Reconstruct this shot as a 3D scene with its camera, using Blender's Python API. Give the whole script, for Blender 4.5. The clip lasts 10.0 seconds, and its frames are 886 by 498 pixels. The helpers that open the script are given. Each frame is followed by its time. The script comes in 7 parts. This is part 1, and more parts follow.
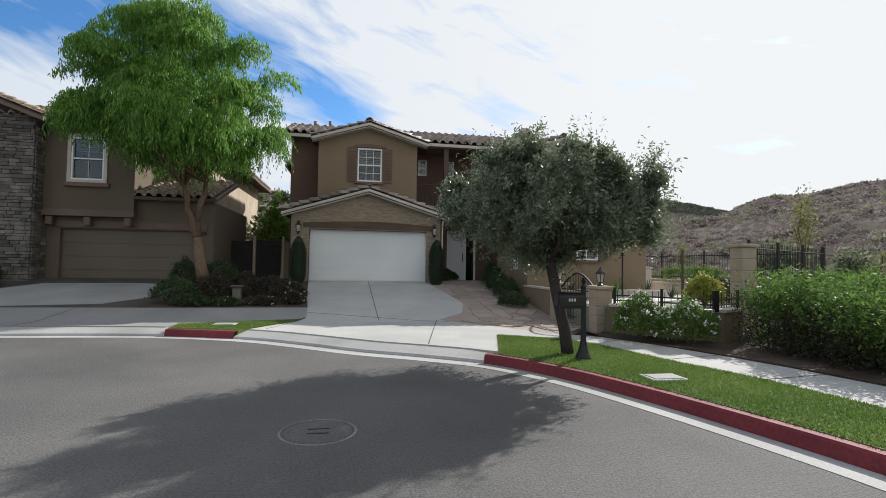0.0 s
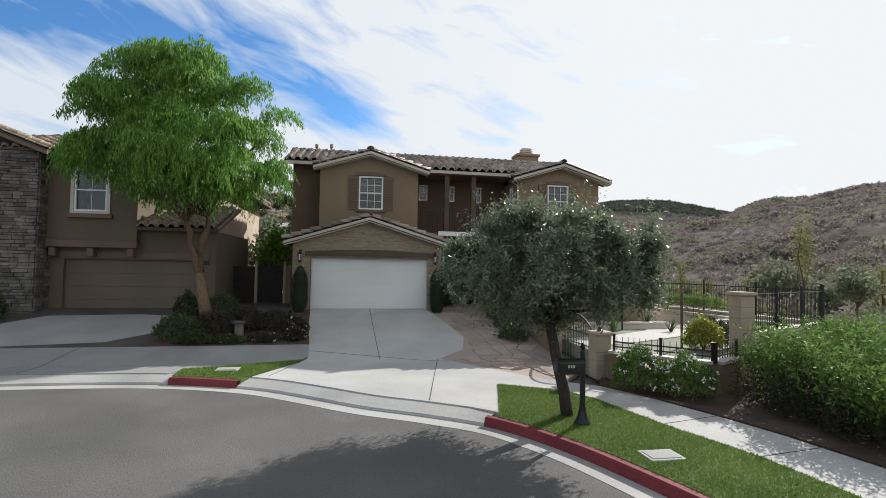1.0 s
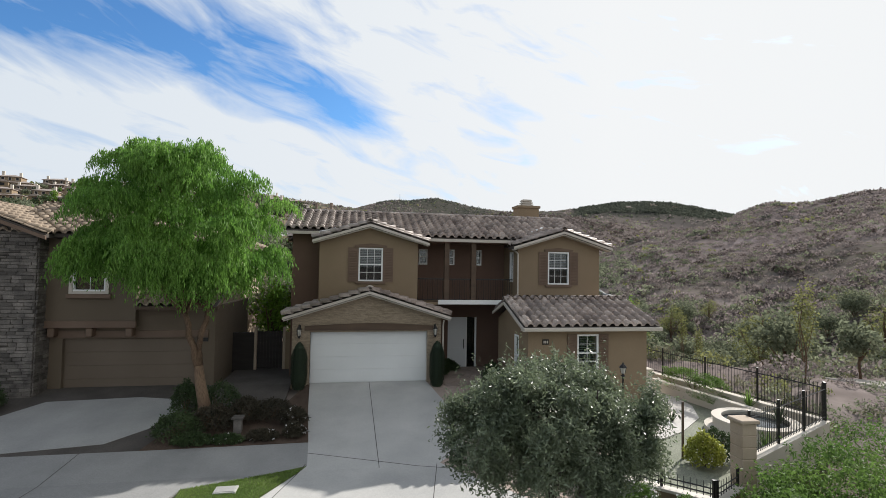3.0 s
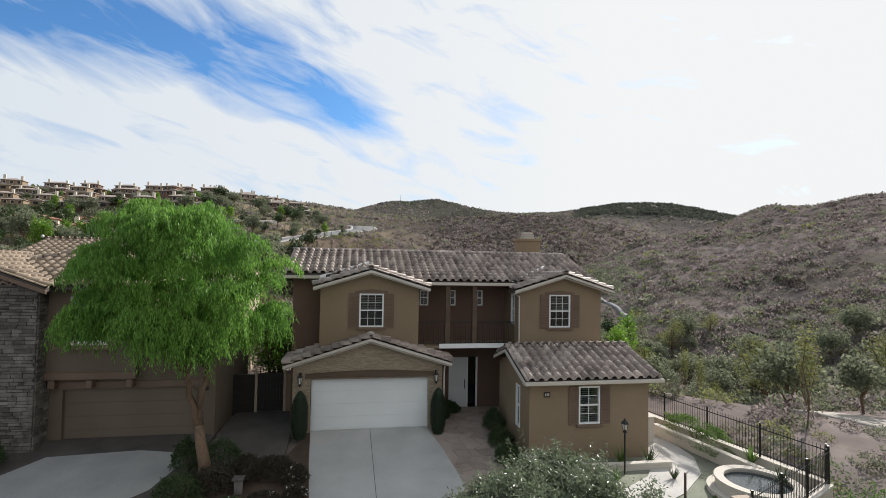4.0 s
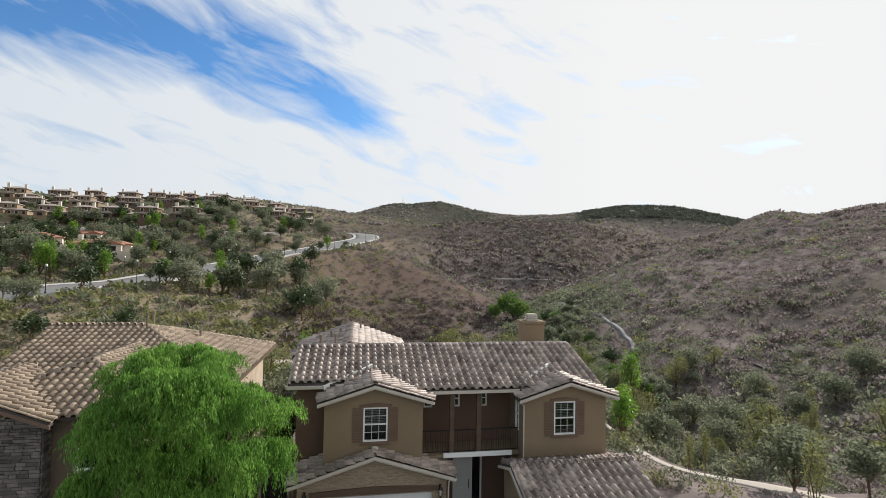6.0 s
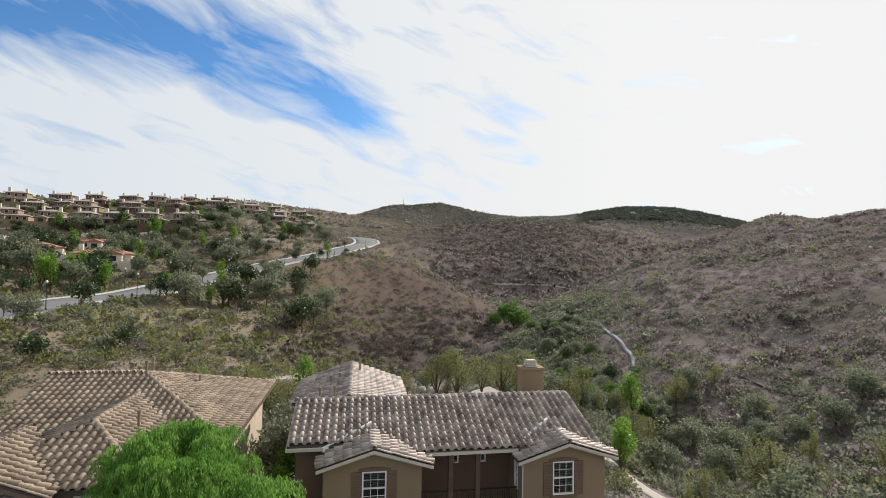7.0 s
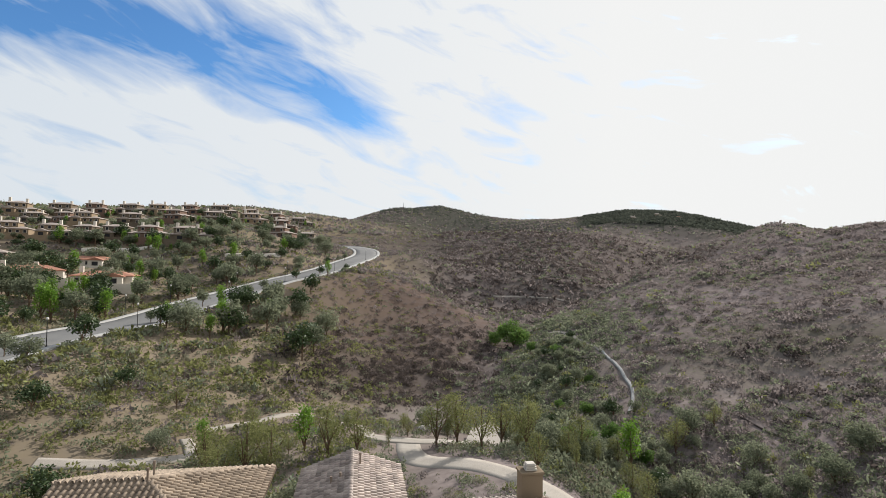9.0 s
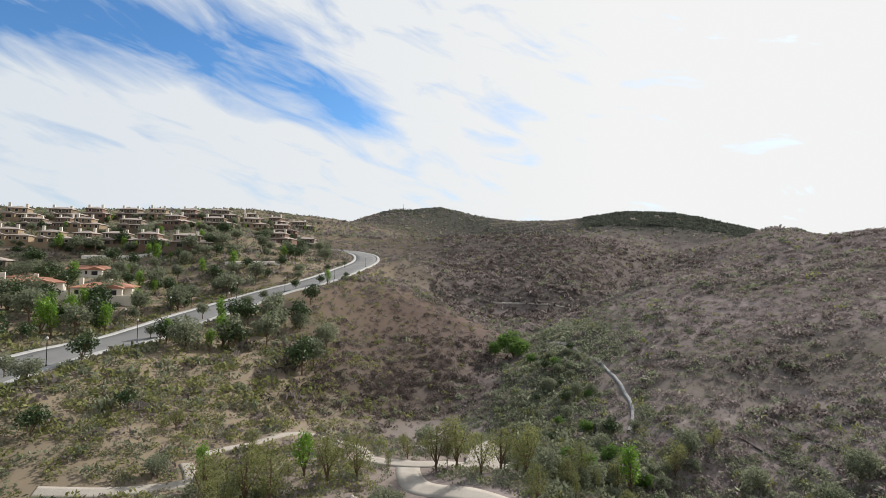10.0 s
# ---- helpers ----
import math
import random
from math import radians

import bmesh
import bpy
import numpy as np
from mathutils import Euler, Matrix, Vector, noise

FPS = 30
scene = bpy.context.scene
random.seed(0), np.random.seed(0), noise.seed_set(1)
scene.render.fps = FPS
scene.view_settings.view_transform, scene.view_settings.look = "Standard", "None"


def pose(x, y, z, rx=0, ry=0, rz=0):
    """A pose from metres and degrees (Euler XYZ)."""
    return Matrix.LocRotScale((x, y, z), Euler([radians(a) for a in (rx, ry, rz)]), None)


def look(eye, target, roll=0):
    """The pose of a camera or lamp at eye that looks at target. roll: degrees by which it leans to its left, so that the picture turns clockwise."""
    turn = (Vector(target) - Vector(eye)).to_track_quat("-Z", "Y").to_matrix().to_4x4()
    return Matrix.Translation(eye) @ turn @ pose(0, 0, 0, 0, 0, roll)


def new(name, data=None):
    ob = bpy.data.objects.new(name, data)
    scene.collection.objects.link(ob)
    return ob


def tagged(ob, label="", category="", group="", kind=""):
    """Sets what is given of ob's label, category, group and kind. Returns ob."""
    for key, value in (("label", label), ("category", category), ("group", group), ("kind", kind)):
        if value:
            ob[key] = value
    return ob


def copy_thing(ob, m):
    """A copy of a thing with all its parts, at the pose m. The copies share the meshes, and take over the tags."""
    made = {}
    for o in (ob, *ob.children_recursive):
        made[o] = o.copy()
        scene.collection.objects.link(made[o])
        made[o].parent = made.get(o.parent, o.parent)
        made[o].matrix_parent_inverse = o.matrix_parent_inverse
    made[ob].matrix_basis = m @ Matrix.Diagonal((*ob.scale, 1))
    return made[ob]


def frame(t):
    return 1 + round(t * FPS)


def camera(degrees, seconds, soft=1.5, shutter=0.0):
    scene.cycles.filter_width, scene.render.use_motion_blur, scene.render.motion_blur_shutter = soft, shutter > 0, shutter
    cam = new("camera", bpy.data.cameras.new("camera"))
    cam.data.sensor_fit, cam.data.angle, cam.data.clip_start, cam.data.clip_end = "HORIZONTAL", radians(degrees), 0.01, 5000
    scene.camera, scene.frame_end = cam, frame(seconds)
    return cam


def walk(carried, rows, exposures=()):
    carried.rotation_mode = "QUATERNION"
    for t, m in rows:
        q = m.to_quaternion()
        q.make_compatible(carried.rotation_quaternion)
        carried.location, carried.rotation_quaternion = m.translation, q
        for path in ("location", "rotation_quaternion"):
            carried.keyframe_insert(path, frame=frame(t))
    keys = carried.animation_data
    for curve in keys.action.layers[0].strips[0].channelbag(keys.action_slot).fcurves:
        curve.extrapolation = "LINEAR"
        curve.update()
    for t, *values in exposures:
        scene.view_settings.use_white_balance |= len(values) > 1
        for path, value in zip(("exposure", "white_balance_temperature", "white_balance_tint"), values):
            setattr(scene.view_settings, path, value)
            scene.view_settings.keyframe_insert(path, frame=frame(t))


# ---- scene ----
cam = camera(84.9, 10.0, soft=0.8)
TILT, LEAN = 2.07, 0.95
# seconds, x, y, z of the eye, and the yaw to the right of the house's axis
PATH = [
    (0.0, 1.888, -20.74, 0.668, 10.26),
    (0.5, 1.860, -20.83, 1.230, 10.20),
    (1.0, 1.845, -20.88, 1.842, 10.16),
    (1.5, 1.840, -20.89, 2.504, 10.13),
    (2.0, 1.840, -20.90, 3.240, 10.10),
    (2.5, 1.836, -20.91, 4.050, 10.07),
    (4.0, 1.790, -20.91, 6.880, 9.95),
    (4.5, 1.700, -20.91, 7.990, 9.85),
    (5.0, 1.635, -20.91, 9.190, 9.75),
    (5.5, 1.610, -20.92, 10.440, 9.72),
    (7.0, 1.630, -21.06, 14.460, 9.62),
    (7.5, 1.618, -21.13, 15.925, 9.62),
    (8.0, 1.595, -21.21, 17.430, 9.61),
    (8.5, 1.560, -21.30, 18.990, 9.61),
    (9.0, 1.490, -21.38, 20.640, 9.61),
    (9.5, 1.450, -21.45, 22.280, 9.61),
    (10.0, 1.460, -21.50, 23.900, 9.61),
]
walk(cam, [(t, pose(x, y, z, 0, 0, -yaw) @ pose(0, 0, 0, 90 + TILT) @ pose(0, 0, 0, 0, 0, LEAN)) for t, x, y, z, yaw in PATH],
     exposures=[(0.0, 0.38, 6300, 10), (2.5, 0.38, 6350, 10), (5.0, 0.36, 6450, 10), (7.0, 0.35, 6500, 10), (10.0, 0.35, 6500, 10)])

# ---- world, sun ----
SUN_AZ, SUN_EL = 51.5, 31.5
world = bpy.data.worlds.new("sky")
scene.world = world
world.use_nodes = True
wn, wl = world.node_tree.nodes, world.node_tree.links
wn.clear()


def wmath(op, a, b=None, c=None, clamp=False):
    n = wn.new("ShaderNodeMath")
    n.operation, n.use_clamp = op, clamp
    for i, v in enumerate((a, b, c)):
        if v is None:
            continue
        if isinstance(v, (int, float)):
            n.inputs[i].default_value = v
        else:
            wl.new(v, n.inputs[i])
    return n.outputs[0]


sky = wn.new("ShaderNodeTexSky")
sky.sky_type, sky.sun_disc = "NISHITA", False
sky.sun_elevation, sky.sun_rotation = radians(SUN_EL), radians(SUN_AZ)
wcoord = wn.new("ShaderNodeTexCoord")
wsep = wn.new("ShaderNodeSeparateXYZ")
wl.new(wcoord.outputs["Generated"], wsep.inputs[0])
wx, wy, wz = wsep.outputs
az = wmath("ARCTAN2", wx, wy)
el = wmath("ARCSINE", wz)
# long cloud streaks that fan out across the dome
wmap = wn.new("ShaderNodeCombineXYZ")
wl.new(wmath("MULTIPLY", az, 2.6), wmap.inputs[0])
wl.new(wmath("MULTIPLY", wmath("ADD", el, wmath("MULTIPLY", az, 0.30)), 9.0), wmap.inputs[1])
wno = wn.new("ShaderNodeTexNoise")
wno.inputs["Scale"].default_value, wno.inputs["Detail"].default_value, wno.inputs["Roughness"].default_value = 2.1, 9.0, 0.58
wno.inputs["Distortion"].default_value = 0.55
wl.new(wmap.outputs[0], wno.inputs["Vector"])
# the clear lane between the cloud banks, and the thick bank towards the sun
lane = wmath("SUBTRACT", el, wmath("SUBTRACT", 0.305, wmath("MULTIPLY", az, wmath("ADD", wmath("MULTIPLY", az, 0.5), 0.42))))
lane = wmath("SUBTRACT", 1.25, wmath("MULTIPLY", wmath("ABSOLUTE", lane), 11.5), clamp=True)
fade = wmath("SUBTRACT", 0.95, wmath("MULTIPLY", wmath("ADD", az, 0.07), 5.0), clamp=True)
clear = wmath("MULTIPLY", lane, fade)
cover = wmath("ADD", wmath("MULTIPLY", wmath("SUBTRACT", wno.outputs["Fac"], 0.5), 2.5), 1.06)
high = wmath("MULTIPLY", wmath("SUBTRACT", el, 0.58), 1.5, clamp=True)
cover = wmath("SUBTRACT", cover, wmath("ADD", wmath("MULTIPLY", clear, 1.05), wmath("MULTIPLY", high, 0.75)))
cover = wmath("ADD", cover, wmath("MULTIPLY", wmath("ADD", az, -0.15, clamp=True), 0.35), clamp=True)
cloud = wn.new("ShaderNodeMixRGB")
cloud.inputs[1].default_value, cloud.inputs[2].default_value = (0.535, 0.585, 0.635, 1), (0.70, 0.705, 0.70, 1)
wl.new(wmath("ADD", wmath("MULTIPLY", az, 0.75), 0.62, clamp=True), cloud.inputs[0])
skyc = wn.new("ShaderNodeMixRGB")
skyc.blend_type = "MULTIPLY"
skyc.inputs[0].default_value, skyc.inputs[2].default_value = 1.0, (0.05, 0.088, 0.124, 1)
wl.new(sky.outputs[0], skyc.inputs[1])
wmix = wn.new("ShaderNodeMixRGB")
wl.new(cover, wmix.inputs[0])
wl.new(skyc.outputs[0], wmix.inputs[1])
wl.new(cloud.outputs[0], wmix.inputs[2])
wbg = wn.new("ShaderNodeBackground")
wl.new(wmix.outputs[0], wbg.inputs[0])
wout = wn.new("ShaderNodeOutputWorld")
wl.new(wbg.outputs[0], wout.inputs[0])

sun = new("sun", bpy.data.lights.new("sun", "SUN"))
sun.data.energy, sun.data.angle, sun.data.color = 5.0, radians(0.6), (1.0, 0.955, 0.89)
SUN_DIR = Vector((math.sin(radians(SUN_AZ)) * math.cos(radians(SUN_EL)), math.cos(radians(SUN_AZ)) * math.cos(radians(SUN_EL)), math.sin(radians(SUN_EL))))
sun.matrix_world = look((0, 0, 60), Vector((0, 0, 60)) - SUN_DIR)


# ---- materials ----
def mat(name, c1, c2, scale=4.0, rough=0.85, bump=0.0, fine=60.0, spread=0.10, metal=0.0, leaf=0.0, spec=0.3, blotch=0.35, stretch=(1, 1, 1), piece=0.0, island=False):
    """A node material: two colours mixed by broad stains and fine grain, fine relief, and some change from piece to piece."""
    m = bpy.data.materials.new(name)
    m.use_nodes = True
    n, l = m.node_tree.nodes, m.node_tree.links
    bsdf = n["Principled BSDF"]
    geo, mp = n.new("ShaderNodeNewGeometry"), n.new("ShaderNodeMapping")
    mp.inputs["Scale"].default_value = stretch
    l.new(geo.outputs["Position"], mp.inputs[0])
    broad, grain = n.new("ShaderNodeTexNoise"), n.new("ShaderNodeTexNoise")
    broad.inputs["Scale"].default_value, broad.inputs["Detail"].default_value = scale * 0.25, 5.0
    grain.inputs["Scale"].default_value, grain.inputs["Detail"].default_value = fine, 4.0
    l.new(mp.outputs[0], broad.inputs["Vector"]), l.new(mp.outputs[0], grain.inputs["Vector"])
    ramp = n.new("ShaderNodeMapRange")
    ramp.inputs["From Min"].default_value, ramp.inputs["From Max"].default_value = 0.5 - blotch * 0.6, 0.5 + blotch * 0.6
    l.new(broad.outputs["Fac"], ramp.inputs["Value"])
    mix = n.new("ShaderNodeMixRGB")
    mix.inputs[1].default_value, mix.inputs[2].default_value = (*c1, 1), (*c2, 1)
    l.new(ramp.outputs[0], mix.inputs[0])
    hsv = n.new("ShaderNodeHueSaturation")
    l.new(mix.outputs[0], hsv.inputs["Color"])
    val = n.new("ShaderNodeMapRange")
    val.inputs["From Min"].default_value, val.inputs["From Max"].default_value = 0.25, 0.75
    val.inputs["To Min"].default_value, val.inputs["To Max"].default_value = 1 - spread * 1.6, 1 + spread * 1.6
    l.new(grain.outputs["Fac"], val.inputs["Value"])
    last = val.outputs[0]
    if piece:
        if island:
            rnd = geo.outputs["Random Per Island"]
        else:
            rnd = n.new("ShaderNodeObjectInfo").outputs["Random"]
        mr = n.new("ShaderNodeMapRange")
        mr.inputs["To Min"].default_value, mr.inputs["To Max"].default_value = 1 - piece, 1 + piece
        l.new(rnd, mr.inputs["Value"])
        mm = n.new("ShaderNodeMath")
        mm.operation = "MULTIPLY"
        l.new(last, mm.inputs[0]), l.new(mr.outputs[0], mm.inputs[1])
        last = mm.outputs[0]
    l.new(last, hsv.inputs["Value"])
    l.new(hsv.outputs[0], bsdf.inputs["Base Color"])
    bsdf.inputs["Roughness"].default_value, bsdf.inputs["Metallic"].default_value = rough, metal
    bsdf.inputs["Specular IOR Level"].default_value = spec
    if bump:
        b = n.new("ShaderNodeBump")
        b.inputs["Strength"].default_value, b.inputs["Distance"].default_value = bump, 0.02
        l.new(grain.outputs["Fac"], b.inputs["Height"]), l.new(b.outputs[0], bsdf.inputs["Normal"])
    if leaf:
        tr, mx = n.new("ShaderNodeBsdfTranslucent"), n.new("ShaderNodeMixShader")
        mx.inputs[0].default_value = leaf
        l.new(hsv.outputs[0], tr.inputs[0]), l.new(bsdf.outputs[0], mx.inputs[1]), l.new(tr.outputs[0], mx.inputs[2])
        l.new(mx.outputs[0], n["Material Output"].inputs[0])
    return m


def glass(name):
    m = bpy.data.materials.new(name)
    m.use_nodes = True
    n, l = m.node_tree.nodes, m.node_tree.links
    clearb, gloss, mx, fr = n.new("ShaderNodeBsdfTransparent"), n.new("ShaderNodeBsdfGlossy"), n.new("ShaderNodeMixShader"), n.new("ShaderNodeFresnel")
    gloss.inputs["Roughness"].default_value, fr.inputs[0].default_value = 0.03, 1.6
    clearb.inputs[0].default_value = (0.75, 0.8, 0.8, 1)
    l.new(fr.outputs[0], mx.inputs[0]), l.new(clearb.outputs[0], mx.inputs[1]), l.new(gloss.outputs[0], mx.inputs[2])
    l.new(mx.outputs[0], n["Material Output"].inputs[0])
    return m


M = {
    "asphalt": mat("asphalt", (0.082, 0.079, 0.076), (0.125, 0.12, 0.114), 1.6, 0.9, 0.5, 45, 0.22, blotch=0.3),
    "concrete": mat("concrete", (0.35, 0.345, 0.33), (0.46, 0.45, 0.425), 2.5, 0.9, 0.15, 30, 0.07),
    # darker concrete; carries the left pavement's house shade in its colour
    "dimconcrete": mat("darkened_grey_concrete", (0.205, 0.205, 0.20), (0.285, 0.28, 0.27), 2.5, 0.9, 0.15, 30, 0.09),
    "gutter": mat("gutter_concrete", (0.29, 0.286, 0.274), (0.4, 0.392, 0.372), 3.0, 0.9, 0.15, 30, 0.08),
    "paver": mat("paver", (0.25, 0.195, 0.162), (0.35, 0.285, 0.24), 3.0, 0.9, 0.3, 25, 0.12, piece=0.18),
    "flag": mat("flagstone", (0.46, 0.435, 0.40), (0.58, 0.55, 0.51), 3.0, 0.9, 0.25, 14, 0.10, piece=0.12),
    "redkerb": mat("red_kerb_paint", (0.13, 0.022, 0.028), (0.20, 0.036, 0.04), 5.0, 0.75, 0.2, 25, 0.15),
    "stucco": mat("tan_stucco", (0.205, 0.152, 0.098), (0.255, 0.193, 0.127), 1.6, 0.95, 0.35, 90, 0.07),
    "stucco_dk": mat("brown_stucco", (0.13, 0.082, 0.06), (0.16, 0.103, 0.077), 1.6, 0.95, 0.35, 90, 0.07),
    "stucco_nb": mat("grey_tan_stucco", (0.115, 0.09, 0.064), (0.15, 0.118, 0.085), 1.6, 0.95, 0.35, 90, 0.07),
    "cream": mat("cream_stucco", (0.50, 0.455, 0.39), (0.60, 0.55, 0.48), 1.6, 0.95, 0.3, 80, 0.05),
    "trim": mat("pale_trim_paint", (0.44, 0.40, 0.34), (0.54, 0.49, 0.43), 4.0, 0.6, 0.05, 40, 0.04),
    "white": mat("white_paint", (0.70, 0.70, 0.68), (0.80, 0.80, 0.78), 3.0, 0.5, 0.03, 30, 0.025),
    "doorwhite": mat("white_garage_paint", (0.62, 0.63, 0.62), (0.70, 0.71, 0.70), 2.0, 0.55, 0.03, 30, 0.02),
    "doorbrown": mat("taupe_garage_paint", (0.125, 0.097, 0.07), (0.15, 0.117, 0.086), 2.0, 0.6, 0.03, 30, 0.03),
    "shutter": mat("brown_shutter_paint", (0.13, 0.087, 0.06), (0.165, 0.112, 0.08), 4.0, 0.6, 0.05, 40, 0.06),
    "brown": mat("dark_brown_wood", (0.075, 0.05, 0.035), (0.11, 0.075, 0.05), 4.0, 0.7, 0.15, 40, 0.12, stretch=(1, 1, 6)),
    "tile": mat("clay_tile", (0.17, 0.13, 0.11), (0.42, 0.35, 0.30), 5.0, 0.6, 0.25, 30, 0.18, piece=0.32, spec=0.45),
    "tile_nb": mat("buff_clay_tile", (0.175, 0.136, 0.102), (0.33, 0.263, 0.198), 5.0, 0.85, 0.25, 30, 0.16, piece=0.2),
    "tilejoin": mat("clay_tile_mixed", (0.17, 0.13, 0.11), (0.42, 0.35, 0.30), 5.0, 0.6, 0.25, 30, 0.18, piece=0.32, spec=0.45, island=True),
    "tilejoin_nb": mat("buff_clay_tile_mixed", (0.175, 0.136, 0.102), (0.33, 0.263, 0.198), 5.0, 0.85, 0.25, 30, 0.16, piece=0.2, island=True),
    "redtile": mat("red_roof_tile", (0.27, 0.125, 0.08), (0.36, 0.18, 0.12), 1.0, 0.85, 0.2, 6, 0.16),
    "greytile": mat("grey_brown_roof_tile", (0.27, 0.225, 0.195), (0.37, 0.31, 0.27), 1.0, 0.85, 0.2, 6, 0.16),
    "felt": mat("roof_underlay", (0.06, 0.05, 0.045), (0.08, 0.07, 0.06), 4.0, 0.9, 0.1, 30, 0.1),
    "ledger": mat("ledger_stone", (0.21, 0.165, 0.115), (0.34, 0.275, 0.2), 14.0, 0.9, 0.9, 22, 0.25, stretch=(1, 1, 5)),
    "stone": mat("grey_ledge_stone", (0.08, 0.073, 0.067), (0.195, 0.175, 0.155), 9.0, 0.9, 0.5, 30, 0.18, piece=0.38),
    "stonejoin": mat("grey_ledge_stone_mixed", (0.08, 0.073, 0.067), (0.195, 0.175, 0.155), 9.0, 0.9, 0.5, 30, 0.18, piece=0.38, island=True),
    "mortar": mat("dark_mortar", (0.06, 0.055, 0.05), (0.09, 0.08, 0.072), 6.0, 0.95, 0.3, 40, 0.12),
    "ironring": mat("worn_iron_ring", (0.15, 0.145, 0.14), (0.22, 0.215, 0.205), 8.0, 0.6, 0.2, 40, 0.15),
    "gravel": mat("grey_green_gravel", (0.15, 0.165, 0.115), (0.235, 0.24, 0.185), 3.0, 0.95, 0.5, 30, 0.25),
    "midconcrete": mat("grey_drive_concrete", (0.26, 0.258, 0.25), (0.35, 0.345, 0.33), 2.5, 0.9, 0.15, 30, 0.08),
    "clipped": mat("clipped_evergreen_leaf", (0.016, 0.028, 0.015), (0.034, 0.05, 0.026), 3.0, 0.6, 0, 20, 0.15, leaf=0.12, piece=0.3, island=True),
    "border": mat("dark_drive_border", (0.062, 0.054, 0.048), (0.098, 0.086, 0.076), 4.0, 0.9, 0.4, 30, 0.16),
    "iron": mat("black_iron", (0.012, 0.012, 0.013), (0.022, 0.021, 0.02), 6.0, 0.45, 0.05, 60, 0.15, metal=0.3, spec=0.5),
    "lampglass": mat("frosted_lamp_glass", (0.42, 0.40, 0.36), (0.52, 0.50, 0.46), 6.0, 0.2, 0, 60, 0.03),
    "pipe": mat("vent_pipe_metal", (0.16, 0.12, 0.09), (0.24, 0.19, 0.15), 6.0, 0.6, 0.05, 60, 0.1, metal=0.2),
    "plinth": mat("tan_block", (0.34, 0.27, 0.20), (0.44, 0.36, 0.28), 4.0, 0.9, 0.3, 40, 0.1),
    "soil": mat("dark_mulch", (0.05, 0.034, 0.024), (0.09, 0.062, 0.045), 6.0, 0.95, 0.6, 30, 0.3),
    "turf": mat("lawn_soil", (0.07, 0.10, 0.026), (0.105, 0.13, 0.04), 3.0, 0.95, 0.4, 40, 0.3),
    "grass": mat("grass_blades", (0.10, 0.18, 0.03), (0.17, 0.25, 0.055), 3.0, 0.7, 0, 30, 0.2, leaf=0.35, piece=0.25, island=True),
    "glass": glass("window_glass"),
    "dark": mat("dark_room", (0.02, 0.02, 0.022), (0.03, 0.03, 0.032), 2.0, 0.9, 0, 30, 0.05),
    "blind": mat("white_blind", (0.24, 0.24, 0.23), (0.30, 0.30, 0.29), 3.0, 0.6, 0, 30, 0.03),
    "bark": mat("brown_bark", (0.085, 0.055, 0.035), (0.17, 0.115, 0.075), 9.0, 0.95, 0.8, 30, 0.2, stretch=(1, 1, 0.3)),
    "darkbark": mat("dark_olive_bark", (0.03, 0.025, 0.022), (0.065, 0.053, 0.046), 9.0, 0.95, 0.8, 30, 0.2, stretch=(1, 1, 0.3)),
    "darkwood": mat("near_black_wood", (0.02, 0.017, 0.016), (0.035, 0.03, 0.028), 4.0, 0.7, 0.15, 40, 0.12, stretch=(1, 1, 6)),
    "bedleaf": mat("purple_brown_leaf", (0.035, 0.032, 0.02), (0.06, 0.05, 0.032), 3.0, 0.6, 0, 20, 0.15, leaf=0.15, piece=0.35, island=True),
    "pepper": mat("pepper_leaf", (0.1, 0.225, 0.038), (0.19, 0.345, 0.065), 2.4, 0.55, 0, 20, 0.15, leaf=0.48, piece=0.3, island=True),
    "olive": mat("olive_leaf", (0.1, 0.13, 0.075), (0.2, 0.235, 0.145), 3.0, 0.38, 0, 20, 0.15, leaf=0.4, spec=0.5, piece=0.3, island=True),
    "hedge": mat("hedge_leaf", (0.075, 0.145, 0.034), (0.145, 0.225, 0.055), 2.4, 0.55, 0, 20, 0.15, leaf=0.42, spec=0.1, piece=0.35, island=True),
    "darkleaf": mat("dark_leaf", (0.032, 0.056, 0.02), (0.062, 0.092, 0.034), 3.0, 0.55, 0, 20, 0.15, leaf=0.2, piece=0.3, island=True),
    "yellowleaf": mat("yellow_green_leaf", (0.22, 0.25, 0.04), (0.34, 0.35, 0.07), 3.0, 0.5, 0, 20, 0.15, leaf=0.4, piece=0.25, island=True),
    "limeleaf": mat("bright_green_leaf", (0.11, 0.22, 0.025), (0.18, 0.30, 0.04), 1.0, 0.5, 0, 10, 0.15, leaf=0.45, piece=0.25, island=True),
    "petal": mat("white_petal", (0.72, 0.68, 0.68), (0.85, 0.82, 0.82), 3.0, 0.6, 0, 20, 0.05, leaf=0.3),
    "scrub_grey": mat("grey_brown_scrub", (0.142, 0.12, 0.114), (0.23, 0.196, 0.187), 0.35, 0.9, 0, 3, 0.2, leaf=0.52, spec=0.02, piece=0.3, island=True),
    "scrub_green": mat("sage_green_scrub", (0.13, 0.148, 0.095), (0.23, 0.247, 0.165), 0.35, 0.85, 0, 3, 0.2, leaf=0.46, spec=0.02, piece=0.32, island=True),
    "scrub_pale": mat("pale_sage_scrub", (0.14, 0.135, 0.09), (0.21, 0.198, 0.14), 0.35, 0.85, 0, 3, 0.2, leaf=0.35, spec=0.02, piece=0.3, island=True),
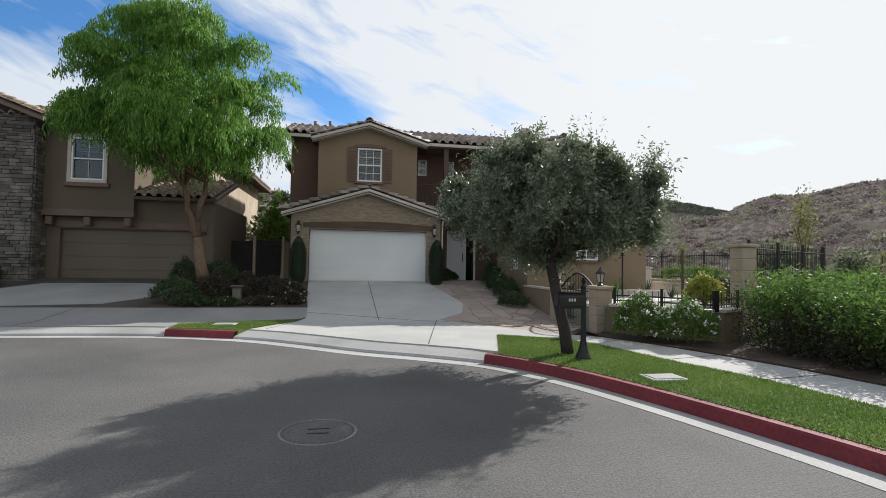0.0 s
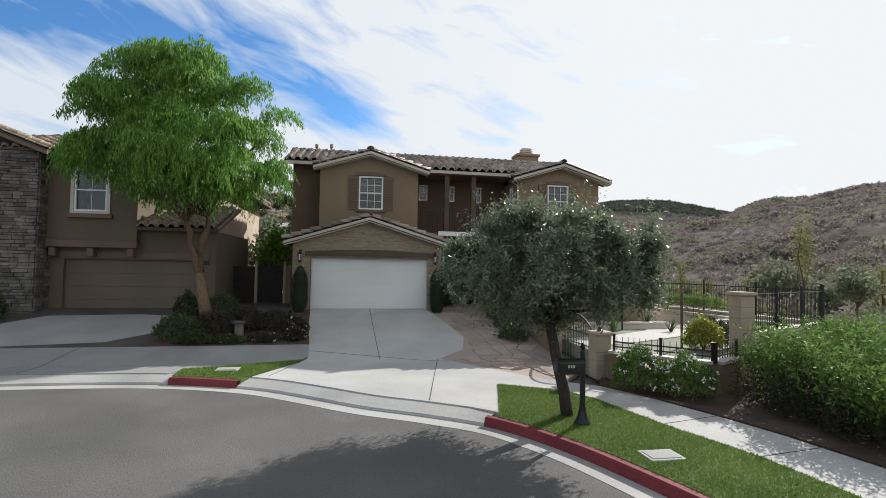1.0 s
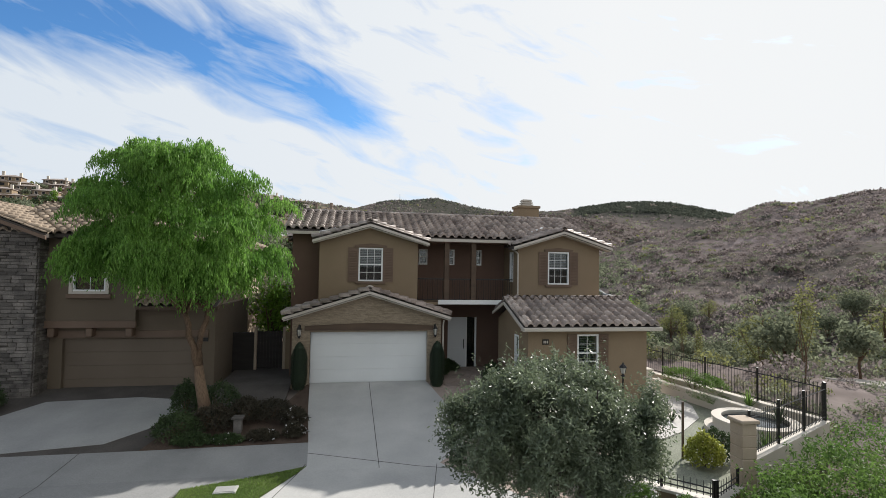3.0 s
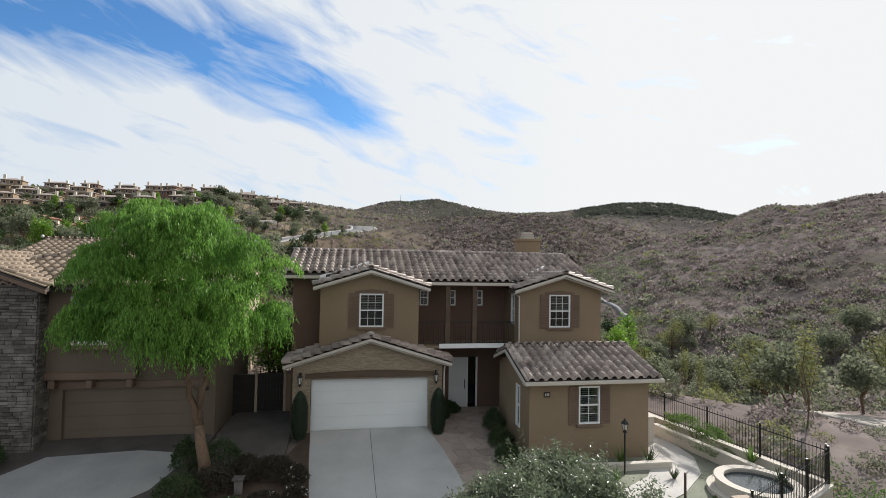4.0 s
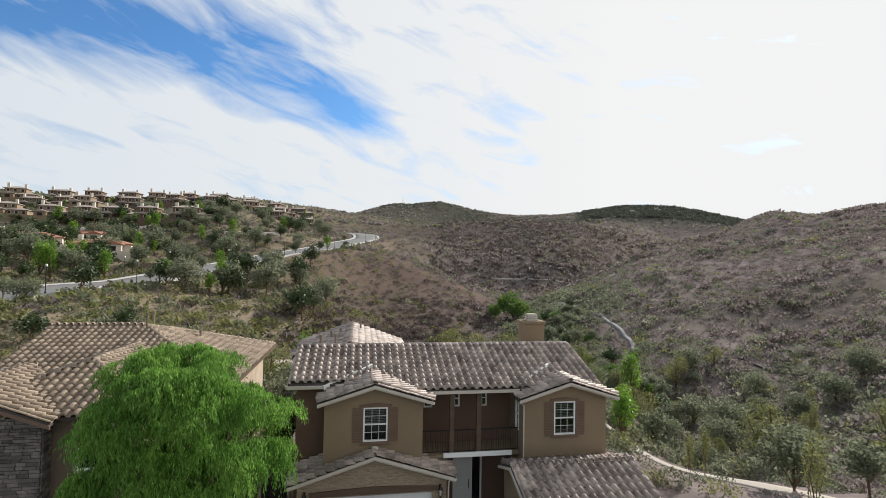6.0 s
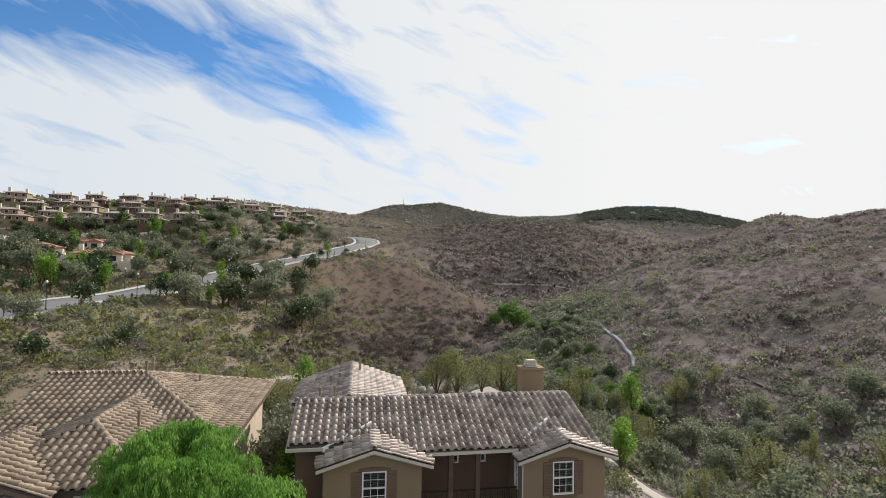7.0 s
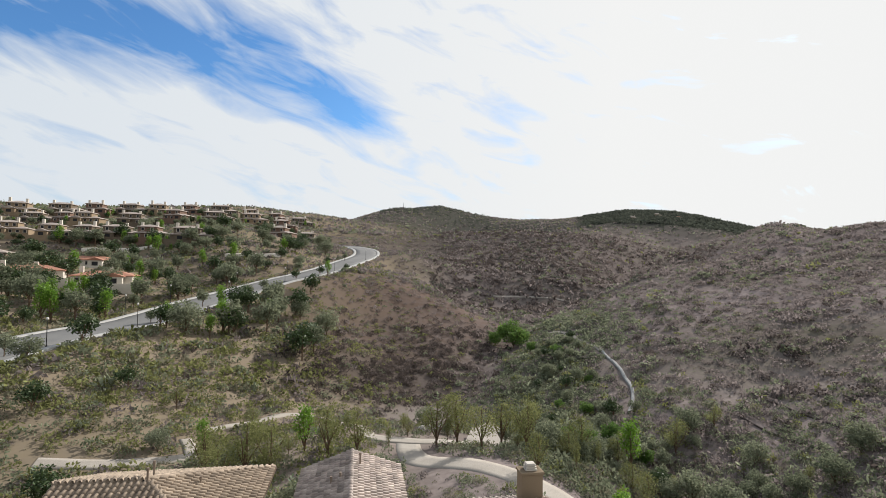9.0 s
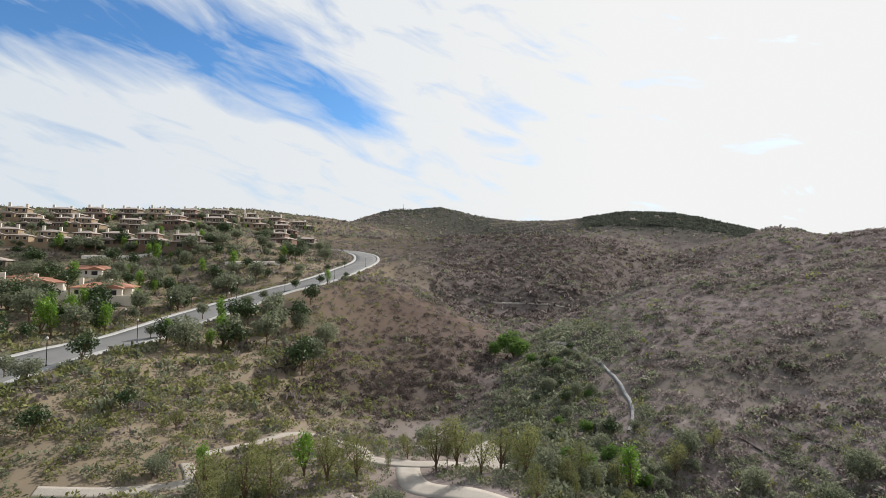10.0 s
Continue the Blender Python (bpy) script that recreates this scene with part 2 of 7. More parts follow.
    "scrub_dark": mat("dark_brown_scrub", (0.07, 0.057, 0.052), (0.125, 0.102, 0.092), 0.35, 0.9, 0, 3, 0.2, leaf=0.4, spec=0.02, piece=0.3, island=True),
    "scrub_oak": mat("dark_oak_scrub", (0.058, 0.066, 0.052), (0.098, 0.106, 0.083), 0.35, 0.9, 0, 3, 0.2, leaf=0.35, spec=0.02, piece=0.3, island=True),
    "scrub_yellow": mat("yellow_green_scrub", (0.14, 0.152, 0.058), (0.23, 0.235, 0.1), 0.35, 0.85, 0, 3, 0.2, leaf=0.42, spec=0.02, piece=0.3, island=True),
    "sand": mat("pale_dirt_track", (0.26, 0.232, 0.198), (0.35, 0.315, 0.272), 1.2, 0.95, 0.3, 8, 0.1),
    "road": mat("far_asphalt", (0.13, 0.128, 0.125), (0.175, 0.172, 0.165), 0.6, 0.9, 0.1, 8, 0.08),
    "water": mat("shallow_fountain_water", (0.05, 0.06, 0.065), (0.08, 0.09, 0.095), 6.0, 0.06, 0.15, 14, 0.1, spec=0.6),
    "boulder": mat("boulder_stone", (0.28, 0.26, 0.235), (0.4, 0.375, 0.34), 2.0, 0.9, 0.5, 8, 0.15),
}


# ---- mesh helpers ----
BASE = {}


def link(name, me, parent=None, label=""):
    ob = new(name, me)
    if parent is not None:
        ob.parent = parent
        if parent in BASE:
            ob.matrix_parent_inverse = Matrix.Translation(-BASE[parent])
    if label:
        ob["label"] = label
    return ob


def thing(name, loc, label, category, group="", kind=""):
    """An Empty at the base of a thing; its parts are given in the world's metres."""
    ob = new(name)
    ob.location = loc
    ob.empty_display_size = 0.2
    BASE[ob] = Vector(loc)
    return tagged(ob, label, category, group, kind)


def part(name, bm, material, parent=None, label="", smooth=False):
    me = bpy.data.meshes.new(name)
    bm.normal_update()
    bm.to_mesh(me)
    bm.free()
    me.materials.append(M[material])
    if smooth:
        me.shade_smooth()
    return link(name, me, parent, label)


def arrays(name, verts, faces, material, parent=None, label=""):
    """A mesh object from numpy arrays: verts (n, 3), faces (m, k)."""
    me = bpy.data.meshes.new(name)
    verts, faces = np.asarray(verts, np.float32), np.asarray(faces, np.int32)
    me.vertices.add(len(verts)), me.loops.add(faces.size), me.polygons.add(len(faces))
    me.vertices.foreach_set("co", verts.ravel())
    me.loops.foreach_set("vertex_index", faces.ravel())
    me.polygons.foreach_set("loop_start", np.arange(len(faces), dtype=np.int32) * faces.shape[1])
    me.update(calc_edges=True)
    me.validate()
    me.materials.append(M[material])
    return link(name, me, parent, label)


def bx(bm, x0, x1, y0, y1, z0, z1, bev=0.0):
    r = bmesh.ops.create_cube(bm, size=1.0, matrix=Matrix.Translation(((x0 + x1) / 2, (y0 + y1) / 2, (z0 + z1) / 2)) @ Matrix.Diagonal((x1 - x0, y1 - y0, z1 - z0, 1)))
    if bev:
        es = {e for v in r["verts"] for e in v.link_edges}
        bmesh.ops.bevel(bm, geom=list(es), offset=bev, segments=1, affect="EDGES")
    return bm


def box(*a, bev=0.0):
    return bx(bmesh.new(), *a, bev=bev)


def prism(bm, pts, axis, a0, a1):
    """Extrudes a polygon along an axis: pts are the other two coordinates in order (x, z) for 'y', (y, z) for 'x', (x, y) for 'z'."""
    def at(p, a):
        return {"y": (p[0], a, p[1]), "x": (a, p[0], p[1]), "z": (p[0], p[1], a)}[axis]
    va, vb = [bm.verts.new(at(p, a0)) for p in pts], [bm.verts.new(at(p, a1)) for p in pts]
    bm.faces.new(va), bm.faces.new(vb[::-1])
    for i in range(len(pts)):
        j = (i + 1) % len(pts)
        bm.faces.new((va[j], va[i], vb[i], vb[j]))
    bmesh.ops.recalc_face_normals(bm, faces=bm.faces)
    return bm


def rod(bm, p0, p1, r0, r1=None, n=8):
    p0, p1 = Vector(p0), Vector(p1)
    d = p1 - p0
    q = d.to_track_quat("Z", "Y").to_matrix().to_4x4()
    bmesh.ops.create_cone(bm, cap_ends=True, segments=n, radius1=r0, radius2=r0 if r1 is None else r1, depth=d.length, matrix=Matrix.Translation((p0 + p1) / 2) @ q)
    return bm


def lathe(bm, profile, cx, cy, n=14):
    """Turns (radius, z) pairs round an upright axis."""
    rings = [[bm.verts.new((cx + r * math.cos(2 * math.pi * k / n), cy + r * math.sin(2 * math.pi * k / n), z)) for k in range(n)] for r, z in profile]
    for a, b in zip(rings, rings[1:]):
        for k in range(n):
            bm.faces.new((a[k], a[(k + 1) % n], b[(k + 1) % n], b[k]))
    bm.faces.new(rings[0][::-1]), bm.faces.new(rings[-1])
    return bm


def wall_y(bm, x0, x1, z0, z1, y0, y1, holes=()):
    """A wall that faces along y, with openings (x0, x1, z0, z1) cut through it."""
    xs = sorted({x0, x1, *(h[0] for h in holes), *(h[1] for h in holes)})
    zs = sorted({z0, z1, *(h[2] for h in holes), *(h[3] for h in holes)})
    nx, nz = len(xs) - 1, len(zs) - 1

    def solid(i, k):
        if not (0 <= i < nx and 0 <= k < nz):
            return False
        mx, mz = (xs[i] + xs[i + 1]) / 2, (zs[k] + zs[k + 1]) / 2
        return not any(h[0] < mx < h[1] and h[2] < mz < h[3] for h in holes)
    made = {}

    def vert(i, j, k):
        if (i, j, k) not in made:
            made[i, j, k] = bm.verts.new((xs[i], (y0, y1)[j], zs[k]))
        return made[i, j, k]
    for i in range(nx):
        for k in range(nz):
            if not solid(i, k):
                continue
            bm.faces.new([vert(i, 0, k), vert(i + 1, 0, k), vert(i + 1, 0, k + 1), vert(i, 0, k + 1)])
            bm.faces.new([vert(i, 1, k), vert(i, 1, k + 1), vert(i + 1, 1, k + 1), vert(i + 1, 1, k)])
            if not solid(i - 1, k):
                bm.faces.new([vert(i, 0, k), vert(i, 0, k + 1), vert(i, 1, k + 1), vert(i, 1, k)])
            if not solid(i + 1, k):
                bm.faces.new([vert(i + 1, 0, k), vert(i + 1, 1, k), vert(i + 1, 1, k + 1), vert(i + 1, 0, k + 1)])
            if not solid(i, k - 1):
                bm.faces.new([vert(i, 0, k), vert(i, 1, k), vert(i + 1, 1, k), vert(i + 1, 0, k)])
            if not solid(i, k + 1):
                bm.faces.new([vert(i, 0, k + 1), vert(i + 1, 0, k + 1), vert(i + 1, 1, k + 1), vert(i, 1, k + 1)])
    return bm
    for a, b in zip(xs, xs[1:]):
        run = None
        for c, d in zip(zs, zs[1:]):
            mx, mz = (a + b) / 2, (c + d) / 2
            if any(h[0] < mx < h[1] and h[2] < mz < h[3] for h in holes):
                if run:
                    bx(bm, a, b, y0, y1, *run)
                run = None
            else:
                run = (run[0], d) if run else (c, d)
        if run:
            bx(bm, a, b, y0, y1, *run)
    return bm


def yard(x, y):
    """The front slope from the pavement up to the house."""
    return min(0.0, max(-0.92, 0.139 * y))


KERB = [(-60, -7.6), (-20, -7.8), (-8, -8.0), (-5, -8.05), (-3, -8.2), (-1.5, -8.55), (-0.2, -9.1), (1.0, -9.95), (2.1, -10.8), (3.3, -11.5), (4.4, -12.3), (5.2, -13.5), (5.75, -14.8), (6.2, -16.2), (6.5, -17.4), (6.7, -19), (6.7, -23), (6.4, -60)]


def smooth_line(pts, n=6):
    out = []
    P = [Vector((*p, 0)) for p in pts]
    for i in range(len(P) - 1):
        a, b, c, d = P[max(i - 1, 0)], P[i], P[i + 1], P[min(i + 2, len(P) - 1)]
        for k in range(n):
            f = k / n
            t1, t2 = (c - a) * 0.5 * min(1, (c - b).length * 2 / max((c - a).length, 1e-6)), (d - b) * 0.5 * min(1, (c - b).length * 2 / max((d - b).length, 1e-6))
            h = (2 * f ** 3 - 3 * f * f + 1) * b + (f ** 3 - 2 * f * f + f) * t1 + (3 * f * f - 2 * f ** 3) * c + (f ** 3 - f * f) * t2
            out.append((h.x, h.y))
    return out + [pts[-1]]


def offset_line(pts, d):
    """A line moved to the right of its course (towards the street for the kerb) by d."""
    out = []
    for i, p in enumerate(pts):
        a, b = Vector(pts[max(i - 1, 0)]), Vector(pts[min(i + 1, len(pts) - 1)])
        t = (b - a).normalized()
        out.append((p[0] + t.y * d, p[1] - t.x * d))
    return out


KLINE = smooth_line(KERB)


def ribbon(bm, line, profile, keep=lambda p: True):
    """Sweeps (offset, z) pairs along a plan line."""
    rows = [offset_line(line, o) for o, z in profile]
    vs = [[bm.verts.new((*p, profile[j][1])) for p in row] for j, row in enumerate(rows)]
    for i in range(len(line) - 1):
        if not keep(((line[i][0] + line[i + 1][0]) / 2, (line[i][1] + line[i + 1][1]) / 2)):
            continue
        for j in range(len(profile) - 1):
            bm.faces.new((vs[j][i], vs[j][i + 1], vs[j + 1][i + 1], vs[j + 1][i]))
    bmesh.ops.delete(bm, geom=[v for v in bm.verts if not v.link_faces], context="VERTS")
    return bm


def plan(pts, dz=0.0, thick=0.12, level=None, cuts=(-6.62, 0.0)):
    """A slab whose top follows the yard (or lies level), from its outline in plan."""
    bm = bmesh.new()
    f = bm.faces.new([bm.verts.new((*p, 0)) for p in pts])
    if f.calc_area() and f.normal.z < 0:
        f.normal_flip()
    if level is None:
        for c in cuts:
            bmesh.ops.bisect_plane(bm, geom=bm.verts[:] + bm.edges[:] + bm.faces[:], plane_co=(0, c, 0), plane_no=(0, 1, 0))
    bmesh.ops.triangulate(bm, faces=bm.faces[:])
    r = bmesh.ops.extrude_face_region(bm, geom=bm.faces[:])
    new_v = [g for g in r["geom"] if isinstance(g, bmesh.types.BMVert)]
    lower = set(new_v)
    for v in bm.verts:
        v.co.z = (yard(v.co.x, v.co.y) if level is None else level) + dz - (thick if v in lower else 0)
    bmesh.ops.recalc_face_normals(bm, faces=bm.faces[:])
    return bm


# ---- ground ----
RANGES = [30.0, 60.0, 95.0, 140.0, 190.0, 250.0, 340.0, 470.0, 660.0, 1050.0]
# heights of the land by range (rows) and bearing (columns, every 10 degrees)
LAND = np.array([
    [-1.4, -1.5, -1.1, -0.8, -0.2, 0.2, 0.5, 0.1, -0.1, -0.5],
    [-4.4, -5.0, -4.8, -2.4, -2.8, -1.1, -1.6, -6.0, -4.8, -0.9],
    [5.3, 4.4, -0.5, -4.5, -5.9, -10.2, -6.6, -0.7, 0.3, 5.4],
    [11.5, 9.9, 8.7, 4.1, -4.9, -5.5, -3.2, 2.2, 7.7, 14.1],
    [15.9, 17.4, 17.5, 19.5, 11.6, -2.4, 4.3, 10.4, 16.4, 21.0],
    [14.2, 23.5, 33.9, 27.8, 25.3, 11.3, 17.4, 21.1, 27.4, 35.1],
    [34.7, 42.1, 49.2, 35.9, 26.6, 28.1, 30.7, 4.8, 42.7, 50.7],
    [60.1, 59.6, 61.2, 57.1, 50.5, 53.8, 52.3, 30.2, 57.2, 27.2],
    [72.5, 79.6, 85.7, 85.9, 65.5, 26.6, 68.3, 62.3, 56.9, 62.2],
    [98.5, 85.3, 70.7, 76.6, 148.1, 135.8, 125.9, 135.0, 86.8, 70.8],
])


def cubic_weights(u, n):
    u = np.clip(u, 0, n - 1 - 1e-6)
    i = u.astype(int)
    f = u - i
    w = [-0.5 * f ** 3 + f * f - 0.5 * f, 1.5 * f ** 3 - 2.5 * f * f + 1, -1.5 * f ** 3 + 2 * f * f + 0.5 * f, 0.5 * f ** 3 - 0.5 * f * f]
    return [(np.clip(i + k - 1, 0, n - 1), w[k]) for k in range(4)]


def rough_ground(x, y):
    """Small gullies and humps on the hills, as a sum of turned waves."""
    rng = np.random.default_rng(5)
    z = np.zeros_like(x)
    for k in range(20):
        a, wl_ = rng.uniform(0, math.pi), 9.0 * 1.19 ** k
        z += 0.010 * wl_ ** 0.86 * np.sin((x * math.cos(a) + y * math.sin(a)) * 2 * math.pi / wl_ + rng.uniform(0, 6.28) + 1.3 * np.sin((y * math.cos(a) - x * math.sin(a)) * 2 * math.pi / (wl_ * 1.7)))
    return z


def smoothstep(a, b, v):
    t = np.clip((v - a) / (b - a), 0, 1)
    return t * t * (3 - 2 * t)


KX, KY = np.array([p[0] for p in KLINE]), np.array([p[1] for p in KLINE])


GULLY = [(4, 74), (14, 90), (30, 104), (44, 124), (54, 142), (78, 168), (110, 200)]
SPUR = [(-12, 135), (12, 160), (30, 160), (47, 150)]
SIDE_GULLY = [(112, 195), (165, 250), (220, 318), (295, 405), (390, 510)]
CREST = [(78, 128), (125, 165), (198, 228), (275, 300)]
# the rim of the far hills: bearing from the house's view axis, and rise
RIM = np.array([(-14, 0), (-9.6, 5), (-8, 2), (-6.3, 0), (-3.7, -7), (-2, -2), (-0.7, 3.5), (1, 1.5), (3, -3), (5, -8), (7.7, -8.5), (10.9, -5), (14, -1.5), (17.9, 0), (19.7, 4.5), (20.8, 4.5), (23, 0), (25.4, -2), (28.6, -3), (31.6, 1), (34, 0)])
SADDLE = [(2, 205), (38, 208), (75, 200)]


def line_distance(x, y, line):
    """Distance in plan from a broken line."""
    d = np.full(x.shape, 1e9)
    for (ax, ay), (bx_, by) in zip(line, line[1:]):
        ux, uy = bx_ - ax, by - ay
        t = np.clip(((x - ax) * ux + (y - ay) * uy) / (ux * ux + uy * uy), 0, 1)
        d = np.minimum(d, np.hypot(x - ax - t * ux, y - ay - t * uy))
    return d


ROAD_LINE = [(-66, 36), (-59, 56), (-56, 69), (-53, 79), (-49, 89.5), (-46, 100), (-41.5, 118), (-31.5, 142), (-19, 160), (-7.6, 190), (1.5, 226), (4.7, 255), (1.5, 278), (-7, 303), (-26, 335)]
ROAD_PTS = np.array(smooth_line(ROAD_LINE, 3))


def land(x, y):
    """The height of the open land, cut and filled along the hill road."""
    x, y = np.atleast_1d(np.asarray(x, float)), np.atleast_1d(np.asarray(y, float))
    h = raw_land(x, y)
    best, zr = np.full(x.shape, 1e9), np.zeros(x.shape)
    for k in range(len(ROAD_PTS) - 1):
        a, b = ROAD_PTS[k], ROAD_PTS[k + 1]
        u = b - a
        t = np.clip(((x - a[0]) * u[0] + (y - a[1]) * u[1]) / (u @ u), 0, 1)
        d = np.hypot(x - a[0] - t * u[0], y - a[1] - t * u[1])
        near = d < best
        best, zr = np.where(near, d, best), np.where(near, ROAD_Z[k] * (1 - t) + ROAD_Z[k + 1] * t, zr)
    w = smoothstep(19, 9, best)
    return h * (1 - w) + zr * w


def raw_land(x, y):
    """The height of the open land at plan places (numpy arrays)."""
    x, y = np.atleast_1d(np.asarray(x, float)), np.atleast_1d(np.asarray(y, float))
    dx, dy = x - 1.5, y + 21.4
    r = np.hypot(dx, dy) + 1e-6
    b = (np.degrees(np.arctan2(dx, dy)) - 9.6 + 45.0) / 10.0
    u = np.interp(np.log(r), np.log(RANGES), np.arange(10.0))
    h = np.zeros_like(x)
    for i, wi in cubic_weights(u, 10):
        for j, wj in cubic_weights(b, 10):
            h += wi * wj * LAND[i, j]
    h = h + rough_ground(x, y) * 0.8 * smoothstep(35, 110, r)
    h = h - np.maximum(r - 1050, 0) * 0.12
    # the stream's cut and the spur above it
    for line, width, rise in ((GULLY, 13.0, -3.9), (SPUR, 14.0, 2.7), (SIDE_GULLY, 26.0, -6.2), (CREST, 24.0, 2.7), (SADDLE, 18.0, -5.6)):
        h = h + rise * np.exp(-(line_distance(x, y, line) / width) ** 2)
    rel = b * 10.0 - 45.0
    h = h + np.interp(rel, RIM[:, 0], RIM[:, 1]) * np.exp(-((r - 1010) / 110) ** 2) - 4.8 * smoothstep(34, 38, rel) * np.exp(-((r - 345) / 60) ** 2)
    behind = smoothstep(-12, -40, y) * 1.0
    h = h * (1 - behind) + behind * -1.3
    # the level lots and the street
    lot = smoothstep(22, 14, x) * smoothstep(24, 16, y) * smoothstep(-40, -30, x)
    pad = np.where(y > -7, np.clip(0.139 * y, -0.92, 0.0), -0.92) - 0.16
    h = h * (1 - lot) + lot * pad
    street = (y < np.interp(x, KX[: len(KX) - 12], KY[: len(KX) - 12]) + 0.1) & (x < 6.9)
    return np.where(street, -1.35, np.where((y < -9) & (x < 22), np.minimum(h, -1.0), h))


ROAD_Z = raw_land(ROAD_PTS[:, 0], ROAD_PTS[:, 1])
ROAD_Z = np.convolve(np.pad(ROAD_Z, 4, mode="edge"), np.ones(9) / 9, mode="valid")


def ground_sheet():
    radii = np.concatenate([np.linspace(2, 60, 90), 60 * (1900 / 60) ** (np.arange(1, 231) / 230)])
    dirs = np.radians(np.concatenate([np.linspace(-58, 74, 331), np.linspace(76, 300, 57)]))
    R, A = np.meshgrid(radii, dirs, indexing="ij")
    X, Y = 1.5 + R * np.sin(A), -21.4 + R * np.cos(A)
    Z = land(X.ravel(), Y.ravel())
    V = np.stack([X.ravel(), Y.ravel(), Z], 1)
    nr, nd = R.shape
    i, j = np.meshgrid(np.arange(nr - 1), np.arange(nd), indexing="ij")
    k = (j + 1) % nd
    F = np.stack([i * nd + j, i * nd + k, (i + 1) * nd + k, (i + 1) * nd + j], -1).reshape(-1, 4)
    c = len(V)
    V = np.vstack([V, [[1.5, -21.4, -1.35]]])
    ob = arrays("ground", V, F[:, ::-1], "earth")
    ob.data.shade_smooth()
    return tagged(ob, "dry scrub-covered earth of the canyon and its hills", "ground", kind="structure")


def earth_material():
    m = mat("earth", (0.165, 0.136, 0.128), (0.275, 0.229, 0.216), 0.12, 0.95, 0.4, 1.2, 0.14, spec=0.0, blotch=0.3)
    n, l = m.node_tree.nodes, m.node_tree.links
    bsdf = n["Principled BSDF"]
    src = bsdf.inputs["Base Color"].links[0].from_socket
    geo = n.new("ShaderNodeNewGeometry")
    big = n.new("ShaderNodeTexNoise")
    big.inputs["Scale"].default_value, big.inputs["Detail"].default_value = 0.012, 8.0
    l.new(geo.outputs["Position"], big.inputs["Vector"])
    mr = n.new("ShaderNodeMapRange")
    mr.inputs["From Min"].default_value, mr.inputs["From Max"].default_value = 0.42, 0.60
    l.new(big.outputs["Fac"], mr.inputs["Value"])
    mx = n.new("ShaderNodeMixRGB")
    mx.inputs[2].default_value = (0.075, 0.075, 0.042, 1)
    fm = n.new("ShaderNodeMath")
    fm.operation = "MULTIPLY"
    fm.inputs[1].default_value = 0.65
    l.new(mr.outputs[0], fm.inputs[0]), l.new(fm.outputs[0], mx.inputs[0])
    l.new(src, mx.inputs[1])
    # ochre loam on the west slopes, rust earth on the spur
    sep = n.new("ShaderNodeSeparateXYZ")
    l.new(geo.outputs["Position"], sep.inputs[0])
    tilt = n.new("ShaderNodeMath")
    tilt.operation, tilt.inputs[1].default_value = "MULTIPLY_ADD", -0.2
    l.new(sep.outputs[1], tilt.inputs[0]), l.new(sep.outputs[0], tilt.inputs[2])
    west = n.new("ShaderNodeMapRange")
    west.inputs["From Min"].default_value, west.inputs["From Max"].default_value, west.inputs["To Max"].default_value = 8.0, -28.0, 0.75
    l.new(tilt.outputs[0], west.inputs["Value"])
    wm = n.new("ShaderNodeMixRGB")
    wm.inputs[2].default_value = (0.19, 0.152, 0.098, 1)
    l.new(west.outputs[0], wm.inputs[0]), l.new(mx.outputs[0], wm.inputs[1])
    dist = n.new("ShaderNodeVectorMath")
    dist.operation, dist.inputs[1].default_value = "DISTANCE", (30, 152, 10)
    l.new(geo.outputs["Position"], dist.inputs[0])
    near = n.new("ShaderNodeMapRange")
    near.inputs["From Min"].default_value, near.inputs["From Max"].default_value, near.inputs["To Max"].default_value = 44.0, 16.0, 0.8
    l.new(dist.outputs["Value"], near.inputs["Value"])
    mx = n.new("ShaderNodeMixRGB")
    mx.inputs[2].default_value = (0.115, 0.077, 0.058, 1)
    l.new(near.outputs[0], mx.inputs[0]), l.new(wm.outputs[0], mx.inputs[1])
    # dark brush litter with painted shade: spur's steep face, middle and far hills
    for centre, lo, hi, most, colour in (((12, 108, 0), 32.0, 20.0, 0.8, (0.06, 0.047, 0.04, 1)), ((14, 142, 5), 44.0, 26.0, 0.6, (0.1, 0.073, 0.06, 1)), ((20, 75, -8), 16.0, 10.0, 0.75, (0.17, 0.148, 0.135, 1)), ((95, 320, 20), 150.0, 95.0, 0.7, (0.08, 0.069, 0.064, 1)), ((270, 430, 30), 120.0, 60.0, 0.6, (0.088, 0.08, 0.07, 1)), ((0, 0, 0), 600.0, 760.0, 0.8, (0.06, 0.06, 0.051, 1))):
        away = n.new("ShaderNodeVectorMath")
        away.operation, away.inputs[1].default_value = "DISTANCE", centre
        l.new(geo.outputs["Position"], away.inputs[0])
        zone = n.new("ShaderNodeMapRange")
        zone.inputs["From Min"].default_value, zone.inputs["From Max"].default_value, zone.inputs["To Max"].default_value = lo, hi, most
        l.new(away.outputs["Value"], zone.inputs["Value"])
        litter_shade = n.new("ShaderNodeMixRGB")
        litter_shade.inputs[2].default_value = colour
        l.new(zone.outputs[0], litter_shade.inputs[0]), l.new(mx.outputs[0], litter_shade.inputs[1])
        mx = litter_shade
    # low dry growth that hides most of the soil, thinner on the west slopes
    low = n.new("ShaderNodeTexNoise")
    low.inputs["Scale"].default_value, low.inputs["Detail"].default_value, low.inputs["Roughness"].default_value = 0.38, 9.0, 0.68
    l.new(geo.outputs["Position"], low.inputs["Vector"])
    lr = n.new("ShaderNodeMapRange")
    lr.inputs["From Min"].default_value, lr.inputs["From Max"].default_value = 0.40, 0.56
    lr.inputs["To Max"].default_value = 0.55
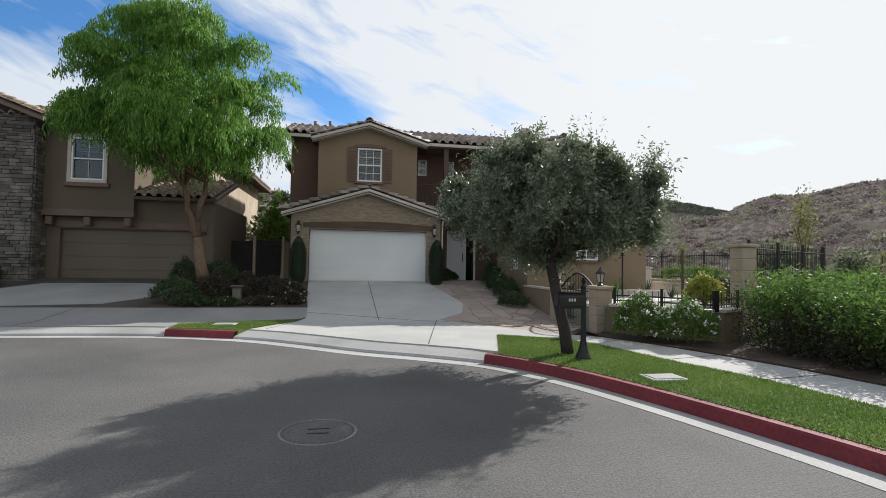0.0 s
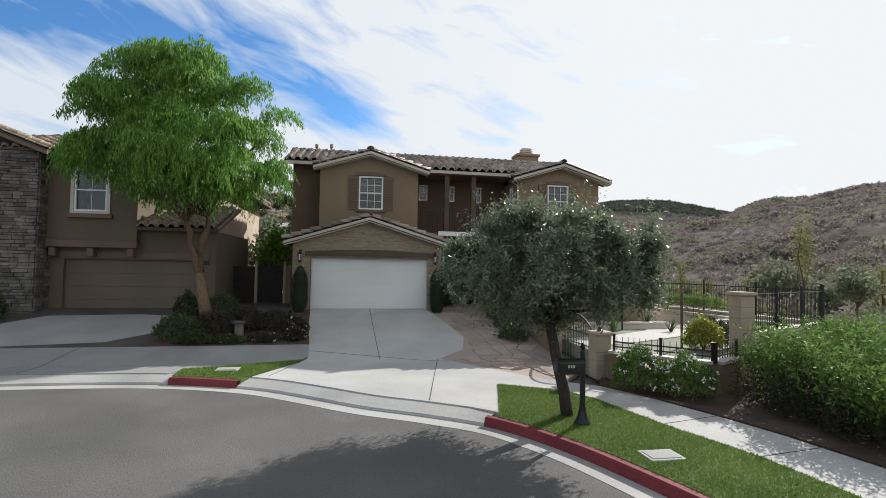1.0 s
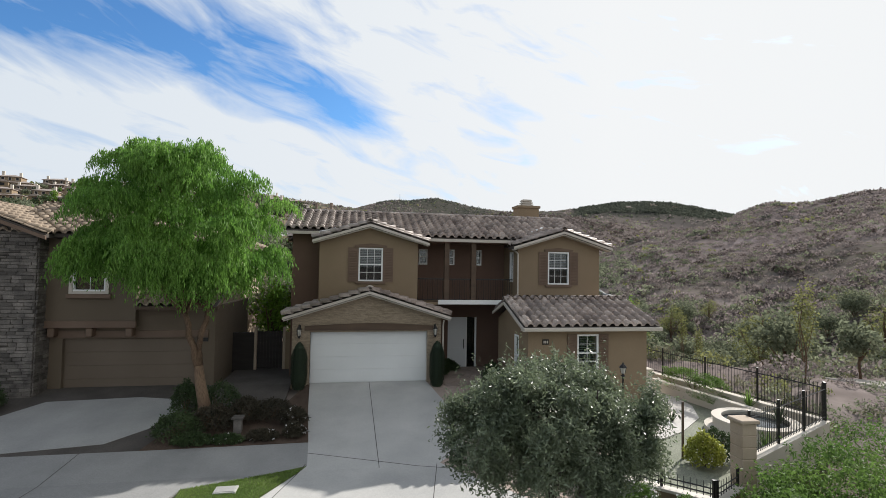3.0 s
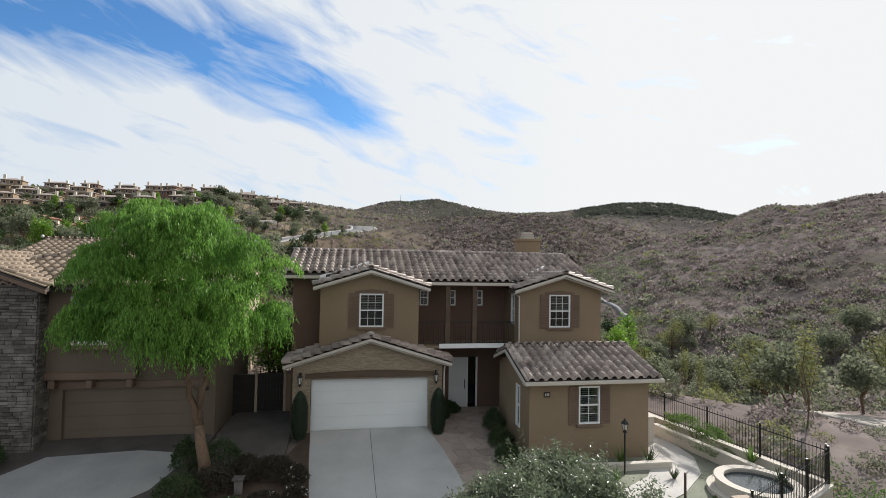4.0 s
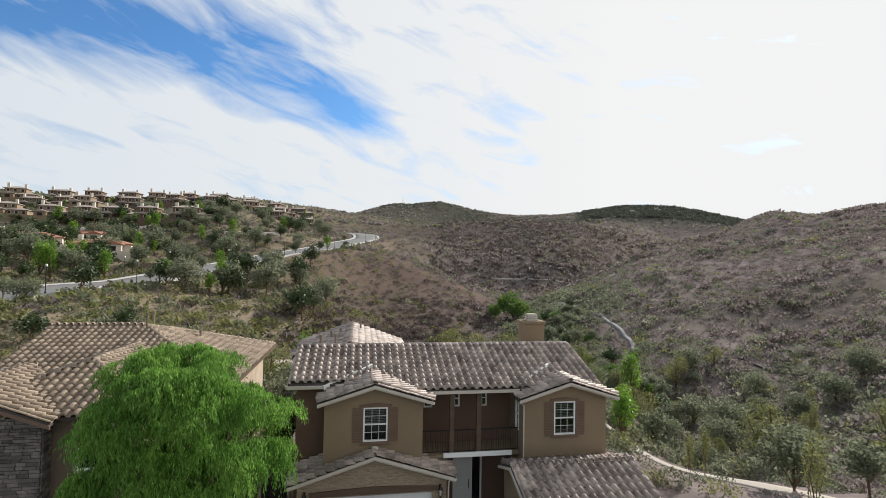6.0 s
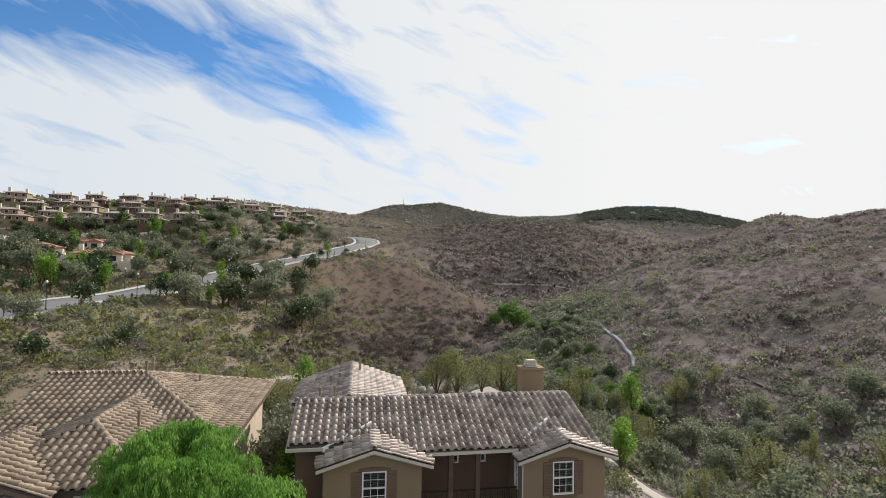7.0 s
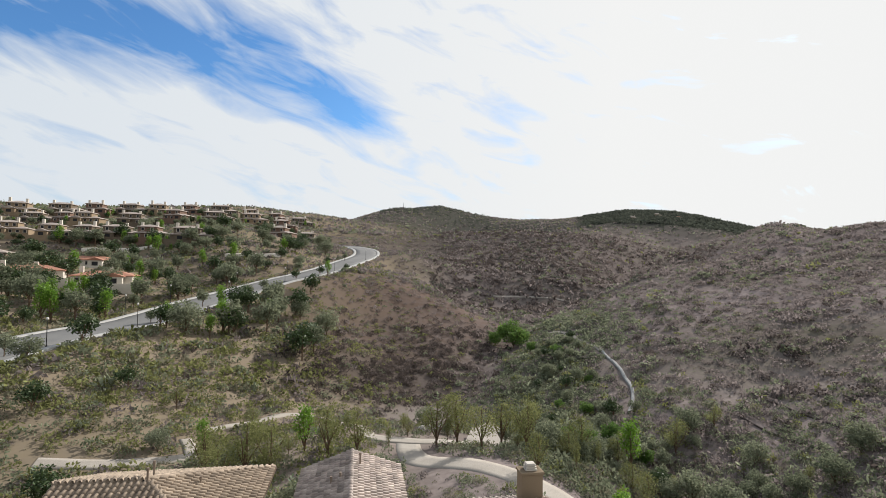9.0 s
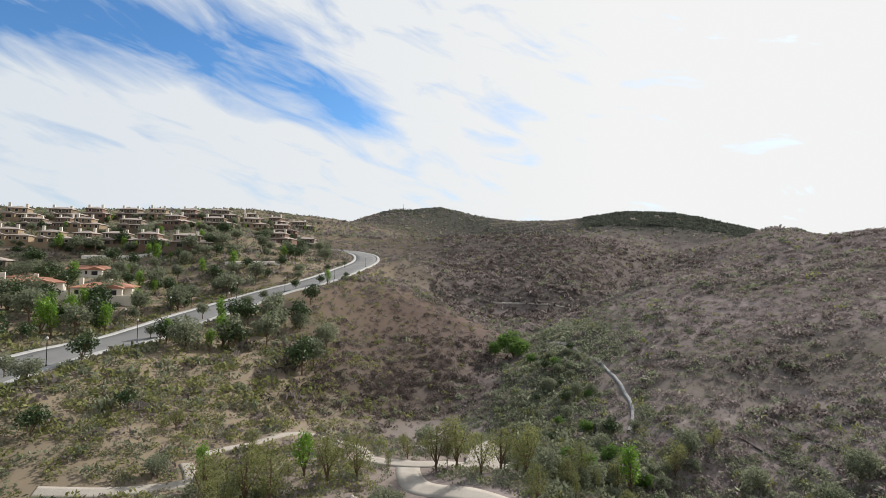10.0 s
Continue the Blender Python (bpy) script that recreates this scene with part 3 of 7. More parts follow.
    l.new(low.outputs["Fac"], lr.inputs["Value"])
    dry = n.new("ShaderNodeMixRGB")
    dry.inputs[2].default_value = (0.145, 0.121, 0.112, 1)
    thin = n.new("ShaderNodeMath")
    thin.operation, thin.inputs[1].default_value, thin.inputs[2].default_value = "MULTIPLY_ADD", -0.95, 1.0
    l.new(west.outputs[0], thin.inputs[0])
    grow = n.new("ShaderNodeMath")
    grow.operation = "MULTIPLY"
    l.new(lr.outputs[0], grow.inputs[0]), l.new(thin.outputs[0], grow.inputs[1])
    l.new(grow.outputs[0], dry.inputs[0]), l.new(mx.outputs[0], dry.inputs[1])
    # far hills darkened again over the growth, for litter and backlit shade
    far = n.new("ShaderNodeMixRGB")
    far.inputs[2].default_value = (0.06, 0.06, 0.051, 1)
    l.new(zone.outputs[0], far.inputs[0]), l.new(dry.outputs[0], far.inputs[1]), l.new(far.outputs[0], bsdf.inputs["Base Color"])
    return m


M["earth"] = earth_material()
ground_sheet()

# ---- street, kerbs, pavement, drives ----
STREET_Z = -1.07
asph = [p for p in offset_line(KLINE, 0.42)]
bm = bmesh.new()
f = bm.faces.new([bm.verts.new((*p, STREET_Z)) for p in asph] + [bm.verts.new((-60, -60, STREET_Z))])
bmesh.ops.triangulate(bm, faces=[f])
r = bmesh.ops.extrude_face_region(bm, geom=bm.faces[:])
for g in r["geom"]:
    if isinstance(g, bmesh.types.BMVert):
        g.co.z -= 0.12
bmesh.ops.recalc_face_normals(bm, faces=bm.faces[:])
tagged(part("road", bm, "asphalt"), "grey asphalt street at the end of a cul-de-sac", "road", kind="structure")
gut = ribbon(bmesh.new(), KLINE, [(0.42, -1.2), (0.42, STREET_Z + 0.006), (0.0, STREET_Z - 0.012), (-0.05, -1.2)])
tagged(part("gutter", gut, "gutter"), "pale concrete gutter along the kerb", "gutter", kind="structure")


def is_red(p):
    return (-2.45 < p[0] < -0.75 and p[1] > -9.2) or (p[0] > 4.25)


KERB_PROFILE = [(0.02, -1.2), (0.015, STREET_Z), (-0.015, -0.945), (-0.04, -0.92), (-0.15, -0.915), (-0.16, -1.2)]
tagged(part("kerb_red", ribbon(bmesh.new(), KLINE, KERB_PROFILE, is_red), "redkerb"), "worn red-painted concrete kerb", "kerb", kind="structure")
ROLL_PROFILE = [(0.02, -1.2), (0.015, STREET_Z), (-0.02, -1.03), (-0.10, -1.015), (-0.22, -0.99), (-0.5, -0.94), (-0.52, -1.2)]
tagged(part("kerb_dropped", ribbon(bmesh.new(), KLINE, ROLL_PROFILE, lambda p: not is_red(p)), "gutter"), "dropped concrete kerb at the drives", "kerb", kind="structure")

K_IN = offset_line(KLINE, -0.15)
K_ROLL = offset_line(KLINE, -0.50)


def between(line, x0, x1, y0=-99, y1=99):
    return [p for p in line if x0 <= p[0] <= x1 and y0 <= p[1] <= y1]


# pavement and aprons
left_apron = [(-60, -5.0), (-4.0, -5.0), (0.45, -4.95), (0.55, -6.3), (-2.5, -7.3)] + between(K_ROLL, -60, -2.5)[::-1]
# part of the house's shadow here is painted in as darker concrete
tagged(part("pavement_left", plan(left_apron, 0.0), "dimconcrete"), "pale concrete pavement and drive apron", "pavement", kind="structure")
apron = [(0.55, -6.3), (0.45, -4.95), (1.2, -6.0), (2.2, -6.6), (3.4, -6.85), (4.4, -6.5), (5.2, -7.6), (6.6, -9.4), (7.6, -10.2), (7.9, -10.75), (6.55, -10.5), (5.4, -9.86), (4.75, -12.0)] + between(K_ROLL, -0.75, 4.2, -11.8, -8)[::-1]
tagged(part("drive_apron", plan(apron, 0.0), "concrete"), "pale concrete drive apron and pavement", "pavement", kind="structure")
walk_r = [(6.55, -10.5), (7.9, -10.75), (8.2, -11.35), (8.75, -12.8), (9.05, -13.8), (9.3, -15.1), (9.6, -18), (9.6, -60), (8.3, -60), (8.25, -18), (8.05, -16.0), (7.85, -14.5), (7.4, -13.2), (6.9, -11.2)]
tagged(part("pavement_right", plan(walk_r, 0.0), "concrete"), "pale concrete pavement beside the lawn strip", "pavement", kind="structure")
lawn_r = [(5.2, -9.75), (6.55, -10.5), (6.9, -11.2), (7.4, -13.2), (7.85, -14.5), (8.05, -16.0), (8.25, -18), (8.3, -60)] + [p for p in K_IN if p[0] > 4.35][::-1]
LAWN_R = lawn_r
tagged(part("lawn_strip", plan(lawn_r, 0.012), "turf"), "green mown lawn strip beside the red kerb", "lawn", kind="structure")
LAWN_L = [(-2.5, -7.3), (0.55, -6.3)] + between(K_IN, -2.5, -0.75)[::-1]
tagged(part("lawn_wedge", plan(LAWN_L, 0.0), "turf"), "small green wedge of lawn between the drives", "lawn", kind="structure")
drive = [(0.02, -0.02), (4.86, -0.02), (5.25, -2.0), (5.6, -4.3), (5.25, -5.7), (4.4, -6.5), (3.4, -6.85), (2.2, -6.6), (1.2, -6.0), (0.45, -4.95), (0.2, -2.5)]
tagged(part("driveway", plan(drive, 0.0), "concrete"), "pale concrete driveway slab with a curved end", "driveway", kind="structure")
nb_drive = [(-9.0, -1.2), (-6.0, -1.0), (-4.6, -1.3), (-4.2, -2.0), (-4.7, -3.6), (-5.6, -4.5), (-8.4, -4.85), (-8.9, -4.0), (-10.2, -3.8), (-9.9, -2.5)]
tagged(part("driveway_neighbour", plan(nb_drive, 0.012), "midconcrete"), "pale concrete drive slab with wavy edges", "driveway", kind="structure")
tagged(part("drive_border", plan([(-13, 0.3), (-3.7, 0.3), (-3.9, -3.2), (-4.4, -5.0), (-13, -5.0)], 0.0), "border"), "dark stone paving round the neighbour's drive", "paving", kind="structure")
tagged(part("court", plan([(4.86, -0.02), (4.86, 2.6), (9.0, 2.6), (8.2, -3.6), (8.2, -8.2), (6.9, -9.6), (6.6, -9.4), (5.2, -7.6), (4.4, -6.5), (5.25, -5.7), (5.6, -4.3), (5.25, -2.0)], -0.004), "paver"), "brown stone paving of the entrance court", "paving", kind="structure")
court = scene.objects["court"]
tagged(part("side_path", plan([(-3.6, -3.3), (-0.75, -2.2), (-0.75, 6), (-3.6, 6)], -0.02), "border"), "dark paved side path to the gate", "paving", kind="structure")
tagged(part("planting_bed", plan([(-4.4, -5.0), (-3.9, -3.2), (-0.75, -2.2), (0.0, -0.02), (0.2, -2.5), (0.45, -4.95)], 0.02), "soil"), "dark mulched planting bed beside the driveway", "bed", kind="structure")


def inside(poly, x, y):
    c, j = False, len(poly) - 1
    for i in range(len(poly)):
        (xi, yi), (xj, yj) = poly[i], poly[j]
        if (yi > y) != (yj > y) and x < (xj - xi) * (y - yi) / (yj - yi) + xi:
            c = not c
        j = i
    return c


COURT = [(4.9, -0.1), (4.9, 2.5), (8.9, 2.5), (8.1, -3.6), (8.0, -8.2), (6.9, -9.5), (5.3, -7.6), (4.5, -6.5), (5.3, -5.7), (5.65, -4.3), (5.3, -2.0)]


def paving(parent, outline, material, sx, sy, seed):
    """Uneven stones with open joints, each a piece of its own, laid on the yard's slope."""
    rg = random.Random(seed)
    xs, ys = [p[0] for p in outline], [p[1] for p in outline]
    nx, ny = int((max(xs) - min(xs)) / sx) + 2, int((max(ys) - min(ys)) / sy) + 2
    P = {(i, j): Vector((min(xs) + i * sx + rg.uniform(-0.3, 0.3) * sx + (j % 2) * sx * 0.4, min(ys) + j * sy + rg.uniform(-0.28, 0.28) * sy)) for i in range(-1, nx + 1) for j in range(-1, ny + 1)}
    for i in range(-1, nx):
        for j in range(-1, ny):
            q = [P[i, j], P[i + 1, j], P[i + 1, j + 1], P[i, j + 1]]
            c = sum(q, Vector((0, 0))) / 4
            if not all(inside(outline, *(c + (p - c) * 0.9)) for p in q):
                continue
            bm = bmesh.new()
            lift = rg.uniform(0.014, 0.022)
            lo = [bm.verts.new((*(c + (p - c) * 0.95), yard(p.x, p.y) - 0.03)) for p in q]
            hi = [bm.verts.new((*(c + (p - c) * 0.92), yard(p.x, p.y) + lift)) for p in q]
            bm.faces.new(hi)
            for k in range(4):
                bm.faces.new((lo[k], lo[(k + 1) % 4], hi[(k + 1) % 4], hi[k]))
            part("paving_stone", bm, material, parent)


# sawn joints across the slabs
for a, b in (((2.45, -0.02), (2.6, -6.6)), ((-0.2, -8.3), (0.5, -6.2)), ((4.3, -6.55), (3.4, -10.9)), ((0.5, -5.6), (4.6, -6.9)), ((-6, -5.0), (-6.2, -7.4)), ((7.4, -12.9), (8.75, -12.6)), ((7.85, -14.5), (9.2, -14.3))):
    va, vb = Vector(a), Vector(b)
    n_ = Vector((-(vb - va).y, (vb - va).x)).normalized() * 0.009
    tagged(part("slab_joint", plan([tuple(va + n_), tuple(va - n_), tuple(vb - n_), tuple(vb + n_)], 0.004, 0.02), "mortar"), "dark joint sawn across a concrete slab", "joint", kind="structure")

# manhole cover in the street, with its ring
mh = thing("manhole_cover", (1.55, -15.5, STREET_Z), "cast-iron manhole cover in a concrete ring, set in asphalt", "manhole cover")
part("ring", lathe(bmesh.new(), [(0.40, STREET_Z - 0.03), (0.40, STREET_Z + 0.006), (0.375, STREET_Z + 0.008), (0.375, STREET_Z - 0.03)], 1.55, -15.5, 36), "ironring", mh)
lid = part("lid", lathe(bmesh.new(), [(0.35, STREET_Z - 0.03), (0.35, STREET_Z + 0.003), (0.33, STREET_Z + 0.008), (0.02, STREET_Z + 0.008)], 1.55, -15.5, 36), "asphalt", mh, "dark worn iron lid")
for k in (-1, 1):
    part("tread", box(1.44, 1.66, -15.5 + k * 0.07 - 0.012, -15.5 + k * 0.07 + 0.012, STREET_Z + 0.006, STREET_Z + 0.013), "iron", lid)
for px_, py_, nm in ((-1.35, -7.5, "utility_box_lid"), (6.36, -14.3, "utility_box_lid")):
    ub = thing(nm, (px_, py_, -0.92), "pale concrete utility box lid set in the lawn", "utility lid")
    part("frame", bx(bmesh.new(), px_ - 0.28, px_ + 0.28, py_ - 0.2, py_ + 0.2, -0.96, -0.885, bev=0.01), "concrete", ub)
    part("cover", bx(bmesh.new(), px_ - 0.23, px_ + 0.23, py_ - 0.15, py_ + 0.15, -0.89, -0.875, bev=0.004), "gutter", ub)


# ---- roofs ----
def tile_arrays():
    """One barrel tile: u across (0..0.36), v up the slope (0..0.46), with a thick lower edge."""
    prof = [(0.0, 0.006), (0.05, 0.0), (0.095, 0.004), (0.105, 0.06), (0.145, 0.13), (0.205, 0.158), (0.265, 0.13), (0.31, 0.06), (0.325, 0.008), (0.36, 0.006)]
    V, F = [], []
    for v, lift in ((0.0, 0.085), (0.46, 0.0)):
        V += [(u, v, h + lift) for u, h in prof]
    n = len(prof)
    V += [(u, 0.0, h * 0.72 + 0.085 - 0.055) for u, h in prof]
    for i in range(n - 1):
        F.append((i, i + 1, n + i + 1, n + i))
        F.append((2 * n + i, 2 * n + i + 1, i + 1, i))
    return np.array(V), np.array(F)


TILE_V, TILE_F = tile_arrays()


def tile_mesh(material):
    me = bpy.data.meshes.new("tile")
    me.from_pydata(TILE_V.tolist(), [], TILE_F.tolist())
    me.materials.append(M[material])
    me.shade_smooth()
    return me


ROOF_JOBS = []


def roof_plane(parent, eave, down, slope, outline, single, tile="tile", name="roof"):
    """A tiled slope. eave: a point on it (x, y, z); down: plan direction in which it falls; slope: rise over run;
    outline: plan polygon. single: whether its tiles are pieces of their own."""
    e, d = Vector(eave), Vector((*down, 0)).normalized()
    up = (-d + Vector((0, 0, slope))).normalized()
    u = Vector((0, 0, 1)).cross(d).normalized()
    nrm = u.cross(up).normalized()
    if nrm.z < 0:
        u, nrm = -u, -nrm
    bm = bmesh.new()

    def h(p):
        return e.z - slope * (Vector((p[0] - e.x, p[1] - e.y, 0)).dot(d))
    top = [bm.verts.new((p[0], p[1], h(p))) for p in outline]
    bot = [bm.verts.new((p[0], p[1], h(p) - 0.13)) for p in outline]
    bm.faces.new(top), bm.faces.new(bot[::-1])
    for i in range(len(top)):
        j = (i + 1) % len(top)
        bm.faces.new((top[j], top[i], bot[i], bot[j]))
    bmesh.ops.recalc_face_normals(bm, faces=bm.faces[:])
    ob = part(name, bm, "felt", parent, "weathered clay barrel tiles")
    fr = Matrix.Identity(4)
    for k, ax in enumerate((u, up, nrm)):
        fr[0][k], fr[1][k], fr[2][k] = ax
    fr.translation = e
    inv = fr.inverted()
    loc = [tuple((inv @ Vector((p[0], p[1], h(p))))[:2]) for p in outline]
    spots = []
    us, vs = [p[0] for p in loc], [p[1] for p in loc]
    b0 = min(vs)
    nv, nu = int((max(vs) - b0) / 0.40) + 2, int((max(us) - min(us)) / 0.36) + 2
    rng = random.Random(len(outline) + int(e.x * 10))
    for r_ in range(nv):
        for c in range(nu):
            uu, vv = min(us) + c * 0.36, b0 - 0.05 + r_ * 0.40
            if inside(loc, uu + 0.18, vv + 0.14):
                spots.append(fr @ Matrix.Translation((uu + rng.uniform(-0.006, 0.006), vv + rng.uniform(-0.012, 0.012), 0.004)) @ Matrix.Rotation(rng.uniform(-0.012, 0.012), 4, "Z"))
    ROOF_JOBS.append((ob, spots, single, tile))
    return ob


CAP_MESH = {}


def caps(parent, a, b, material="tile", r=0.13):
    """Half-round cap tiles, each a piece of its own, along a ridge, hip or rake from a up to b."""
    a, b = Vector(a), Vector(b)
    d = (b - a).normalized()
    side = d.cross(Vector((0, 0, 1))).normalized()
    up = side.cross(d).normalized()
    material = material.replace("join", "")
    if (material, r) not in CAP_MESH:
        V, F = [], []
        for s, rr in ((-0.03, r * 1.12), (0.40, r * 0.92)):
            for t in range(7):
                an = math.pi * t / 6
                V.append((math.cos(an) * rr, s, math.sin(an) * rr * 0.85 + 0.02))
        V += [(x * 0.82, -0.03, (z - 0.02) * 0.82 + 0.02) for x, y, z in V[:7]]
        for t in range(6):
            F += [(t, t + 1, 8 + t, 7 + t), (14 + t, 15 + t, t + 1, t)]
        me = bpy.data.meshes.new("ridge_tile")
        me.from_pydata(V, [], F)
        me.materials.append(M[material])
        me.shade_smooth()
        CAP_MESH[material, r] = me
    n = max(1, round((b - a).length / 0.38))
    st = (b - a).length / n
    rg = random.Random(n + int(a.x * 7))
    for k in range(n):
        o = link("ridge_tile", CAP_MESH[material, r], parent)
        m = Matrix.Identity(4)
        for c, ax in enumerate((side, d, up)):
            m[0][c], m[1][c], m[2][c] = ax
        m.translation = a + d * (k * st) + up * rg.uniform(-0.006, 0.006)
        o.matrix_basis = m @ Matrix.Rotation(rg.uniform(-0.02, 0.02), 4, "Z")


def rake(parent, a, b, y0, y1, drop=0.11, material="trim", axis="y"):
    """A sloping barge board in the gable's plane from a to b, given as (x, z) for a gable facing y, (y, z) for x."""
    (x0, z0), (x1, z1) = a, b
    bm = prism(bmesh.new(), [(x0, z0 - drop), (x1, z1 - drop), (x1, z1), (x0, z0)], axis, y0, y1)
    return part("barge_board", bm, material, parent)


def window(parent, x0, x1, z0, z1, y, face=-1, cols=3, rows=2, blind=0.5, sash=True, axis="y"):
    """A white sash window set in a wall; y is the plane of the wall's face, face the sign of its outward normal along y (or x)."""
    def b(bm, a0, a1, d0, d1, c0, c1):
        d0, d1 = sorted((y + face * d0, y + face * d1))
        return bx(bm, a0, a1, d0, d1, c0, c1) if axis == "y" else bx(bm, d0, d1, a0, a1, c0, c1)
    bm = bmesh.new()
    w = 0.06
    b(bm, x0, x0 + w, -0.1, 0.02, z0, z1), b(bm, x1 - w, x1, -0.1, 0.02, z0, z1)
    b(bm, x0 + w, x1 - w, -0.1, 0.02, z1 - w, z1), b(bm, x0 + w, x1 - w, -0.1, 0.02, z0, z0 + w)
    zm = (z0 + z1) / 2
    if sash:
        b(bm, x0 + w, x1 - w, -0.09, 0.0, zm - 0.025, zm + 0.025)
    win = part("window", bm, "white", parent, "white vinyl sash window")
    halves = ((z0 + w, zm - 0.025), (zm + 0.025, z1 - w)) if sash else ((z0 + w, z1 - w),)
    for c0, c1 in halves:
        pane = part("pane", b(bmesh.new(), x0 + w, x1 - w, -0.07, -0.062, c0, c1), "glass", win)
        pane.visible_shadow = False
        bm = bmesh.new()
        for k in range(1, cols):
            xx = x0 + w + (x1 - x0 - 2 * w) * k / cols
            b(bm, xx - 0.008, xx + 0.008, -0.06, -0.045, c0, c1)
        for k in range(1, rows):
            zz = c0 + (c1 - c0) * k / rows
            b(bm, x0 + w, x1 - w, -0.059, -0.046, zz - 0.008, zz + 0.008)
        if cols > 1 or rows > 1:
            part("muntin", bm, "white", win)
        else:
            bm.free()
    if blind:
        bm = bmesh.new()
        zb = z1 - w - (z1 - z0) * blind
        n = max(2, int((z1 - w - zb) / 0.07))
        for k in range(n):
            zz = zb + (z1 - w - zb) * (k + 0.5) / n
            b(bm, x0 + w, x1 - w, -0.16, -0.12, zz - 0.016, zz + 0.016)
        part("blind", bm, "blind", win, "pale slatted blind")
    # a near-black sheet; the room's shade is painted into its colour
    part("dark_room", b(bmesh.new(), x0 + 0.01, x1 - 0.01, -0.75, -0.7, z0, z1), "dark", win, "dark panel standing for the unlit room behind the glass")
    return win


def shutters(parent, x0, x1, z0, z1, y, w=0.42):
    for a in (x0 - w - 0.02, x1 + 0.02):
        bm = box(a, a + w, y - 0.045, y - 0.002, z0, z1)
        sh = part("shutter", bm, "shutter", parent, "brown louvred shutter")
        bm = bmesh.new()
        n = int((z1 - z0 - 0.16) / 0.07)
        for k in range(n):
            zz = z0 + 0.1 + k * 0.07
            prism(bm, [(y - 0.047, zz), (y - 0.047, zz + 0.012), (y - 0.064, zz + 0.0), (y - 0.064, zz - 0.012)], "x", a + 0.05, a + w - 0.05)
        part("louvre", bm, "shutter", sh)


# ---- the main house ----
P_G, P_U, P_M = 0.31, 0.31, 0.36
house = thing("house", (5.5, 4.0, 0.0), "two-storey tan stucco house with tile roofs and white garage door", "house")
GY, UY = -0.2, 0.12     # faces of the garage front and of the upper gables
# garage front with its opening
bm = wall_y(bmesh.new(), -0.72, 5.48, -0.2, 2.55, GY, 0.1, [(0.0, 4.88, -0.2, 2.13)])
part("garage_wall", bm, "ledger", house, "tan ledger-stone garage front")
bm = prism(bmesh.new(), [(-0.72, 2.55), (5.48, 2.55), (5.48, 2.78), (2.38, 3.74), (-0.72, 2.78)], "y", GY, 0.1)
part("gable", bm, "ledger", house, "tan ledger-stone gable")
bm = prism(bmesh.new(), [(-0.22, 2.2), (5.12, 2.2), (5.12, 2.38), (3.7, 2.46), (2.44, 2.5), (1.2, 2.46), (-0.22, 2.38)], "y", GY - 0.07, GY - 0.002)
part("lintel", bm, "brown", house, "dark brown arched timber lintel")
gd = part("garage_door", box(0.003, 4.877, 0.02, 0.06, -0.02, 2.128), "doorwhite", house, "white flush garage door")
for k in range(4):
    part("panel", box(0.03, 4.85, 0.008, 0.022, 0.02 + k * 0.527, 0.02 + k * 0.527 + 0.5245, bev=0.003), "doorwhite", gd)
bm = bmesh.new()
bx(bm, -0.06, 0.0, GY + 0.02, 0.02, -0.05, 2.13), bx(bm, 4.88, 4.94, GY + 0.02, 0.02, -0.05, 2.13), bx(bm, -0.06, 4.94, GY + 0.02, 0.02, 2.13, 2.19)
part("door_casing", bm, "trim", house)
# garage sides and body
part("wall", box(-0.72, -0.52, 0.1, 1.6, -0.2, 2.6), "stucco", house)
part("wall", box(5.28, 5.48, 0.1, 2.6, -0.2, 2.75), "stucco", house, "brown stucco court wall")
# roof of the garage: two slopes that die into the upper walls
roof_plane(house, (-1.05, 0, 2.80), (-1, 0), P_G, [(-1.05, -0.5), (2.38, -0.5), (2.38, UY), (0.25, UY), (0.25, 1.55), (-1.05, 1.55)], True)
roof_plane(house, (5.82, 0, 2.80), (1, 0), P_G, [(5.82, -0.5), (5.82, 0.9), (4.47, 0.9), (4.47, UY), (2.38, UY), (2.38, -0.5)], True)
caps(house, (2.38, -0.52, 3.9), (2.38, UY, 3.9))
caps(house, (-1.02, -0.47, 2.84), (2.36, -0.47, 3.9), r=0.06), caps(house, (5.79, -0.47, 2.84), (2.4, -0.47, 3.9), r=0.06)
rake(house, (-1.08, 2.77), (2.38, 3.84), -0.56, -0.5), rake(house, (2.38, 3.84), (5.85, 2.77), -0.56, -0.5)
part("soffit", prism(bmesh.new(), [(-1.05, 2.64), (2.38, 3.70), (5.82, 2.64), (5.82, 2.60), (2.38, 3.66), (-1.05, 2.60)], "y", -0.49, GY), "trim", house)
bm = rod(bmesh.new(), (5.55, -0.42, 2.62), (5.55, -0.3, 2.4), 0.035)
rod(bm, (5.55, -0.3, 2.4), (5.55, -0.26, -0.1), 0.035)
part("downpipe", bm, "trim", house)

# upper left gable
W1 = (1.9, 2.93, 4.24, 5.67)
bm = wall_y(bmesh.new(), 0.27, 4.45, 2.9, 5.85, UY, UY + 0.2, [W1])
part("wall", bm, "stucco", house, "tan stucco gable wall")
part("gable", prism(bmesh.new(), [(0.27, 5.85), (4.45, 5.85), (4.45, 5.9), (2.36, 6.54), (0.27, 5.9)], "y", UY, UY + 0.2), "stucco", house)
part("wall", box(0.27, 0.47, UY + 0.2, 1.6, 2.6, 5.86), "stucco", house), part("wall", box(4.25, 4.45, UY + 0.2, 2.2, 2.6, 5.86), "stucco", house)
window(house, *W1, UY)
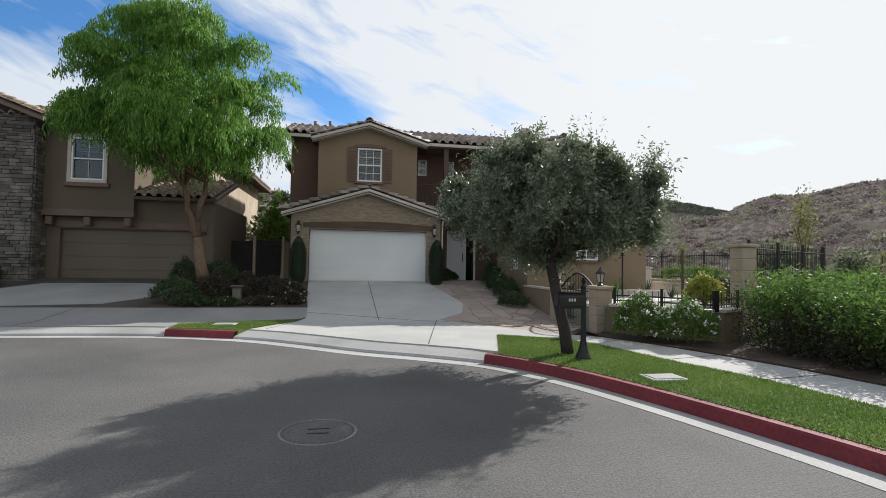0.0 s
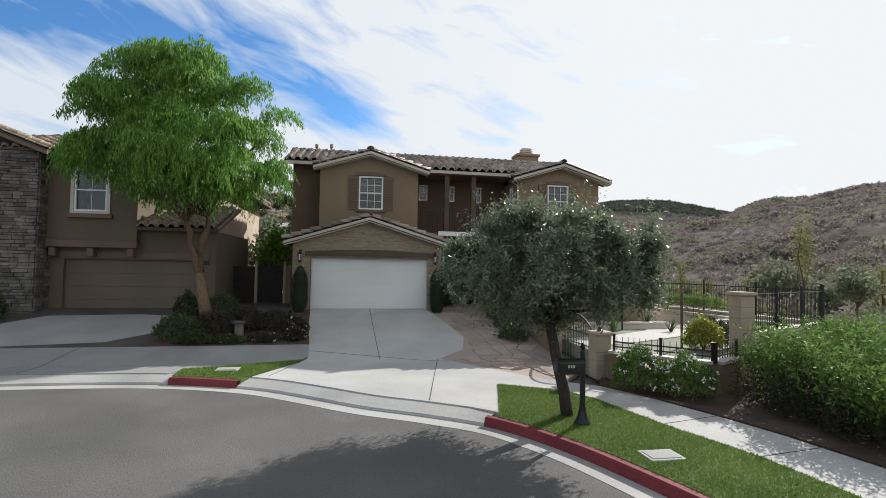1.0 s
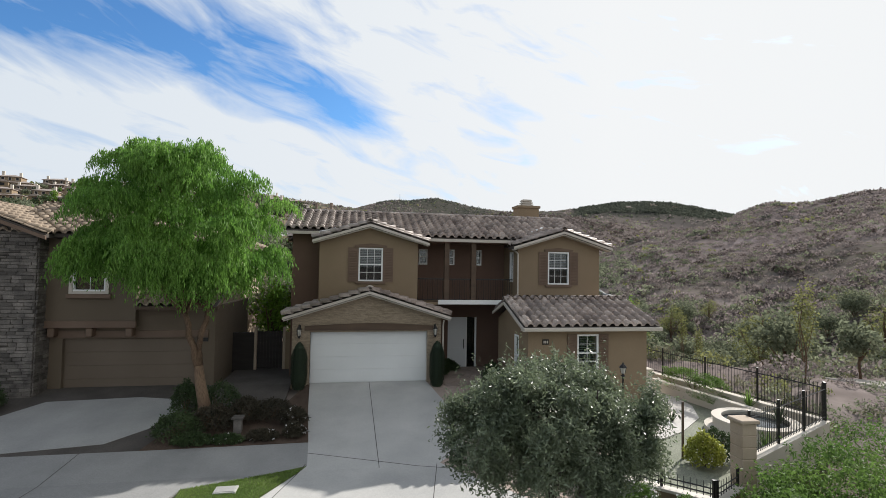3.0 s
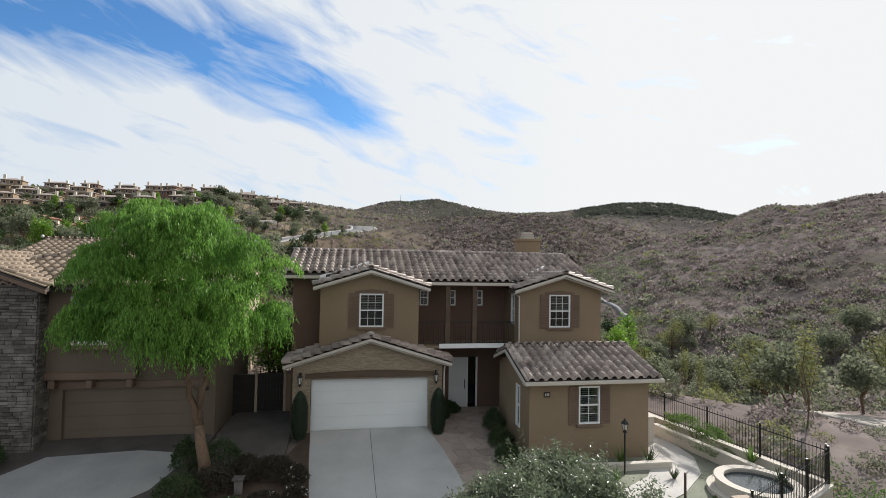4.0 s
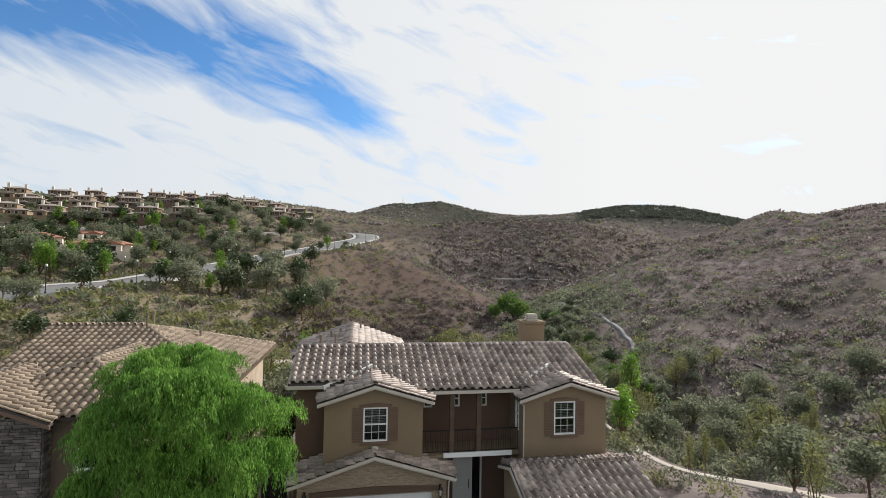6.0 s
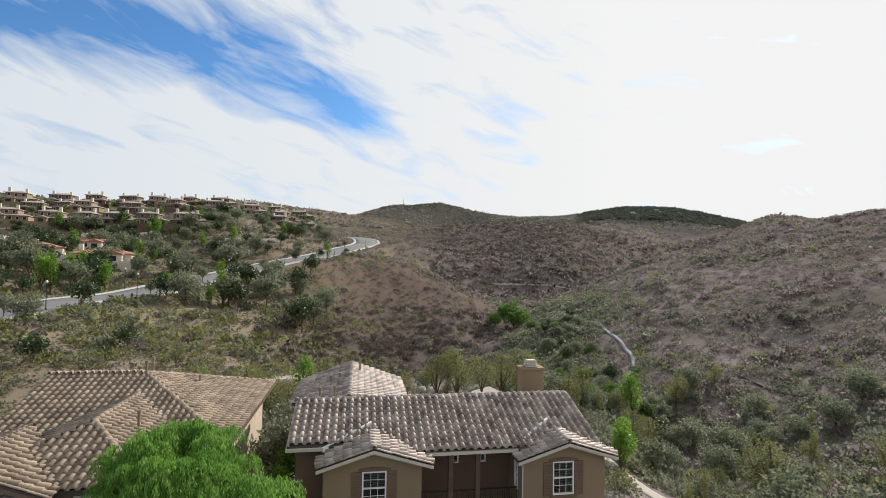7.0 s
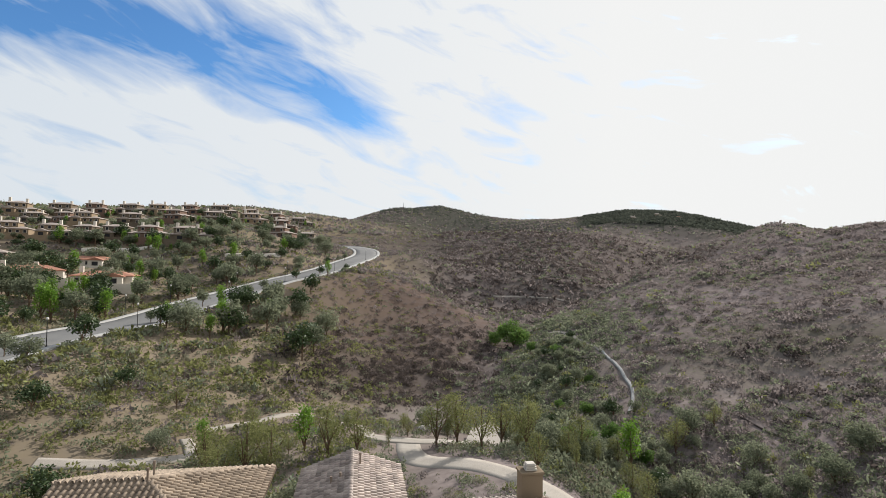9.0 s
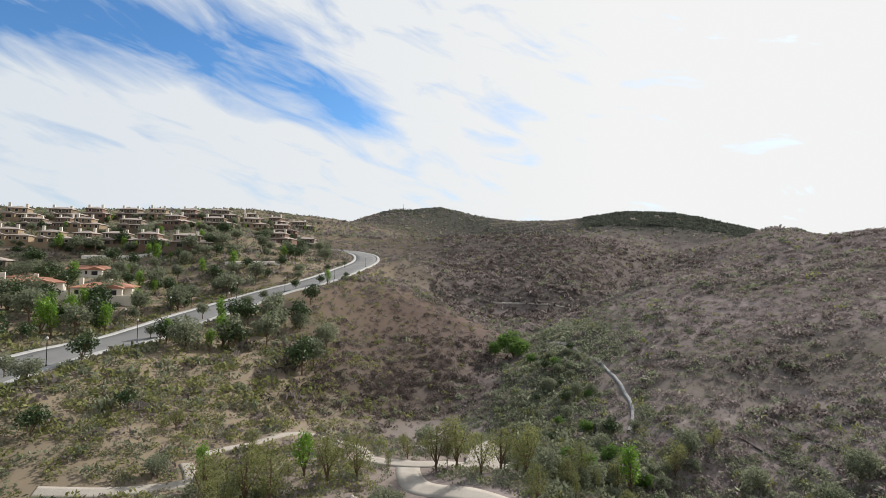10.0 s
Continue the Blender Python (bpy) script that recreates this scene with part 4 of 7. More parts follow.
shutters(house, W1[0], W1[1], W1[2] - 0.02, W1[3], UY)
part("window_head", prism(bmesh.new(), [(1.72, 5.7), (3.1, 5.7), (3.1, 5.78), (2.41, 5.86), (1.72, 5.78)], "y", UY - 0.06, UY - 0.002), "shutter", house)
part("sill", box(1.78, 3.05, UY - 0.08, UY - 0.002, 4.13, 4.22, bev=0.01), "shutter", house)
roof_plane(house, (0.02, 0, 5.98), (-1, 0), P_U, [(0.02, -0.25), (2.36, -0.25), (2.36, 2.4), (0.02, 1.0)], True)
roof_plane(house, (4.86, 0, 5.95), (1, 0), P_U, [(4.86, -0.25), (4.86, 0.75), (2.36, 2.4), (2.36, -0.25)], True)
caps(house, (2.36, -0.28, 6.76), (2.36, 2.35, 6.76))
caps(house, (0.03, -0.22, 6.02), (2.34, -0.22, 6.74), r=0.06), caps(house, (4.85, -0.22, 6.0), (2.38, -0.22, 6.74), r=0.06)
rake(house, (0.0, 5.95), (2.36, 6.68), -0.31, -0.25), rake(house, (2.36, 6.68), (4.9, 5.92), -0.31, -0.25)
part("soffit", prism(bmesh.new(), [(0.02, 5.84), (2.36, 6.55), (4.86, 5.82), (4.86, 5.78), (2.36, 6.51), (0.02, 5.80)], "y", -0.24, UY), "trim", house)
part("roof_vent", lathe(bmesh.new(), [(0.16, 3.95), (0.15, 4.03), (0.02, 4.08)], 2.4, UY - 0.1, 10), "trim", house)

# main body: left end wall, balcony back wall, rear
part("wall", box(-1.02, 0.27, 1.6, 1.8, -0.2, 6.45), "stucco_dk", house, "brown stucco end wall")
part("wall", box(-1.02, -0.82, 1.8, 8.0, -0.2, 6.45), "stucco_dk", house, "brown stucco end wall")
BW = [(4.75, 5.17, 5.0, 5.75), (6.05, 6.5, 5.0, 5.75), (7.4, 7.85, 5.0, 5.75)]
part("balcony_wall", wall_y(bmesh.new(), 4.45, 9.0, 3.3, 6.3, 2.2, 2.4, BW), "stucco_dk", house, "brown stucco wall behind the balcony")
for w_ in BW:
    window(house, *w_, 2.2, cols=2, rows=1, blind=0.9)
part("entry_wall", wall_y(bmesh.new(), 5.48, 9.0, -0.2, 3.2, 2.6, 2.8, [(6.3, 7.75, -0.2, 2.45)]), "stucco_dk", house, "brown stucco wall of the entrance")
fd = part("front_door", box(6.3, 7.2, 2.62, 2.68, 0.0, 2.43, bev=0.006), "doorwhite", house, "pale grey front door")
for z0, z1 in ((0.2, 0.95), (1.1, 2.25)):
    part("panel", box(6.42, 7.08, 2.608, 2.622, z0, z1, bev=0.006), "doorwhite", fd)
part("handle", rod(bmesh.new(), (7.1, 2.58, 0.9), (7.1, 2.58, 1.35), 0.02), "iron", fd, "long black door pull")
sl = part("sidelight", bx(bx(bmesh.new(), 7.2, 7.27, 2.62, 2.7, 0, 2.43), 7.66, 7.75, 2.62, 2.7, 0, 2.43), "white", house, "white framed tall sidelight")
part("pane", box(7.27, 7.66, 2.65, 2.66, 0.02, 2.4), "glass", sl).visible_shadow = False
# dark sheet behind the sidelight, coloured as the shade of the hall
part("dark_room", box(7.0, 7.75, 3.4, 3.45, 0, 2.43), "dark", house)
# balcony: slab, fascia, posts and rail
part("balcony_slab", box(4.45, 9.0, 0.62, 2.2, 3.2, 3.32), "stucco", house)
part("fascia", box(5.45, 8.62, 0.52, 0.62, 3.22, 3.42, bev=0.01), "white", house, "white balcony fascia board")
for xx in (5.85, 7.1):
    part("post", box(xx - 0.11, xx + 0.11, 0.68, 0.9, 3.32, 6.16, bev=0.012), "brown", house, "dark brown balcony post")
rail = part("balcony_rail", bx(bx(bmesh.new(), 4.46, 8.98, 0.74, 0.79, 4.33, 4.38), 4.46, 8.98, 0.75, 0.78, 3.4, 3.43), "iron", house, "black iron balcony railing")
me = None
for k in range(40):
    xx = 4.55 + k * 0.113
    if me is None:
        first = part("baluster", rod(bmesh.new(), (xx, 0.765, 3.43), (xx, 0.765, 4.33), 0.009, n=6), "iron", rail)
        me = first.data
    else:
        o = link("baluster", me, rail)
        o.location = (k * 0.113, 0, 0)
# upper right gable
W2 = (10.45, 11.47, 4.18, 5.67)
bm = wall_y(bmesh.new(), 9.0, 12.98, 2.6, 5.8, UY, UY + 0.2, [W2])
part("wall", bm, "stucco", house, "tan stucco gable wall")
part("gable", prism(bmesh.new(), [(9.0, 5.8), (12.98, 5.8), (12.98, 5.88), (11.08, 6.48), (9.0, 5.86)], "y", UY, UY + 0.2), "stucco", house)
part("wall", box(12.78, 12.98, UY + 0.2, 8.0, -0.3, 5.86), "stucco", house)


def wall_x(y0, y1, z0, z1, x0, x1, holes):
    """A wall that faces along x, with openings (y0, y1, z0, z1)."""
    bm = wall_y(bmesh.new(), y0, y1, z0, z1, x0, x1, holes)
    for v in bm.verts:
        v.co.x, v.co.y = v.co.y, v.co.x
    bmesh.ops.reverse_faces(bm, faces=bm.faces[:])
    return bm


part("wall", wall_x(UY + 0.2, 2.4, 2.6, 5.86, 9.0, 9.2, [(0.72, 1.22, 4.25, 5.65)]), "stucco", house)
part("wall", box(9.0, 9.2, UY, 2.6, -0.3, 2.6), "stucco", house)
window(house, *W2, UY)
window(house, 0.72, 1.22, 4.25, 5.65, 9.0, -1, cols=1, rows=2, blind=0, axis="x")
shutters(house, W2[0], W2[1], W2[2] - 0.02, W2[3], UY)
part("window_head", prism(bmesh.new(), [(10.27, 5.7), (11.65, 5.7), (11.65, 5.78), (10.96, 5.86), (10.27, 5.78)], "y", UY - 0.06, UY - 0.002), "shutter", house)
part("sill", box(10.33, 11.6, UY - 0.08, UY - 0.002, 4.07, 4.16, bev=0.01), "shutter", house)
roof_plane(house, (8.72, 0, 5.88), (-1, 0), P_U, [(8.72, -0.25), (11.08, -0.25), (11.08, 2.3), (8.72, 0.6)], True)
roof_plane(house, (13.4, 0, 5.9), (1, 0), P_U, [(13.4, -0.25), (13.4, 0.5), (12.85, 0.7), (11.08, 2.3), (11.08, -0.25)], True)
caps(house, (11.08, -0.28, 6.68), (11.08, 2.3, 6.68))
caps(house, (8.73, -0.22, 5.94), (11.06, -0.22, 6.66), r=0.06), caps(house, (13.38, -0.22, 5.94), (11.1, -0.22, 6.66), r=0.06)
rake(house, (8.7, 5.86), (11.08, 6.6), -0.31, -0.25), rake(house, (11.08, 6.6), (13.44, 5.88), -0.31, -0.25)
part("soffit", prism(bmesh.new(), [(8.72, 5.74), (11.08, 6.47), (13.4, 5.76), (13.4, 5.72), (11.08, 6.43), (8.72, 5.70)], "y", -0.24, UY), "trim", house)
bm = rod(bmesh.new(), (8.8, 0.45, 5.85), (9.0, 0.05, 5.55), 0.035)
rod(bm, (9.0, 0.05, 5.55), (9.0, 0.05, 3.1), 0.035)
part("downpipe", bm, "trim", house)
# main roof
roof_plane(house, (0, 1.2, 6.43), (0, -1), P_M, [(-1.38, 1.2), (0.4, 1.2), (4.4, 0.6), (8.95, 0.6), (12.85, 0.6), (12.85, 4.4), (-1.38, 4.4)], True)
roof_plane(house, (0, 8.2, 6.21), (0, 1), P_M, [(-1.38, 4.4), (12.85, 4.4), (12.85, 8.2), (-1.38, 8.2)], False)
caps(house, (-1.4, 4.4, 7.6), (12.87, 4.4, 7.6))
caps(house, (-1.33, 1.2, 6.45), (-1.33, 4.4, 7.6), r=0.06), caps(house, (12.82, 0.6, 6.24), (12.82, 4.4, 7.6), r=0.06)
part("gutter", box(-1.4, 0.2, 1.08, 1.2, 6.26, 6.39), "trim", house, "white roof gutter")
part("gutter", box(4.7, 8.95, 0.48, 0.6, 6.04, 6.17), "trim", house, "white roof gutter")
rake(house, (0.6, 6.08), (4.4, 7.48), 12.85, 12.9, 0.11, axis="x"), rake(house, (8.2, 6.08), (4.4, 7.48), 12.85, 12.9, 0.11, axis="x")
rake(house, (1.2, 6.35), (4.4, 7.48), -1.43, -1.38, 0.11, axis="x"), rake(house, (8.2, 6.1), (4.4, 7.48), -1.43, -1.38, 0.11, axis="x")
part("wall", prism(bmesh.new(), [(0.7, 5.86), (7.9, 5.86), (7.9, 6.1), (4.4, 7.35), (0.7, 6.0)], "x", 12.70, 12.95), "stucco", house)
part("wall", prism(bmesh.new(), [(1.62, 6.44), (7.9, 6.44), (7.9, 6.1), (4.4, 7.35), (1.62, 6.45)], "x", -1.0, -0.85), "stucco_dk", house)
part("soffit", box(4.5, 8.9, 0.62, 2.3, 6.0, 6.06), "stucco_dk", house)
part("wall", box(-0.82, 12.78, 7.8, 8.0, -0.2, 6.1), "stucco", house)
# rear wing
part("wall", box(-1.8, -1.6, 8.0, 13.3, -1, 6.3), "stucco", house), part("wall", box(-1.6, 4.2, 13.1, 13.3, -1, 6.3), "stucco", house)
part("wall", box(4.0, 4.2, 8.0, 13.1, -1, 6.3), "stucco", house)
roof_plane(house, (-2.1, 8, 6.42), (-1, 0), 0.355, [(-2.1, 8.15), (1.2, 4.6), (1.2, 13.7), (-2.1, 13.7)], False)
roof_plane(house, (4.5, 8, 6.42), (1, 0), 0.355, [(4.5, 8.15), (4.5, 13.7), (1.2, 13.7), (1.2, 4.6)], False)
caps(house, (1.2, 4.7, 7.62), (1.2, 13.7, 7.62), r=0.16)
rake(house, (-2.1, 6.35), (1.2, 7.5), 13.7, 13.76), rake(house, (1.2, 7.5), (4.5, 6.35), 13.7, 13.76)
part("gutter", box(-2.2, -2.1, 8.1, 13.7, 6.28, 6.4), "trim", house, "white roof gutter")
# chimney
ch = part("chimney", box(11.1, 12.4, 6.3, 7.2, 6.0, 8.6, bev=0.02), "stucco", house, "tan stucco chimney with a metal cap")
part("chimney_band", box(11.03, 12.47, 6.23, 7.27, 8.45, 8.6, bev=0.02), "stucco", ch)
bm = bmesh.new()
for k in range(3):
    bx(bm, 11.4 + 0.03 * k, 12.1 - 0.03 * k, 6.45 + 0.03 * k, 7.05 - 0.03 * k, 8.62 + k * 0.13, 8.7 + k * 0.13)
bx(bm, 11.5, 12.0, 6.55, 6.95, 8.6, 9.0)
part("chimney_cap", bm, "trim", ch)
# metal valleys beside the right gable
for va, vb in (((8.8, 0.66, 6.04), (11.0, 2.24, 6.78)), ((0.15, 1.12, 6.2), (2.3, 2.42, 6.86))):
    va, vb = Vector(va), Vector(vb)
    sd = Vector((-(vb - va).y, (vb - va).x, 0)).normalized() * 0.07
    bm = bmesh.new()
    lo = [bm.verts.new(p) for p in (va + sd, va - sd, vb - sd, vb + sd)]
    hi = [bm.verts.new(p + Vector((0, 0, 0.2))) for p in (va + sd, va - sd, vb - sd, vb + sd)]
    bm.faces.new(hi), bm.faces.new(lo[::-1])
    for k in range(4):
        bm.faces.new((lo[k], lo[(k + 1) % 4], hi[(k + 1) % 4], hi[k]))
    part("valley_flashing", bm, "white", house, "pale metal valley flashing")
# vent pipes
for xx, yy, zz, hh in ((-0.3, 5.0, 7.3, 0.75), (0.45, 5.0, 7.3, 0.8), (1.75, 11.4, 7.3, 0.95), (1.2, 4.7, 7.4, 0.35), (0.0, 9.3, 7.1, 0.6), (0.55, 9.6, 7.2, 0.6)):
    vp = part("vent_pipe", rod(bmesh.new(), (xx, yy, zz - 0.3), (xx, yy, zz + hh), 0.06, n=10), "pipe", house)
    part("cowl", rod(bmesh.new(), (xx, yy, zz + hh - 0.12), (xx, yy, zz + hh + 0.05), 0.085, n=10), "pipe", vp)

# lower right wing
LY = -3.55
W3 = (10.15, 11.02, 1.0, 2.42)
bm = wall_y(bmesh.new(), 8.2, 13.05, -0.5, 2.7, LY, LY + 0.2, [W3])
part("wall", bm, "stucco", house, "tan stucco wall of the low wing")
part("wall", box(12.85, 13.05, LY + 0.2, UY, -0.5, 2.62), "stucco", house)
part("gable", prism(bmesh.new(), [(LY + 0.2, 2.62), (UY, 2.62), (-1.5, 3.42)], "x", 12.85, 13.05), "stucco", house)
part("wall", wall_x(LY + 0.2, UY + 0.2, -0.5, 2.7, 8.2, 8.4, [(-2.5, -2.0, 0.6, 2.25)]), "stucco", house)
part("gable", prism(bmesh.new(), [(LY, 2.7), (UY, 2.7), (UY, 2.75), (-1.5, 3.40), (LY, 2.75)], "x", 8.2, 8.4), "stucco", house)
window(house, *W3, LY, cols=2, rows=2, blind=0.9)
window(house, -2.5, -2.0, 0.6, 2.25, 8.2, -1, cols=1, rows=1, blind=0, axis="x")
shutters(house, W3[0], W3[1], W3[2], W3[3], LY, 0.38)
part("sill", box(10.05, 11.12, LY - 0.08, LY - 0.002, 0.9, 0.99, bev=0.01), "shutter", house)
roof_plane(house, (9, -3.95, 2.76), (0, -1), 0.33, [(7.9, -3.95), (13.35, -3.95), (13.35, -1.5), (7.9, -1.5)], True)
roof_plane(house, (9, UY, 3.03), (0, 1), 0.33, [(7.9, -1.5), (13.35, -1.5), (13.35, UY), (7.9, UY)], False)
caps(house, (7.88, -1.5, 3.6), (13.37, -1.5, 3.6))
caps(house, (13.3, -3.95, 2.8), (13.3, -1.5, 3.6), r=0.06), caps(house, (7.95, -3.95, 2.8), (7.95, -1.5, 3.6), r=0.06)
rake(house, (-3.98, 2.7), (-1.5, 3.5), 7.84, 7.9, 0.11, axis="x"), rake(house, (UY, 2.96), (-1.5, 3.5), 7.84, 7.9, 0.11, axis="x")
part("gutter", box(7.85, 13.4, -4.08, -3.96, 2.6, 2.74, bev=0.02), "trim", house, "white roof gutter")
part("soffit", box(7.9, 13.35, -3.95, LY, 2.58, 2.62), "trim", house)
part("number_plate", box(8.75, 9.0, LY - 0.03, LY - 0.002, 2.05, 2.25, bev=0.005), "iron", house, "small dark house number plaque")
for k in range(3):
    part("bar", box(8.79 + k * 0.065, 8.83 + k * 0.065, LY - 0.036, LY - 0.031, 2.1, 2.2), "trim", house)


def wall_lantern(x, y, z):
    ln = thing("wall_lantern", (x, y, z - 0.3), "dark bronze wall lantern with frosted glass beside the garage door", "lantern", "garage lanterns")
    part("back_plate", box(x - 0.05, x + 0.05, y - 0.02, y - 0.001, z - 0.2, z + 0.28, bev=0.01), "iron", ln)
    part("arm", rod(bmesh.new(), (x, y - 0.02, z + 0.2), (x, y - 0.16, z + 0.26), 0.014), "iron", ln)
    part("roof", lathe(bmesh.new(), [(0.1, z + 0.12), (0.07, z + 0.18), (0.02, z + 0.25), (0.012, z + 0.32)], x, y - 0.16, 6), "iron", ln)
    part("glass", lathe(bmesh.new(), [(0.05, z - 0.14), (0.085, z + 0.1)], x, y - 0.16, 6), "lampglass", ln)
    part("base", lathe(bmesh.new(), [(0.02, z - 0.26), (0.06, z - 0.19), (0.055, z - 0.14)], x, y - 0.16, 6), "iron", ln)
    bm = bmesh.new()
    for k in range(6):
        a = math.pi / 3 * k
        rod(bm, (x + 0.055 * math.cos(a), y - 0.16 + 0.055 * math.sin(a), z - 0.14), (x + 0.09 * math.cos(a), y - 0.16 + 0.09 * math.sin(a), z + 0.12), 0.008, n=4)
    part("cage", bm, "iron", ln)


wall_lantern(-0.42, GY, 2.15), wall_lantern(5.2, GY, 2.15)

# ---- the neighbour's house ----
nb = thing("neighbour_house", (-9.0, 5.0, 0.0), "two-storey taupe stucco house with a grey stone corner and tile roofs", "house")
NY, NU = 0.1, -0.2
bm = wall_y(bmesh.new(), -9.75, -3.75, -0.3, 3.1, NY, NY + 0.2, [(-9.25, -4.4, -0.3, 1.9)])
part("wall", bm, "stucco_nb", nb), part("wall", box(-3.95, -3.75, NY + 0.2, 6.0, -0.3, 3.1), "stucco_nb", nb)
ngd = part("garage_door", box(-9.25, -4.4, NY + 0.16, NY + 0.2, -0.3, 1.9), "doorbrown", nb, "taupe sectional garage door")
for r_ in range(4):
    part("panel", box(-9.2, -4.45, NY + 0.145, NY + 0.162, -0.2 + r_ * 0.52, -0.2 + r_ * 0.52 + 0.51, bev=0.006), "doorbrown", ngd)
part("lintel", box(-9.6, -4.0, NY - 0.05, NY - 0.002, 1.95, 2.2), "shutter", nb)
NW = (-8.82, -7.68, 3.75, 5.38)
bm = wall_y(bmesh.new(), -9.75, -6.6, 2.45, 5.9, NU, NU + 0.2, [NW])
part("wall", bm, "stucco_nb", nb), part("wall", box(-6.8, -6.6, NU + 0.2, 4.0, 2.45, 5.9), "stucco_nb", nb)
window(nb, *NW, NU, cols=2, rows=1, blind=0.3)
part("window_casing", bx(bx(bx(bx(bmesh.new(), -8.94, -8.822, NU - 0.05, NU - 0.002, 3.65, 5.5), -7.678, -7.56, NU - 0.05, NU - 0.002, 3.65, 5.5), -8.82, -7.68, NU - 0.05, NU - 0.002, 5.382, 5.5), -8.82, -7.68, NU - 0.05, NU - 0.002, 3.65, 3.748), "trim", nb)
part("sill", box(-9.0, -7.45, NU - 0.12, NU - 0.002, 3.48, 3.64, bev=0.015), "shutter", nb)
part("belt", box(-9.75, -6.55, NU - 0.08, NU - 0.002, 2.35, 2.62, bev=0.015), "shutter", nb)
for xx in (-9.5, -8.2, -6.8):
    part("corbel", bx(bmesh.new(), xx - 0.12, xx + 0.12, NU - 0.05, NY - 0.002, 2.0, 2.34, bev=0.03), "shutter", nb)
part("bay_floor", box(-9.75, -6.6, NU + 0.0, NY, 2.36, 2.44), "stucco_nb", nb)
bm = box(-13.6, -9.75, -0.72, 4.0, -0.5, 5.9)
part("stone_core", bm, "mortar", nb, "grey ledge-stone corner tower")
STONE_PARENT = nb.children[-1] if nb.children else None
# rear block and side walls
bm = bx(bmesh.new(), -14.6, -5.0, 4.0, 15.3, -0.5, 5.9)
part("wall", bm, "plinth", nb, "pale tan stucco side wall")
part("number_plate", box(-4.2, -4.0, NY - 0.03, NY - 0.002, 1.75, 1.9, bev=0.005), "iron", nb, "small dark house number plaque")
part("barge_board", prism(bmesh.new(), [(-0.3, 3.05), (3.3, 4.25), (3.3, 4.4), (-0.3, 3.2)], "x", -3.62, -3.57), "shutter", nb)
# roofs
roof_plane(nb, (-5, -0.25, 3.2), (0, -1), 0.34, [(-6.6, -0.25), (-3.6, -0.25), (-3.6, 3.2), (-6.6, 3.2)], True, "tile_nb")
part("gutter", box(-6.55, -3.58, -0.36, -0.26, 3.06, 3.18), "brown", nb)
PB = 0.34
roof_plane(nb, (-9, 3.4, 5.9), (0, -1), PB, [(-15.3, 3.4), (-4.3, 3.4), (-10.5, 9.6), (-15.3, 9.6)], True, "tile_nb")
roof_plane(nb, (-4.3, 9, 5.9), (1, 0), PB, [(-4.3, 3.4), (-4.3, 15.8), (-10.5, 9.6)], True, "tile_nb")
roof_plane(nb, (-9, 15.8, 5.9), (0, 1), PB, [(-4.3, 15.8), (-15.3, 15.8), (-15.3, 9.6), (-10.5, 9.6)], False, "tile_nb")
caps(nb, (-4.35, 3.45, 5.95), (-10.5, 9.6, 8.05), "tile_nb"), caps(nb, (-4.35, 15.75, 5.95), (-10.5, 9.6, 8.05), "tile_nb"), caps(nb, (-15.3, 9.6, 8.05), (-10.5, 9.6, 8.05), "tile_nb")
part("gutter", box(-4.3, -4.2, 3.3, 15.9, 5.76, 5.89), "brown", nb)
PA = 0.38
roof_plane(nb, (-8, -0.7, 5.9), (0, -1), PA, [(-13.6, -0.7), (-6.2, -0.7), (-9.9, 3.0)], True, "tile_nb")
roof_plane(nb, (-6.2, 2, 5.9), (1, 0), PA, [(-6.2, -0.7), (-6.2, 5.5), (-9.9, 8.0), (-9.9, 3.0)], True, "tile_nb")
roof_plane(nb, (-13.6, 2, 5.9), (-1, 0), PA, [(-13.6, -0.7), (-9.9, 3.0), (-9.9, 8.0), (-13.6, 6.0)], True, "tile_nb")
caps(nb, (-6.25, -0.65, 5.95), (-9.9, 3.0, 7.36), "tile_nb"), caps(nb, (-9.9, 3.0, 7.36), (-9.9, 7.6, 7.36), "tile_nb")
roof_plane(nb, (-9.25, 0, 5.86), (1, 0), PA, [(-9.25, -1.25), (-9.25, 0.2), (-10.6, 1.4), (-12.5, 3.3), (-12.5, -1.25)], True, "tile_nb")
roof_plane(nb, (-15.7, 0, 5.86), (-1, 0), PA, [(-15.7, -1.25), (-12.5, -1.25), (-12.5, 3.4), (-15.7, 3.4)], False, "tile_nb")
caps(nb, (-12.5, -1.28, 7.12), (-12.5, 3.0, 7.12), "tile_nb")
caps(nb, (-9.28, -1.2, 5.9), (-12.48, -1.2, 7.1), "tile_nb", r=0.06)
rake(nb, (-9.2, 5.78), (-12.5, 7.02), -1.32, -1.26, 0.13, "shutter")
part("gable", prism(bmesh.new(), [(-13.6, 5.9), (-9.75, 5.9), (-12.5, 6.9)], "y", -0.72, -0.5), "mortar", nb)
for xx, yy, zz, hh in ((-10.3, 10.2, 7.9, 0.9), (-10.3, 9.3, 7.9, 0.85), (-8.3, 3.6, 6.6, 0.95), (-7.8, 10.6, 7.1, 0.5), (-7.6, 4.6, 6.3, 0.35)):
    vp = part("vent_pipe", rod(bmesh.new(), (xx, yy, zz - 0.4), (xx, yy, zz + hh), 0.06, n=10), "pipe", nb)
    part("cowl", rod(bmesh.new(), (xx, yy, zz + hh - 0.12), (xx, yy, zz + hh + 0.05), 0.085, n=10), "pipe", vp)


